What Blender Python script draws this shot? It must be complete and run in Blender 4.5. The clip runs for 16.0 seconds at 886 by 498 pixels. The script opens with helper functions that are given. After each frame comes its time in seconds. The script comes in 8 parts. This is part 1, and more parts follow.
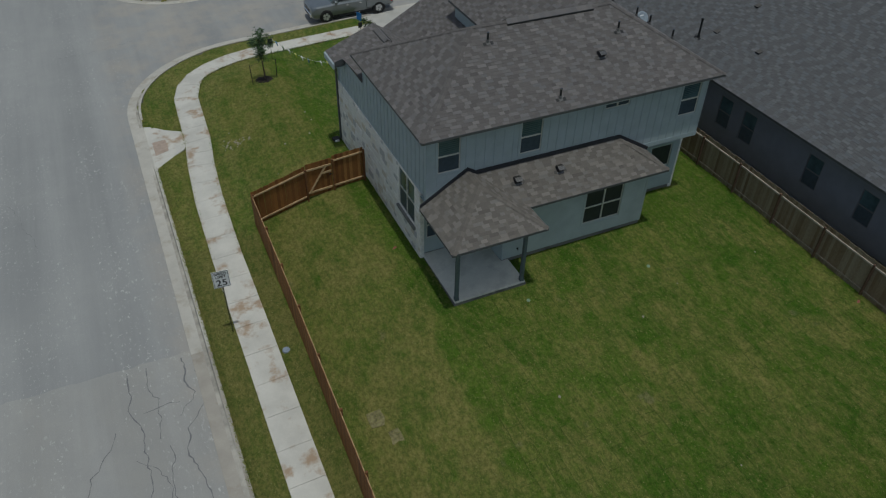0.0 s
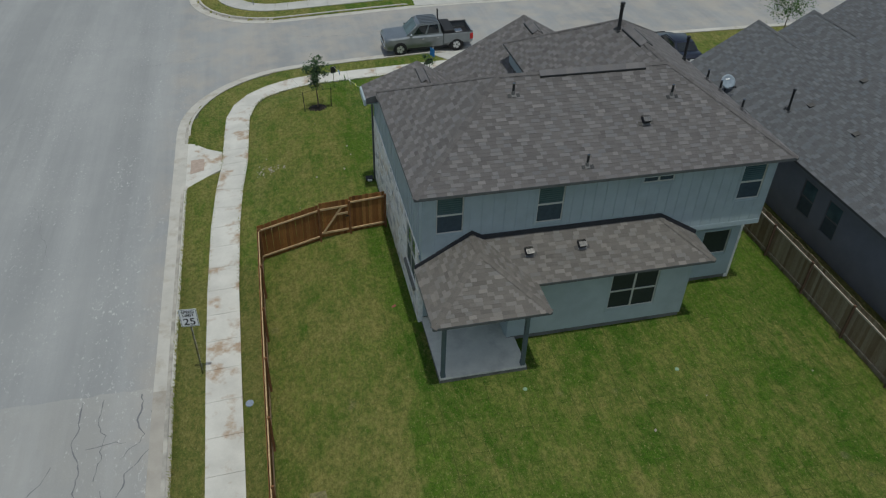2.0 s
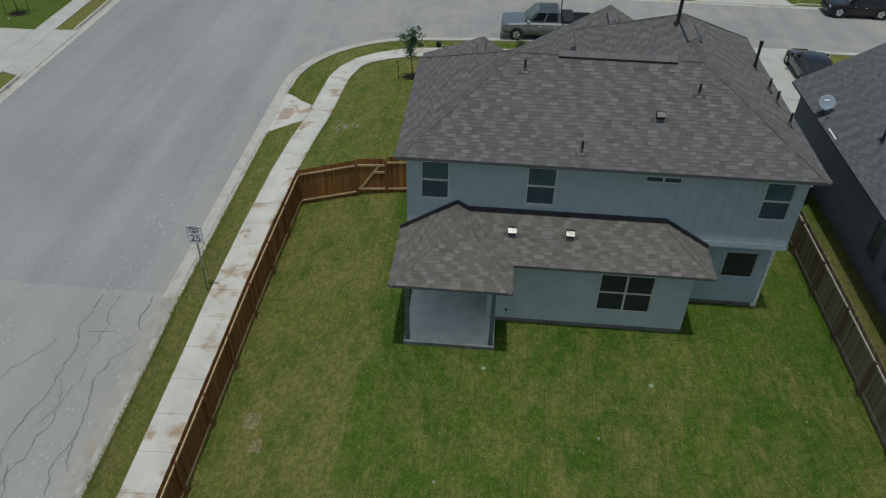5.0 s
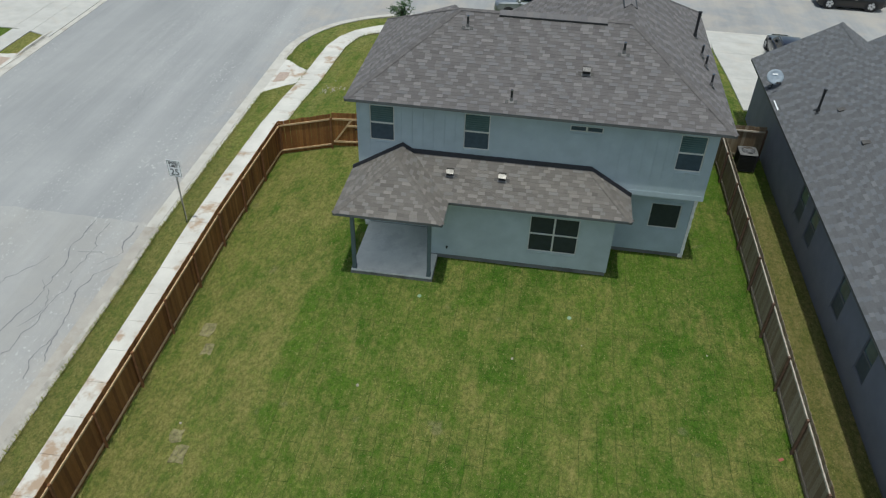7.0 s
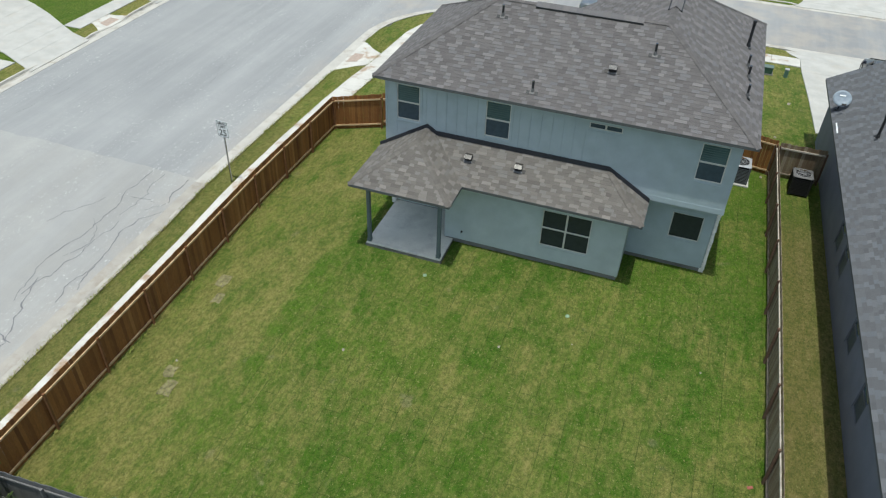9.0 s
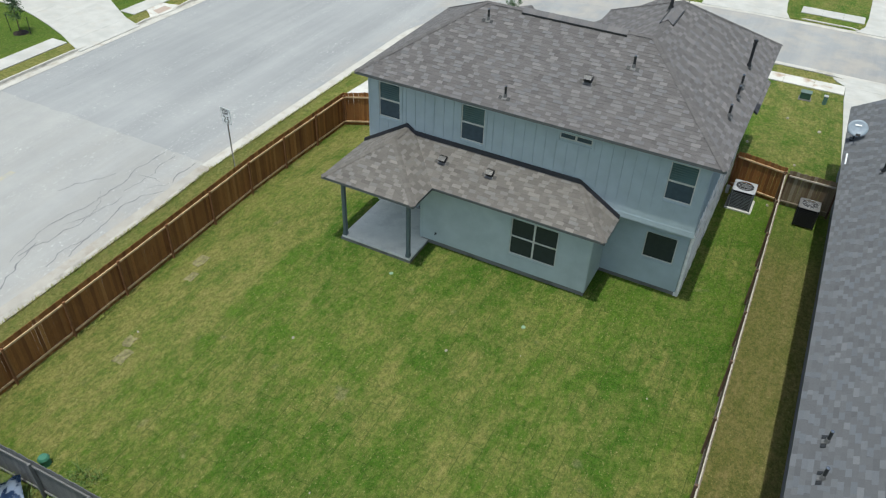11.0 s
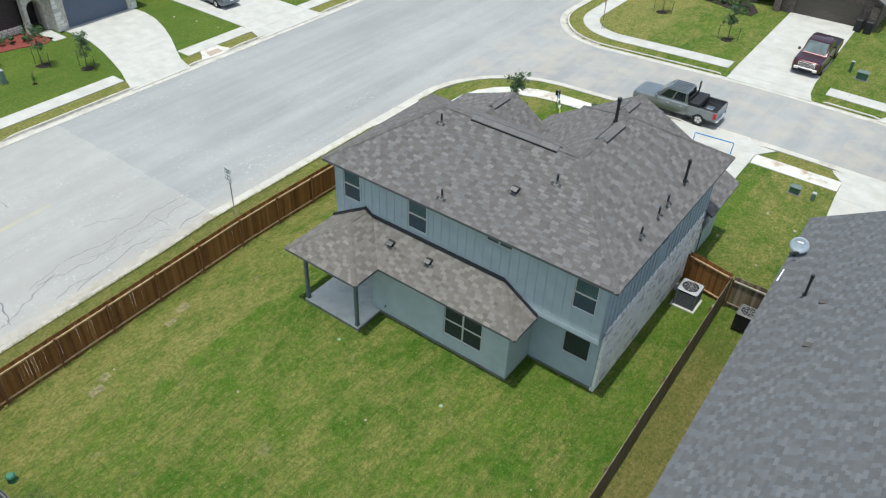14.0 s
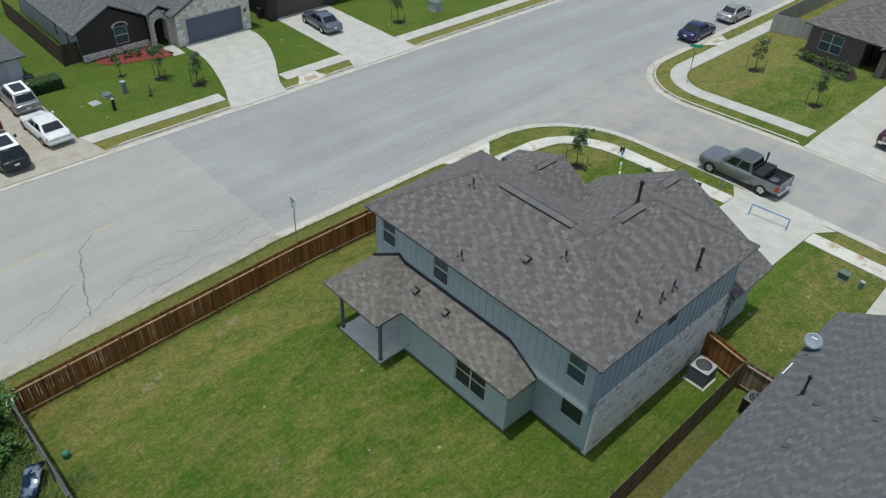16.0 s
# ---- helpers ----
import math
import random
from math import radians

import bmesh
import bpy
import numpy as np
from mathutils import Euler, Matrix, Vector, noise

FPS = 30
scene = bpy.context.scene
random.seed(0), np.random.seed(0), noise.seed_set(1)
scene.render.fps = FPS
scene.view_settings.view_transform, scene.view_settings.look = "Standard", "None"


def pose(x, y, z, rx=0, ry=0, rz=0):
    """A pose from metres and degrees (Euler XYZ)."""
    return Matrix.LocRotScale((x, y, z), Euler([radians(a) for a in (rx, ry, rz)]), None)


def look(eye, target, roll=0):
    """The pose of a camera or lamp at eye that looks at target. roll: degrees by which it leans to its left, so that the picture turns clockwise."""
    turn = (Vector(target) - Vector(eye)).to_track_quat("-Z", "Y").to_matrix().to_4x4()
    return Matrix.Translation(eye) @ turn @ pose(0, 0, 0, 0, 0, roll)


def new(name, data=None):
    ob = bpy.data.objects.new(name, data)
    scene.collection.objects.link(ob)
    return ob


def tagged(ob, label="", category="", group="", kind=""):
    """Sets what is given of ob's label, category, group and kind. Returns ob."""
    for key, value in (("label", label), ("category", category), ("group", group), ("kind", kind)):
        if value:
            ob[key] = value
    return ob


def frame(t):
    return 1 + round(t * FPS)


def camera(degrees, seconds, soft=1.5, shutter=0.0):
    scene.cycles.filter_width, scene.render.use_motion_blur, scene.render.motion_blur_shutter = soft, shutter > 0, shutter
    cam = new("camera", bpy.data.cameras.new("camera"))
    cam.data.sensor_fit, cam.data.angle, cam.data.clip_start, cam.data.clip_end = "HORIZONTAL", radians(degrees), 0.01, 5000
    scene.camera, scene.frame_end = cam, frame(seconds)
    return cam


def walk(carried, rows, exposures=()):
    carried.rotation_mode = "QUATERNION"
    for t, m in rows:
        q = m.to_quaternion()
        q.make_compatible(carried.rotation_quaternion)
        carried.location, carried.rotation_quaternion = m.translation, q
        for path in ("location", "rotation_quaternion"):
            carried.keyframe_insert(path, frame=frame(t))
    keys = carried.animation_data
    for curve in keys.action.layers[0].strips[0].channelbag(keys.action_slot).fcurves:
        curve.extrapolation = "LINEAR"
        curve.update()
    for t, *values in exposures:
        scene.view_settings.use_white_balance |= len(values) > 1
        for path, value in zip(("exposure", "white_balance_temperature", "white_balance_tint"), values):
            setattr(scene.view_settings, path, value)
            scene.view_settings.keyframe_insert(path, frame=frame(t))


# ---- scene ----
cam = camera(61.0, 16.0, 1.2)
PATH = [
    (0, (-9.547, -21.736, 21.102), (-8.891, -20.359, 19.808), 1.4),
    (0.5, (-8.048, -21.332, 20.768), (-7.438, -19.914, 19.497), 1.1),
    (1, (-6.772, -20.908, 20.466), (-6.204, -19.445, 19.226), 1.3),
    (1.5, (-5.486, -20.452, 20.242), (-5.036, -18.941, 19.01), 1.6),
    (2, (-4.3, -20.092, 20.101), (-3.915, -18.565, 18.868), 1.8),
    (2.5, (-3.165, -19.92, 19.99), (-2.875, -18.374, 18.754), 1.9),
    (3, (-2.01, -19.873, 19.886), (-1.827, -18.313, 18.649), 2.1),
    (3.2, (-1.568, -19.889, 19.823), (-1.415, -18.325, 18.587), 2.1),
    (5.3, (3.295, -22.059, 19.325), (3.183, -20.494, 18.084), 1.5),
    (5.5, (3.652, -22.474, 19.319), (3.543, -20.909, 18.078), 1.6),
    (6, (4.728, -23.4, 19.296), (4.609, -21.835, 18.057), 1.6),
    (6.5, (5.744, -24.166, 19.318), (5.582, -22.608, 18.075), 1.8),
    (7, (6.691, -24.645, 19.294), (6.487, -23.092, 18.05), 1.9),
    (7.5, (7.62, -24.923, 19.216), (7.368, -23.378, 17.97), 1.9),
    (8, (8.628, -24.932, 19.082), (8.292, -23.404, 17.836), 2.0),
    (8.5, (9.652, -24.727, 19.064), (9.239, -23.219, 17.817), 2.1),
    (10.8, (14.492, -23.02, 18.939), (13.795, -21.611, 17.702), 2.4),
    (11, (14.874, -22.756, 18.939), (14.174, -21.349, 17.703), 2.3),
    (11.5, (15.743, -22.251, 19.453), (15.042, -20.844, 18.217), 2.3),
    (12, (16.584, -21.837, 20.15), (15.879, -20.431, 18.914), 2.3),
    (12.5, (17.399, -21.344, 20.968), (16.67, -19.952, 19.73), 2.3),
    (13, (18.229, -20.88, 21.84), (17.451, -19.515, 20.601), 2.4),
    (13.5, (19.031, -20.361, 22.682), (18.198, -19.03, 21.443), 2.4),
    (14, (19.941, -19.982, 23.5), (19.041, -18.696, 22.261), 2.5),
    (14.5, (20.755, -19.62, 24.31), (19.791, -18.38, 23.072), 2.6),
    (15, (21.595, -19.16, 25.123), (20.579, -17.962, 23.886), 2.6),
    (15.5, (22.347, -18.702, 26.003), (21.281, -17.547, 24.766), 2.6),
    (16, (23.067, -18.157, 26.882), (21.949, -17.053, 25.644), 2.7),
]
walk(cam, [(t, look(eye, target, roll)) for t, eye, target, roll in PATH], [(0, -1.21, 6350, 2), (0.5, -1.15, 6350, 2), (1, -0.91, 6350, 2), (1.5, -0.78, 6350, 2), (3.0, -0.88, 6350, 2), (5.5, -0.85, 6350, 2), (6, -0.6, 6350, 2), (7, -0.23, 6350, 2), (8.5, 0.02, 6350, 2), (11, 0.13, 6350, 2), (14, 0.27, 6350, 2), (15.5, -0.09, 6350, 2), (16, -0.28, 6350, 2)])

# ---- world, sun ----
world = bpy.data.worlds.new("sky")
scene.world = world
world.use_nodes = True
wn = world.node_tree
sky = wn.nodes.new("ShaderNodeTexSky")
sky.sky_type = "NISHITA"
sky.sun_disc = False
sky.sun_elevation, sky.sun_rotation = radians(81), math.pi
sky.air_density, sky.dust_density, sky.ozone_density = 1.0, 2.0, 1.0
haze = wn.nodes.new("ShaderNodeHueSaturation")
haze.inputs["Saturation"].default_value = 0.75
wn.links.new(sky.outputs[0], haze.inputs["Color"])
wn.links.new(haze.outputs[0], wn.nodes["Background"].inputs[0])
wn.nodes["Background"].inputs[1].default_value = 0.148

sun = new("sun", bpy.data.lights.new("sun", "SUN"))
sun.data.energy, sun.data.angle, sun.data.color = 2.95, radians(0.6), (1.0, 0.975, 0.93)
sun.matrix_world = look((0, 0, 60), (0.1, 9.9, 0))


# ---- materials ----
def lin(c):
    """A colour given as sRGB 0..255, in linear values."""
    return tuple(((v / 255) / 12.92 if v / 255 < 0.04045 else ((v / 255 + 0.055) / 1.055) ** 2.4) for v in c)


class Mat:
    """A node material with shorthand for its nodes."""

    def __init__(self, name, rough=0.7, metal=0.0, spec=0.4):
        self.m = bpy.data.materials.new(name)
        self.m.use_nodes = True
        self.t = self.m.node_tree
        self.b = self.t.nodes["Principled BSDF"]
        self.b.inputs["Roughness"].default_value = rough
        self.b.inputs["Metallic"].default_value = metal
        self.b.inputs["Specular IOR Level"].default_value = spec

    def node(self, kind, **kw):
        n = self.t.nodes.new(kind)
        for k, v in kw.items():
            if k in n.inputs:
                n.inputs[k].default_value = v
        return n

    def put(self, a, b):
        self.t.links.new(a, b)

    def where(self, scale=(1, 1, 1), local=False):
        g = self.node("ShaderNodeTexCoord").outputs["Object"] if local else self.node("ShaderNodeNewGeometry").outputs["Position"]
        mp = self.node("ShaderNodeMapping")
        mp.inputs["Scale"].default_value = scale
        self.put(g, mp.inputs[0])
        return mp.outputs[0]

    def noise(self, scale, detail=4, rough=0.55, vec=None, lo=0.35, hi=0.65):
        n = self.node("ShaderNodeTexNoise", Scale=scale, Detail=detail, Roughness=rough)
        if vec is not None:
            self.put(vec, n.inputs["Vector"])
        r = self.node("ShaderNodeMapRange")
        r.inputs[1].default_value, r.inputs[2].default_value = lo, hi
        self.put(n.outputs[0], r.inputs[0])
        return r.outputs[0]

    def mix(self, fac, a, b, mode="MIX"):
        n = self.t.nodes.new("ShaderNodeMix")
        n.data_type, n.blend_type = "RGBA", mode
        for v, i in ((fac, 0), (a, 6), (b, 7)):
            if isinstance(v, bpy.types.NodeSocket):
                self.put(v, n.inputs[i])
            elif i == 0:
                n.inputs[i].default_value = v
            else:
                n.inputs[i].default_value = (*v, 1)
        return n.outputs[2]

    def calc(self, op, a, b=0.0):
        n = self.t.nodes.new("ShaderNodeMath")
        n.operation = op
        for v, i in ((a, 0), (b, 1)):
            if isinstance(v, bpy.types.NodeSocket):
                self.put(v, n.inputs[i])
            else:
                n.inputs[i].default_value = v
        return n.outputs[0]

    def colour(self, c):
        if isinstance(c, bpy.types.NodeSocket):
            self.put(c, self.b.inputs["Base Color"])
        else:
            self.b.inputs["Base Color"].default_value = (*c, 1)
        return self

    def bump(self, h, strength=0.3, dist=0.02):
        n = self.t.nodes.new("ShaderNodeBump")
        n.inputs["Strength"].default_value, n.inputs["Distance"].default_value = strength, dist
        self.put(h, n.inputs["Height"])
        self.put(n.outputs[0], self.b.inputs["Normal"])
        return self


def scaled(c, k):
    return tuple(v * k for v in c)


def simple(name, c, rough=0.7, metal=0.0, vary=0.12, scale=6.0, spec=0.4, fine=60.0):
    """A surface with soft stains and a fine grain."""
    m = Mat(name, rough, metal, spec)
    p = m.where(local=False)
    a = m.noise(scale, vec=p)
    f = m.noise(fine, 2, vec=p)
    col = m.mix(a, scaled(c, 1 - vary), scaled(c, 1 + vary))
    col = m.mix(m.calc("MULTIPLY", f, vary), col, scaled(c, 0.6))
    m.colour(col)
    m.bump(f, 0.15, 0.004)
    return m.m


def piece_mat(name, cols, rough=0.8, island=False, bump=0.3, fine=50.0, grain=(1, 1, 1), fvar=0.25, sharp=False):
    """A surface of separate pieces: each takes its own tone out of a ramp of colours."""
    m = Mat(name, rough)
    if island:
        r = m.node("ShaderNodeNewGeometry").outputs["Random Per Island"]
    else:
        r = m.node("ShaderNodeObjectInfo").outputs["Random"]
    ramp = m.t.nodes.new("ShaderNodeValToRGB")
    el = ramp.color_ramp.elements
    while len(el) < len(cols):
        el.new(0.5)
    for i, c in enumerate(cols):
        el[i].position = i / max(1, len(cols) - 1)
        el[i].color = (*c, 1)
    if sharp:
        ramp.color_ramp.interpolation = "CONSTANT"
    m.put(r, ramp.inputs[0])
    p = m.where(grain)
    f = m.noise(fine, 3, vec=p)
    s = m.noise(1.2, 4, vec=m.where())
    col = m.mix(m.calc("MULTIPLY", f, fvar), ramp.outputs[0], scaled(cols[0], 0.45))
    col = m.mix(m.calc("MULTIPLY", s, 0.22), col, scaled(cols[-1], 0.75))
    m.colour(col)
    m.bump(f, bump, 0.006)
    return m.m


# lawn: sod rolls, dry and lush patches, straw streaks
LUSH, MIDG, DRY = (0.042, 0.138, 0.008), (0.118, 0.215, 0.022), (0.325, 0.295, 0.095)


def band(m, v, lo, hi):
    """A soft ramp from 0 at lo to 1 at hi."""
    n = m.node("ShaderNodeMapRange")
    n.interpolation_type = "SMOOTHSTEP"
    n.inputs[1].default_value, n.inputs[2].default_value = lo, hi
    m.put(v, n.inputs[0])
    return n.outputs[0]


def lawn_colour(m):
    """Where the lawn is lush and where it is straw: patches, sod strips and worn ground."""
    p = m.where()
    sep = m.t.nodes.new("ShaderNodeSeparateXYZ")
    m.put(p, sep.inputs[0])
    x, y = sep.outputs["X"], sep.outputs["Y"]
    mul, add, sub = (lambda a, b: m.calc("MULTIPLY", a, b)), (lambda a, b: m.calc("ADD", a, b)), (lambda a, b: m.calc("SUBTRACT", a, b))
    big = m.noise(0.2, 5, 0.62, p, 0.42, 0.58)
    med = m.noise(0.55, 6, 0.68, m.where((1.15, 0.7, 1)), 0.41, 0.62)
    small = m.noise(2.6, 6, 0.75, m.where((1.1, 0.7, 1)), 0.40, 0.60)
    streak = m.noise(2.2, 5, 0.7, m.where((2.4, 0.34, 1)), 0.40, 0.66)
    # sod rolls laid along y, each with a tone of its own
    wob = m.node("ShaderNodeTexNoise", Scale=1.6, Detail=5.0)
    m.put(p, wob.inputs["Vector"])
    warp = m.t.nodes.new("ShaderNodeVectorMath")
    warp.operation = "MULTIPLY_ADD"
    warp.inputs[1].default_value = (0.14, 0.14, 0)
    m.put(wob.outputs["Color"], warp.inputs[0])
    m.put(p, warp.inputs[2])
    rot = m.node("ShaderNodeMapping")
    rot.inputs["Rotation"].default_value = (0, 0, math.pi / 2)
    m.put(warp.outputs[0], rot.inputs[0])
    br = m.t.nodes.new("ShaderNodeTexBrick")
    br.offset = 0.5
    for key, v in (("Scale", 1.0), ("Mortar Size", 0.022), ("Mortar Smooth", 0.9), ("Bias", 0.0), ("Brick Width", 1.4), ("Row Height", 0.58)):
        br.inputs[key].default_value = v
    for i, v in ((1, 0.0), (2, 1.0), (3, 0.5)):
        br.inputs[i].default_value = (v, v, v, 1)
    m.put(rot.outputs[0], br.inputs["Vector"])
    roll = br.outputs["Color"]
    # drier: the strip along the footpath fence, the verges, the south of the yard and the neighbour's strip
    west = band(m, add(x, mul(sub(wob.outputs[0], 0.5), 1.2)), -0.95, -1.55)
    yard = mul(band(m, y, -4.5, -9.5), mul(m.calc("GREATER_THAN", x, -5.7), m.calc("LESS_THAN", x, 15.7)))
    lush = mul(band(m, y, -3.2, -1.0), m.calc("GREATER_THAN", x, -1.0))
    verge = mul(m.calc("LESS_THAN", x, -5.9), m.calc("LESS_THAN", add(y, mul(wob.outputs[0], 6.0)), 9.0))
    verge = mul(verge, m.calc("GREATER_THAN", x, -20.0))
    far_verge = mul(m.calc("LESS_THAN", x, -24.5), m.calc("GREATER_THAN", x, -26.85))
    far_corner = mul(m.calc("GREATER_THAN", y, 30.0), m.calc("GREATER_THAN", x, -20.0))
    north = mul(mul(m.calc("GREATER_THAN", y, 24.3), m.calc("LESS_THAN", y, 30.0)), m.calc("GREATER_THAN", x, -1.0))
    over = sub(1.0, mul(m.calc("LESS_THAN", x, -26.85), 0.75))
    side = mul(m.calc("GREATER_THAN", x, 13.4), mul(m.calc("GREATER_THAN", y, 9.5), m.calc("LESS_THAN", y, 30.0)))
    strip = mul(m.calc("GREATER_THAN", add(x, mul(y, 0.0153)), 15.78), m.calc("LESS_THAN", y, 9.3))
    col = m.mix(add(mul(big, 0.52), mul(sub(1.0, roll), 0.30)), MIDG, LUSH)
    dry = add(mul(sub(med, 0.2), 0.52), mul(roll, 0.24))
    dry = add(dry, add(mul(sub(streak, 0.1), 0.26), mul(sub(small, 0.5), 0.5)))
    dry = add(dry, add(mul(west, 0.34), mul(verge, 0.18)))
    dry = sub(dry, mul(lush, 0.13))
    dry = add(dry, add(mul(yard, 0.02), mul(add(add(far_verge, mul(far_corner, 0.6)), north), 0.34)))
    dry = add(dry, mul(mul(side, m.noise(0.9, 6, 0.75, p, 0.30, 0.56)), 0.42))
    n = m.t.nodes.new("ShaderNodeMath")
    n.operation, n.use_clamp = "MULTIPLY", True
    m.put(dry, n.inputs[0])
    m.put(over, n.inputs[1])
    col = m.mix(n.outputs[0], col, DRY)
    joint = mul(mul(br.outputs["Fac"], mul(m.calc("LESS_THAN", y, 9.5), sub(1.0, west))), m.noise(0.8, 4, 0.6, p, 0.40, 0.56))
    col = m.mix(mul(joint, 0.72), col, (0.045, 0.072, 0.016))
    worn = m.mix(m.noise(1.3, 5, 0.7, m.where((1.6, 0.6, 1)), 0.35, 0.65), (0.175, 0.165, 0.048), (0.310, 0.238, 0.105))
    col = m.mix(mul(mul(strip, 0.85), band(m, y, 9.5, 3.0)), col, worn)
    sour = mul(m.noise(0.9, 5, 0.7, p, 0.56, 0.74), 0.4)
    col = m.mix(mul(sour, add(0.35, mul(verge, 0.65))), col, (0.20, 0.165, 0.085))
    col = m.mix(mul(verge, 0.25), col, (0.10, 0.098, 0.036))
    bare = m.noise(0.9, 3, 0.5, p, 0.70, 0.76)
    col = m.mix(mul(bare, 0.4), col, (0.33, 0.28, 0.18))
    return col, p


def lawn(name):
    m = Mat(name, 0.9, 0, 0.12)
    col, p = lawn_colour(m)
    tuft = m.noise(6.0, 6, 0.8, m.where((1.15, 0.85, 1)), 0.42, 0.58)
    fine = m.noise(21.0, 4, 0.75, p, 0.44, 0.60)
    fleck = m.noise(11.0, 3, 0.7, m.where((1.4, 0.8, 1)), 0.60, 0.68)
    col = m.mix(m.calc("MULTIPLY", tuft, 0.58), col, (0.024, 0.062, 0.005))
    col = m.mix(m.calc("MULTIPLY", fine, 0.21), col, (0.33, 0.34, 0.10))
    col = m.mix(m.calc("MULTIPLY", fleck, 0.72), col, (0.40, 0.37, 0.15))
    m.colour(col)
    m.bump(m.calc("ADD", tuft, m.calc("MULTIPLY", fine, 0.5)), 0.75, 0.06)
    return m.m


def lawn_blade():
    m = Mat("grass_blade", 0.95, 0, 0.05)
    col, p = lawn_colour(m)
    r = m.node("ShaderNodeNewGeometry").outputs["Random Per Island"]
    col = m.mix(m.calc("MULTIPLY", r, 0.18), col, (0.31, 0.335, 0.08))
    col = m.mix(m.calc("MULTIPLY", m.calc("GREATER_THAN", r, 0.5), 0.38), col, (0.04, 0.10, 0.01))
    m.colour(col)
    return m.m


M_lawn = lawn("lawn_grass")


def road_mat():
    m = Mat("worn_asphalt", 0.9, 0, 0.25)
    p = m.where()
    big = m.noise(0.12, 5, 0.6, p)
    streak = m.noise(0.35, 5, 0.7, m.where((1.6, 0.08, 1)), 0.4, 0.7)
    cross = m.noise(1.0, 5, 0.6, p)
    grit = m.noise(30, 3, 0.7, p)
    sep = m.t.nodes.new("ShaderNodeSeparateXYZ")
    wob = m.node("ShaderNodeTexNoise", Scale=0.9, Detail=4.0)
    m.put(p, wob.inputs["Vector"])
    m.put(p, sep.inputs[0])
    edge = m.calc("ADD", sep.outputs["Y"], m.calc("MULTIPLY", m.calc("SUBTRACT", wob.outputs[0], 0.5), 0.5))
    south = m.calc("LESS_THAN", edge, 0.25)
    north = m.mix(big, (0.262, 0.266, 0.266), (0.325, 0.327, 0.320))
    old = m.mix(big, (0.325, 0.318, 0.300), (0.385, 0.376, 0.352))
    col = m.mix(south, north, old)
    col = m.mix(m.calc("MULTIPLY", streak, 0.45), col, (0.46, 0.46, 0.45))
    col = m.mix(m.calc("MULTIPLY", cross, 0.25), col, (0.28, 0.285, 0.29))
    spots = m.noise(7.5, 4, 0.7, m.where((1.2, 0.6, 1)), 0.59, 0.68)
    lane = m.noise(0.5, 3, 0.6, m.where((1.0, 0.05, 1)), 0.44, 0.56)
    patch = m.noise(0.5, 4, 0.6, p, 0.38, 0.54)
    col = m.mix(m.calc("MULTIPLY", m.calc("MULTIPLY", spots, m.calc("LESS_THAN", sep.outputs["X"], -9.0)), m.calc("MULTIPLY", lane, m.calc("MULTIPLY", patch, 0.58))), col, (0.72, 0.71, 0.68))
    dust = m.node("ShaderNodeMapRange")
    dust.inputs[1].default_value, dust.inputs[2].default_value = -11.2, -9.6
    m.put(sep.outputs["X"], dust.inputs[0])
    col = m.mix(m.calc("MULTIPLY", m.calc("MULTIPLY", dust.outputs[0], m.noise(0.6, 4, 0.6, p, 0.4, 0.65)), 0.5), col, (0.46, 0.4, 0.33))
    stripe = m.calc("COMPARE", edge, -9.3)
    sn = stripe.node
    sn.inputs[2].default_value = 4.3
    mid = m.calc("COMPARE", sep.outputs["X"], -17.27)
    mid.node.inputs[2].default_value = 0.16
    col = m.mix(m.calc("MULTIPLY", m.calc("MULTIPLY", stripe, mid), m.noise(1.1, 5, 0.7, p, 0.36, 0.7)), col, (0.46, 0.40, 0.25))
    col = m.mix(m.calc("MULTIPLY", grit, 0.18), col, (0.2, 0.2, 0.2))
    m.colour(col)
    m.bump(grit, 0.3, 0.006)
    return m.m


M_road = road_mat()
M_tar = simple("crack_sealer", (0.17, 0.17, 0.178), 0.75)


def concrete(name, c, stain=(0.35, 0.22, 0.12), amount=0.6):
    m = Mat(name, 0.85, 0, 0.3)
    p = m.where()
    a = m.noise(0.9, 5, 0.6, p)
    st = m.noise(1.0, 5, 0.62, p, 0.53, 0.65)
    g = m.noise(25, 3, 0.7, p)
    col = m.mix(a, scaled(c, 0.88), scaled(c, 1.06))
    col = m.mix(m.calc("MULTIPLY", st, amount), col, stain)
    col = m.mix(m.calc("MULTIPLY", g, 0.12), col, scaled(c, 0.5))
    m.colour(col)
    m.bump(g, 0.2, 0.004)
    return m.m


M_walk = concrete("pale_concrete", (0.61, 0.588, 0.535), (0.36, 0.24, 0.145), 0.85)
M_walk2 = concrete("clean_concrete", (0.50, 0.488, 0.452), (0.50, 0.43, 0.34), 0.22)
M_worn = concrete("worn_drive_concrete", (0.42, 0.385, 0.33), (0.30, 0.235, 0.17), 0.45)
M_dirt = simple("gutter_silt", (0.40, 0.375, 0.33), 0.95, vary=0.25, scale=2.0)
M_oldcurb = concrete("worn_curb_concrete", (0.40, 0.37, 0.325), (0.28, 0.235, 0.18), 0.5)
M_sod = simple("dead_sod", (0.20, 0.18, 0.085), 0.95, vary=0.45, scale=7.0)
M_curb = concrete("curb_concrete", (0.52, 0.495, 0.445), (0.33, 0.27, 0.2), 0.5)
M_patio = concrete("patio_concrete", (0.72, 0.71, 0.635), (0.36, 0.35, 0.32), 0.3)
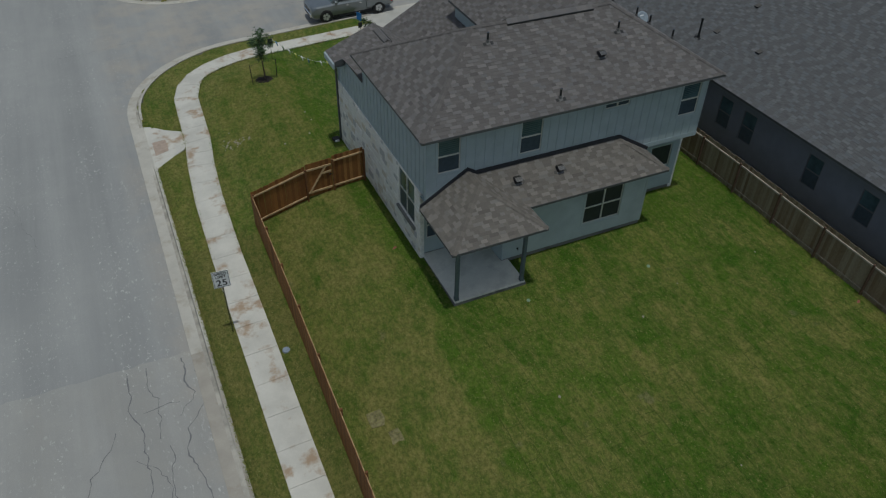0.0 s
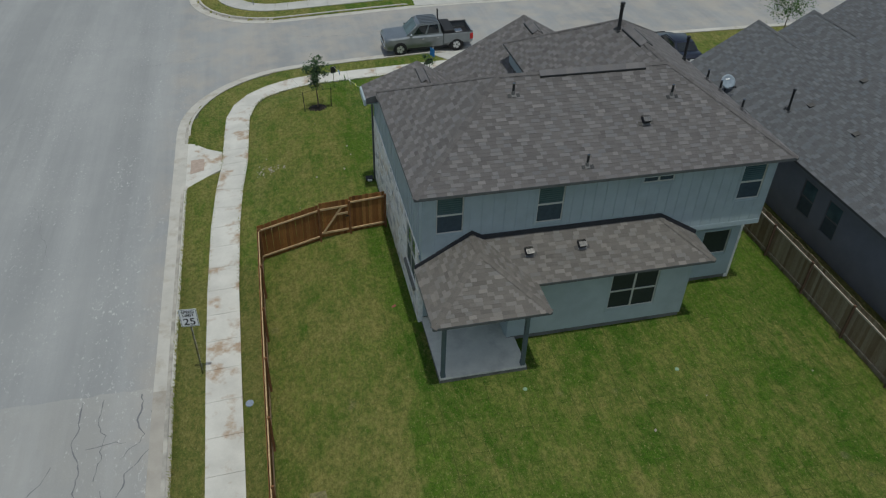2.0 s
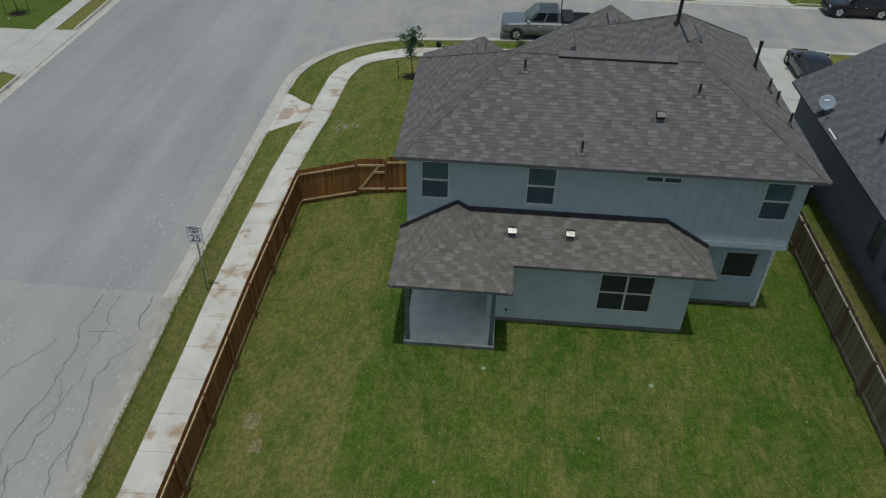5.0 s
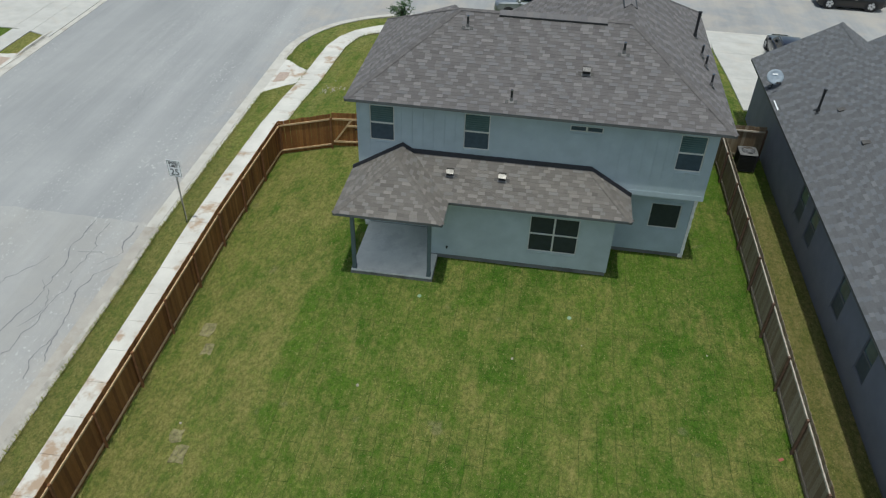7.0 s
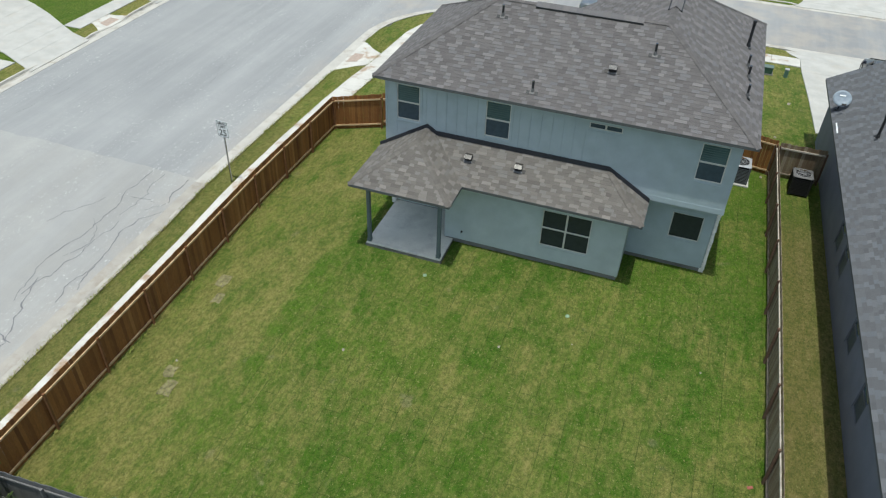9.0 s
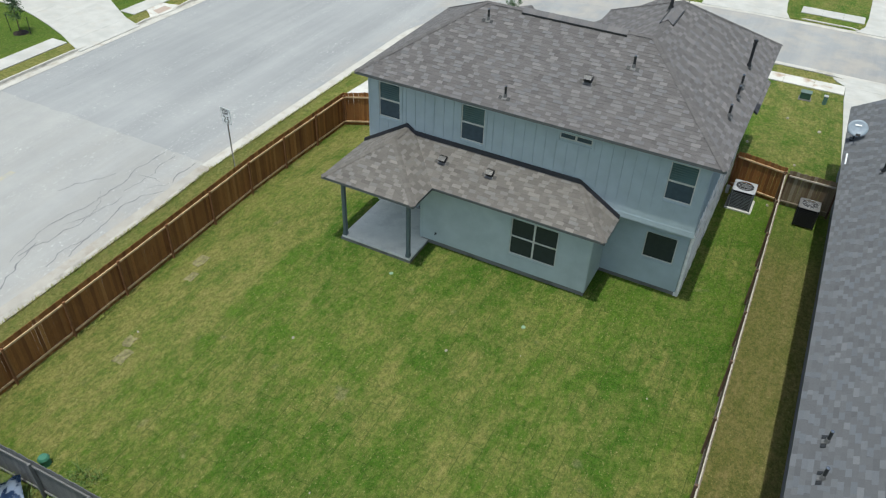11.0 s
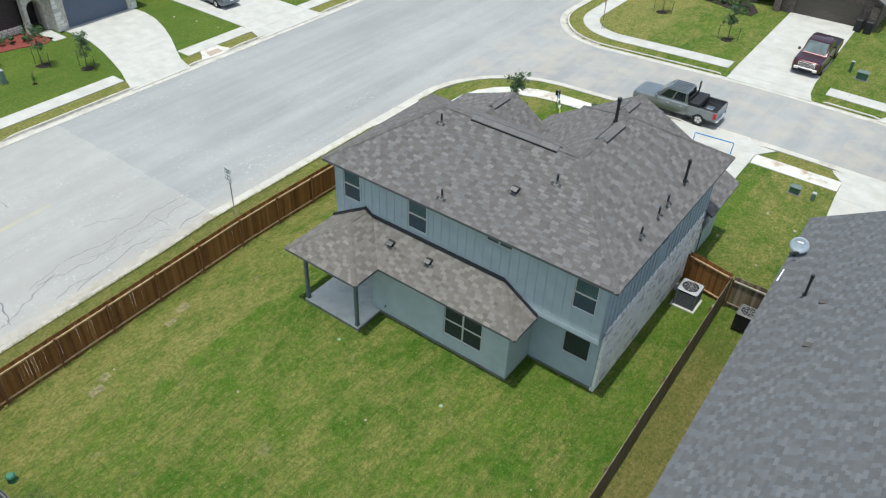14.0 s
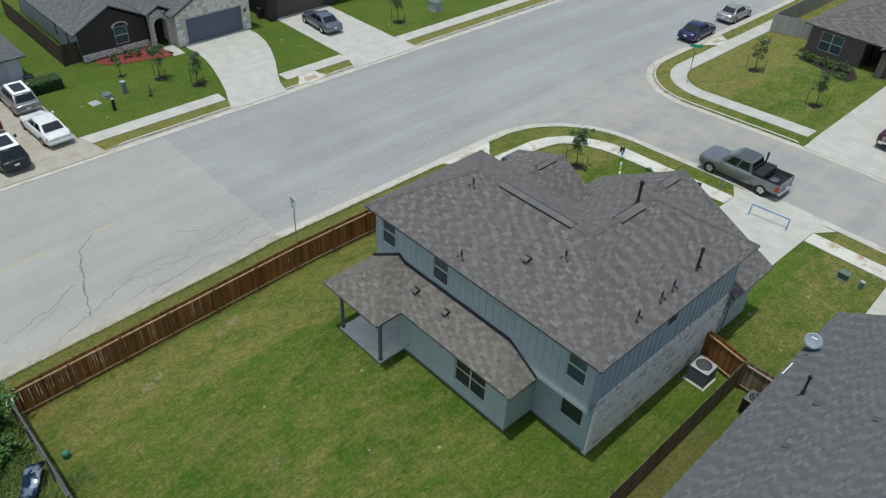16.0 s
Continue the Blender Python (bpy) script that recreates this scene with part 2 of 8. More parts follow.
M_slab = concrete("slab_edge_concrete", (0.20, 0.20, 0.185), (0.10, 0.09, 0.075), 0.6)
M_paver = simple("tactile_paver", (0.42, 0.33, 0.27), 0.85)

WALLC = (0.395, 0.465, 0.495)
M_siding = simple("blue_grey_siding_paint", WALLC, 0.6, vary=0.06, scale=1.5, fine=35)
M_siding2 = simple("sage_grey_siding_paint", (0.435, 0.50, 0.495), 0.6, vary=0.06, scale=1.5, fine=35)
M_trim = simple("grey_trim_paint", (0.3, 0.35, 0.37), 0.55, vary=0.06)
M_fascia = simple("dark_fascia_paint", lin((92, 94, 96)), 0.55, vary=0.08)
M_post = simple("slate_post_paint", lin((98, 110, 113)), 0.55, vary=0.08)
M_soffit = simple("soffit_paint", lin((150, 165, 170)), 0.7, vary=0.04)
M_winframe = simple("pale_vinyl_frame", lin((205, 204, 196)), 0.45, vary=0.05)
def shingle_mats(name, tint, gain, spread=1.0):
    """Granule tones of one roof: joined proud tabs, single tabs, recessed gaps."""
    proud = [tuple(v * (1 + (k - 1) * spread) * gain for v in tint) for k in (0.96, 1.12, 1.03, 1.25, 1.11, 1.40)]
    cool = (0.94, 0.985, 1.045)
    proud = [tuple(v * c for v, c in zip(q, cool)) if i in (0, 2, 4) else q for i, q in enumerate(proud)]
    low = [tuple(v * (1 + (k - 1) * spread) * gain for v in tint) for k in (0.66, 0.95, 0.78, 0.88, 1.05)]
    return (piece_mat(name, proud, 0.9, True, 0.35, 90, fvar=0.3), piece_mat(name + "_tab", proud, 0.9, False, 0.35, 90, fvar=0.3), piece_mat(name + "_recess", low, 0.92, True, 0.35, 90, fvar=0.3))


SH = shingle_mats("weathered_grey_brown_shingle", (0.166, 0.153, 0.149), 0.93)
SHN = shingle_mats("weathered_blue_grey_shingle", (0.145, 0.147, 0.153), 0.92, 0.78)
SHL = shingle_mats("weathered_brown_shingle", (0.186, 0.168, 0.150), 0.95)
M_deck = simple("roof_underlay", (0.09, 0.085, 0.08), 0.95)
M_flash = simple("dark_flashing_and_hood_shade", (0.035, 0.037, 0.045), 0.6)
M_black = simple("black_metal", (0.025, 0.026, 0.028), 0.5)
M_galv = simple("galvanised_steel", (0.36, 0.37, 0.38), 0.2, 0.95, vary=0.15)
M_boot = simple("grey_lead_boot", (0.15, 0.148, 0.146), 0.6, 0.1)
M_hood = simple("taupe_metal_hood", (0.23, 0.222, 0.21), 0.26, 0.85, vary=0.15)
M_vent = simple("painted_vent_metal", (0.4, 0.405, 0.41), 0.5, 0.1)
M_stone = piece_mat("cream_limestone", [(0.85, 0.82, 0.77), (0.87, 0.85, 0.80), (0.82, 0.79, 0.74), (0.86, 0.84, 0.79), (0.68, 0.61, 0.51), (0.85, 0.83, 0.78), (0.52, 0.51, 0.50), (0.83, 0.80, 0.74), (0.86, 0.84, 0.80), (0.80, 0.76, 0.68), (0.84, 0.82, 0.78), (0.70, 0.66, 0.58)], 0.9, False, 0.35, 14, fvar=0.1, sharp=True)
M_mortar = simple("pale_mortar", (0.85, 0.83, 0.79), 0.95)
M_cedar = piece_mat("stained_cedar_board", [(0.135, 0.046, 0.014), (0.27, 0.110, 0.031), (0.37, 0.160, 0.045), (0.19, 0.073, 0.021), (0.46, 0.225, 0.072)], 0.75, False, 0.4, 14, (6, 6, 0.6), 0.5)
M_rail = simple("fresh_cedar_rail", (0.56, 0.39, 0.22), 0.75, vary=0.2)
M_oldwood = piece_mat("weathered_grey_brown_board", [(0.175, 0.112, 0.064), (0.26, 0.192, 0.122), (0.35, 0.29, 0.21), (0.21, 0.138, 0.076), (0.41, 0.35, 0.265)], 0.85, False, 0.4, 14, (6, 6, 0.6), 0.5)
M_greywood = piece_mat("silvered_grey_board", [(0.13, 0.13, 0.13), (0.17, 0.168, 0.165), (0.21, 0.205, 0.20)], 0.85, False, 0.4, 14, (6, 6, 0.6), 0.5)
M_silverwood = piece_mat("silvered_pale_board", [(0.33, 0.33, 0.32), (0.39, 0.385, 0.375), (0.45, 0.44, 0.43)], 0.85, False, 0.4, 14, (6, 6, 0.6), 0.35)
M_darkwood = piece_mat("dark_stained_board", [(0.06, 0.04, 0.03), (0.08, 0.055, 0.042), (0.10, 0.07, 0.055)], 0.85, False, 0.4, 14, (6, 6, 0.6), 0.5)
M_oldrail = simple("weathered_rail", (0.47, 0.42, 0.35), 0.8, vary=0.2)


def glass(name, tint, rough=0.04):
    m = Mat(name, rough, 0.0, 0.6)
    a = m.noise(1.2, 3, vec=m.where())
    m.colour(m.mix(a, scaled(tint, 0.7), scaled(tint, 1.3)))
    return m.m


M_glass_up = glass("dark_window_glass", (0.075, 0.125, 0.14), 0.05)
M_screen = simple("dark_insect_screen", (0.050, 0.075, 0.098), 0.45, spec=0.4)
M_screen_dark = simple("black_insect_screen", (0.028, 0.037, 0.04), 0.45, spec=0.4)
M_blind = simple("blind_behind_glass", (0.075, 0.125, 0.13), 0.35)
M_carglass = glass("car_glass", (0.012, 0.016, 0.02), 0.03)
# paler than the other car glass: sky reflection put into the base colour
M_windscreen = glass("windscreen_glass_sky_tint", (0.085, 0.125, 0.13), 0.04)
M_tyre = simple("tyre_rubber", (0.02, 0.02, 0.021), 0.85)
M_rim = simple("alloy_rim", (0.66, 0.66, 0.66), 0.35, 0.5)
M_chrome = simple("chrome", (0.75, 0.75, 0.76), 0.15, 1.0, vary=0.03)
M_plastic = simple("black_plastic", (0.02, 0.02, 0.022), 0.6)
M_tail = simple("red_tail_lens", (0.5, 0.02, 0.02), 0.2)
M_head = simple("clear_head_lens", (0.6, 0.62, 0.64), 0.1)
M_white = simple("white_paint", (0.86, 0.87, 0.87), 0.5, vary=0.03)
M_greenbox = simple("green_utility_enamel", (0.05, 0.11, 0.08), 0.55)
M_bark = simple("young_bark", (0.12, 0.09, 0.065), 0.9)
M_mulch = simple("dark_mulch", (0.035, 0.026, 0.02), 0.95, vary=0.4, scale=14)
M_redmulch = simple("red_mulch", (0.21, 0.05, 0.038), 0.95, vary=0.35, scale=14)
M_leaf = piece_mat("oak_leaves", [(0.042, 0.085, 0.034), (0.062, 0.115, 0.045), (0.095, 0.155, 0.065)], 0.6, True, 0.1, 30)
M_leafl = piece_mat("light_leaves", [(0.04, 0.105, 0.018), (0.065, 0.15, 0.025), (0.10, 0.20, 0.042)], 0.6, True, 0.1, 30)
M_leafm = piece_mat("hedge_leaves", [(0.03, 0.07, 0.02), (0.05, 0.105, 0.03), (0.085, 0.15, 0.045)], 0.6, True, 0.1, 30)
M_blue = simple("blue_plastic", (0.02, 0.16, 0.42), 0.5)


def car_paint(name, c, metal=0.35):
    m = Mat(name, 0.28, metal, 0.5)
    a = m.noise(2.0, 3, vec=m.where())
    m.colour(m.mix(a, scaled(c, 0.92), scaled(c, 1.05)))
    m.b.inputs["Coat Weight"].default_value = 0.7
    m.b.inputs["Coat Roughness"].default_value = 0.06
    return m.m


# ---- mesh helpers ----
def to_mesh(name, bm, material=None, smooth=False):
    me = bpy.data.meshes.new(name)
    bmesh.ops.recalc_face_normals(bm, faces=bm.faces)
    bm.to_mesh(me)
    bm.free()
    if smooth:
        for f in me.polygons:
            f.use_smooth = True
    for m in material if isinstance(material, (list, tuple)) else [material]:
        if m:
            me.materials.append(m)
    return me


def part(name, bm, material, parent, label="", smooth=False):
    """ONE mesh object under a thing or a part."""
    me = bm if isinstance(bm, bpy.types.Mesh) else to_mesh(name, bm, material, smooth)
    ob = new(name, me)
    ob.parent = parent
    return tagged(ob, label)


def thing(name, label, category, at=None, group="", kind=""):
    ob = new(name)
    ob.empty_display_size = 0.2
    if at is not None:
        ob.matrix_basis = at
    return tagged(ob, label, category, group, kind)


def single(name, bm, material, label, category, at=None, group="", kind="", smooth=False):
    ob = new(name, to_mesh(name, bm, material, smooth))
    if at is not None:
        ob.matrix_basis = at
    return tagged(ob, label, category, group, kind)


def box(bm, x0, x1, y0, y1, z0, z1, bevel=0.0):
    vs = [bm.verts.new((x, y, z)) for z in (z0, z1) for y in (y0, y1) for x in (x0, x1)]
    fs = [bm.faces.new([vs[i] for i in q]) for q in ((0, 2, 3, 1), (4, 5, 7, 6), (0, 1, 5, 4), (2, 6, 7, 3), (0, 4, 6, 2), (1, 3, 7, 5))]
    if bevel:
        bmesh.ops.bevel(bm, geom=list({e for f in fs for e in f.edges}), offset=bevel, segments=1, affect="EDGES")
    return bm


def boxm(x0, x1, y0, y1, z0, z1, bevel=0.0):
    return box(bmesh.new(), x0, x1, y0, y1, z0, z1, bevel)


def tube(bm, p, q, r0, r1=None, seg=10, cap=True):
    p, q = Vector(p), Vector(q)
    m = Matrix.Translation((p + q) / 2) @ (q - p).to_track_quat("Z", "Y").to_matrix().to_4x4()
    bmesh.ops.create_cone(bm, cap_ends=cap, segments=seg, radius1=r0, radius2=r0 if r1 is None else r1, depth=(q - p).length, matrix=m)
    return bm


def tubem(p, q, r0, r1=None, seg=10):
    return tube(bmesh.new(), p, q, r0, r1, seg)


def prism(bm, poly, lo, hi):
    """Extrude a flat outline of 3D points by the difference hi - lo (a vector)."""
    d = Vector(hi) - Vector(lo)
    a = [bm.verts.new(Vector(p)) for p in poly]
    b = [bm.verts.new(Vector(p) + d) for p in poly]
    n = len(poly)
    bm.faces.new(a)
    bm.faces.new(b)
    for i in range(n):
        bm.faces.new((a[i], a[(i + 1) % n], b[(i + 1) % n], b[i]))
    return bm


def slabm(poly, thick):
    """A slab whose top has the given 3D outline."""
    return prism(bmesh.new(), poly, (0, 0, 0), (0, 0, -thick))


def smooth_step(a, b, x):
    u = min(1.0, max(0.0, (x - a) / (b - a)))
    return u * u * (3 - 2 * u)


# ---- ground, streets ----
XW, XF, YN, YF, RN, RF = -9.3, -25.6, 26.0, 34.8, 6.9, 6.2  # kerb lines and corner radii


def corner_sd(qx, qy, r):
    return math.hypot(qx, qy) - r if qx > 0 and qy > 0 else max(qx, qy) - r


def road_d(x, y):
    """Distance into the street from the back of the nearest kerb; negative on the lots."""
    a = corner_sd(XW + RN - x, y - (YN - RN), RN)
    b = corner_sd(XW + RF - x, (YF + RF) - y, RF)
    return min(a, b, x - XF)


def fall(x, y):
    """The lots and the street sink towards the south."""
    return 0.042 * min(24.0, max(0.0, -y - 0.5)) * max(smooth_step(16, 4, x), 0.45 * smooth_step(24, 14, x)) * smooth_step(-27, -16, x)


def level(x):
    return -1.0 + 0.8 * smooth_step(-12, 12, x)


def lot_z(x, y):
    """Height of lawns."""
    if y < 30 and x > -17:
        k = max(smooth_step(-1.0 + 0.35 * max(0.0, -y - 2), -7.5, x), smooth_step(17.5, 23.5, y))
        return level(x) * k - fall(x, y) - 0.12 * smooth_step(-5.85, -6.5, x) * smooth_step(1.0, -4.0, y)
    return level(x) - fall(x, y)


def street_z(x, y):
    return level(x) - fall(x, y) * 0.75 - 0.14 - 0.06 * smooth_step(1.0, -4.0, y) * smooth_step(-16.0, -10.0, x) + 0.012 * min(7.0, max(0.0, road_d(x, y)))


def sheet(xs, ys, fz, keep=None):
    vs = [(x, y, fz(x, y)) for y in ys for x in xs]
    n, fs = len(xs), []
    for j in range(len(ys) - 1):
        for i in range(n - 1):
            if keep is None or keep((xs[i] + xs[i + 1]) / 2, (ys[j] + ys[j + 1]) / 2):
                a = j * n + i
                fs.append((a, a + 1, a + n + 1, a + n))
    return vs, fs


def sheet_object(name, xs, ys, fz, material, keep=None):
    me = bpy.data.meshes.new(name)
    vs, fs = sheet(xs, ys, fz, keep)
    me.from_pydata(vs, [], fs)
    for f in me.polygons:
        f.use_smooth = True
    me.materials.append(material)
    return new(name, me)


def grades(lo, hi, step, extra, far):
    v = sorted({round(lo + i * step, 3) for i in range(int((hi - lo) / step) + 1)} | set(extra))
    v = [a for a in v if a in extra or all(abs(a - e) > 0.09 for e in extra)]
    return [-f for f in reversed(far) if -f < lo] + v + [f for f in far if f > hi]


def inside(poly, x, y):
    hit = False
    if not -45 < x < 31 or (poly is PAVED[0] and not -8.2 < x < 7):
        return False
    for (x0, y0), (x1, y1) in zip(poly, poly[1:] + poly[:1]):
        if (y0 > y) != (y1 > y) and x < x0 + (x1 - x0) * (y - y0) / (y1 - y0):
            hit = not hit
    return hit


def apron_z(x, y):
    """Drives meet the street at the gutter and rise to the footpath."""
    k = smooth_step(-1.5, 0.05, road_d(x, y))
    return lot_z(x, y) * (1 - k) + street_z(x, y) * k


DRIVES = [
    ("pale concrete driveway of the corner house", [(7.0, 14.4), (6.9, 22.6), (6.88, 24.4), (6.3, 25.4), (5.9, 26.25)], [(12.2, 14.4), (12.2, 22.6), (12.22, 24.4), (12.8, 25.4), (13.3, 26.25)]),
    ("pale concrete driveway of the neighbouring house", [(17.9, 14.5), (17.4, 22.6), (17.35, 24.5), (16.7, 25.4), (16.3, 26.25)], [(23.2, 14.5), (23.2, 22.6), (23.3, 24.5), (23.9, 25.4), (24.3, 26.25)]),
    ("pale curved concrete driveway across the street", [(-38.2, 8.9), (-36.0, 9.1), (-34.5, 9.0), (-32.5, 8.6), (-30.2, 7.95), (-28.2, 7.3), (-26.8, 6.7), (-25.35, 6.2)], [(-38.2, 15.3), (-36.4, 15.4), (-34.6, 15.1), (-32.6, 14.4), (-30.4, 13.4), (-28.2, 12.2), (-26.8, 11.5), (-25.35, 11.2)]),
    ("pale concrete driveway with a parked grey sedan", [(-39, 18.7), (-28.2, 18.7), (-26.8, 18.5), (-25.35, 18.1)], [(-39, 24.7), (-28.2, 24.8), (-26.8, 25.0), (-25.35, 25.4)]),
    ("worn concrete driveway full of parked cars", [(-39, -11.0), (-28.2, -11.2), (-26.8, -11.4), (-25.35, -11.8)], [(-39, -4.6), (-28.2, -4.5), (-26.8, -4.0), (-25.35, -3.6)]),
    ("pale concrete driveway with a parked maroon pickup", [(6.5, 51.5), (6.7, 37.5), (6.7, 35.6), (6.7, 34.55)], [(12.1, 51.5), (12.3, 37.5), (12.5, 35.6), (12.9, 34.55)]),
    ("pale concrete driveway across the side street", [(17.8, 51), (17.8, 37.5), (17.7, 35.6), (17.2, 34.55)], [(23.7, 51), (23.7, 37.5), (23.9, 35.6), (24.3, 34.55)]),
]
RAMPS = [
    ("stained concrete kerb ramp with a rust-brown tactile paver", [(-8.9, 17.75), (-8.2, 16.9), (-7.42, 16.35), (-7.44, 14.6), (-8.2, 14.1), (-8.95, 13.4), (-9.25, 13.3), (-9.25, 17.9)], [(-9.05, 14.7), (-8.35, 14.8), (-8.35, 15.95), (-9.05, 16.05)]),
    ("pale concrete kerb ramp with a grey tactile paver", [(-25.55, 12.4), (-26.3, 13.0), (-26.86, 13.3), (-26.86, 14.9), (-26.3, 15.1), (-25.55, 15.6)], [(-25.8, 13.4), (-26.4, 13.5), (-26.4, 14.6), (-25.8, 14.7)]),
    ("pale concrete kerb ramp at the opposite corner", [(-9.25, 46.5), (-8.3, 47.3), (-7.84, 47.6), (-7.84, 49.2), (-8.3, 49.6), (-9.25, 50.4)], [(-8.9, 47.9), (-8.3, 47.95), (-8.3, 49.0), (-8.9, 49.1)]),
]
WL = [(-8.05, -42), (-8.05, 5), (-7.95, 9.5), (-7.72, 12.8), (-7.45, 15), (-7.32, 17.9), (-7.2, 20.1), (-6.75, 21.6), (-5.95, 22.8), (-4.75, 23.75), (-3.2, 24.35), (-1.6, 24.55), (2.1, 24.45), (6.85, 24.4)]
WR = [(-6.77, -42), (-6.75, 5), (-6.62, 9.5), (-6.42, 12.4), (-6.1, 15), (-5.98, 17.7), (-5.88, 19.6), (-5.5, 20.9), (-4.9, 21.9), (-4.0, 22.65), (-2.8, 23.1), (-1.5, 23.27), (2.0, 23.25), (6.85, 23.2)]
PAVED = [WL + WR[::-1]] + [a + b[::-1] for _, a, b in DRIVES] + [a for _, a, _ in RAMPS]
FAR = (75, 90, 120, 170, 260, 420, 700)


def ground_z(x, y):
    d = road_d(x, y)
    z = lot_z(x, y)
    if d > 0.1:
        return street_z(x, y) - 0.4
    z += 0.012 * noise.noise((x * 0.7, y * 0.7, 0)) - (0.035 if d > -0.4 else 0)
    if any(inside(p, x, y) for p in PAVED):
        z = min(z, apron_z(x, y) - 0.03)
    return z


ground = sheet_object("ground", grades(-60, 45, 0.45, (-9.46, -9.24, -25.44, -25.66), FAR), grades(-35, 68, 0.45, (25.92, 26.14, 34.66, 34.88), FAR), ground_z, M_lawn)
tagged(ground, "patchy sunlit sod lawn, green and straw coloured, laid in strips", "lawn", kind="structure")
road = sheet_object("road", grades(-60, 45, 0.4, (), FAR), grades(-35, 68, 0.4, (), FAR), lambda x, y: street_z(x, y) - (0.02 if road_d(x, y) < 0.5 else 0), M_road, lambda x, y: road_d(x, y) > 0.12)
tagged(road, "pale worn asphalt street junction with sealed cracks", "road", kind="structure")


def kerb_line(lot):
    """The back of the kerb round a lot, as points about a metre apart."""
    if lot == "west":
        return [Vector((XF, y, 0)) for y in np.arange(-80, 140.1, 2.0)]
    s, yk, r = (1, YN, RN) if lot == "near" else (-1, YF, RF)
    cx, cy = XW + r, yk - s * r
    pts = [Vector((XW, y, 0)) for y in (np.arange(-80, cy, 1.0) if s > 0 else np.arange(140, cy, -1.0))]
    pts += [Vector((cx - r * math.cos(a), cy + s * r * math.sin(a), 0)) for a in np.linspace(0, math.pi / 2, 18)]
    return pts + [Vector((x, yk, 0)) for x in np.arange(cx + 1, 90, 1.0)]


def kerb(lot, dropped):
    """A kerb and gutter of cast concrete, low where a drive or ramp crosses it."""
    pts = kerb_line(lot)
    bm, prev = bmesh.new(), None
    for i, p in enumerate(pts):
        t = (pts[min(i + 1, len(pts) - 1)] - pts[max(i - 1, 0)]).normalized()
        n = Vector((t.y, -t.x, 0))
        if road_d(p.x + n.x * 0.3, p.y + n.y * 0.3) < 0:
            n = -n
        low = any(a <= (p.y if axis == "y" else p.x) <= b for axis, a, b in dropped if (axis == "y") == (abs(t.y) > 0.7))
        top = street_z(p.x + n.x * 0.4, p.y + n.y * 0.4) + 0.005 if low else lot_z(p.x, p.y) + 0.015
        s = street_z(p.x + n.x * 0.4, p.y + n.y * 0.4)
        prof = ((-0.15, top - 0.3), (-0.15, top), (-0.02, top), (0.03, min(top, s + 0.02)), (0.16, s + 0.008), (0.62, s + 0.014), (0.64, s - 0.15))
        ring = [bm.verts.new((p.x + n.x * o, p.y + n.y * o, z)) for o, z in prof]
        if prev:
            for k in range(len(ring) - 1):
                f = bm.faces.new((prev[k], ring[k], ring[k + 1], prev[k + 1]))
                f.material_index = 2 if k in (2, 3) and not low else 1 if lot == "near" and p.y < 0.2 else 0
        prev = ring
    ob = single("kerb", bm, [M_curb, M_oldcurb, M_dirt], "pale cast concrete kerb and gutter along the street", "kerb", kind="structure")
    return ob


kerb("near", (("y", 13.3, 18.0), ("x", 6.9, 12.2), ("x", 17.4, 23.5)))
kerb("far", (("y", 47.3, 49.6), ("x", 6.6, 13.3), ("x", 17.8, 24.0)))
kerb("west", (("y", -12.0, -3.6), ("y", 6.4, 11.2), ("y", 12.6, 15.2), ("y", 18.6, 24.6)))


def ribbon(name, left, right, material, label, category, lift=0.05, thick=0.16, joint=1.5, fz=lot_z):
    """A paved band between two edges, cast in slabs with open joints; each slab is a part."""
    band = thing(name, label, category, kind="structure")
    for a, b, c, d in zip(left, left[1:], right, right[1:]):
        a, b, c, d = (Vector(v) for v in (a, b, c, d))
        n = max(1, round(((b - a).length + (d - c).length) / 2 / joint))
        for i in range(n):
            gap = 0.007 * 2 * n / ((b - a).length + (d - c).length)
            u, v = (i + gap) / n, (i + 1 - gap) / n
            q = [a.lerp(b, u), a.lerp(b, v), c.lerp(d, v), c.lerp(d, u)]
            part("slab", slabm([(p.x, p.y, fz(p.x, p.y) + lift) for p in q], thick), material, band)
    return band


def arc(cx, cy, r, a0, a1, n):
    return [(cx + r * math.cos(radians(a)), cy + r * math.sin(radians(a))) for a in np.linspace(a0, a1, n)]


# ---- pavements and drives ----
ribbon("pavement", WL, WR, M_walk, "rust-stained pale concrete footpath curving round the corner lot", "footpath")
ribbon("pavement", [(12.25, 24.45), (17.35, 24.55)], [(12.25, 23.25), (17.35, 23.3)], M_walk, "pale concrete footpath between two driveways", "footpath")
ribbon("pavement", [(XF - 1.25, -4.0), (XF - 1.25, 6.6)], [(XF - 2.55, -4.45), (XF - 2.55, 6.6)], M_walk2, "pale concrete footpath across the street", "footpath")
ribbon("pavement", [(XF - 1.25, 12.2), (XF - 1.25, 18.6)], [(XF - 2.55, 12.2), (XF - 2.55, 18.6)], M_walk2, "pale concrete footpath across the street", "footpath")
ribbon("pavement", [(XF - 1.25, 24.9), (XF - 1.25, 70)], [(XF - 2.55, 24.9), (XF - 2.55, 70)], M_walk2, "pale concrete footpath across the street", "footpath")
cxf, cyf = XW + RF, YF + RF
FL = [(XW + 1.35, 75), (XW + 1.35, 50), (XW + 1.35, cyf)] + arc(cxf, cyf, RF - 1.35, 186, 264, 9) + [(cxf + 0.5, YF + 1.3), (6.3, YF + 1.25)]
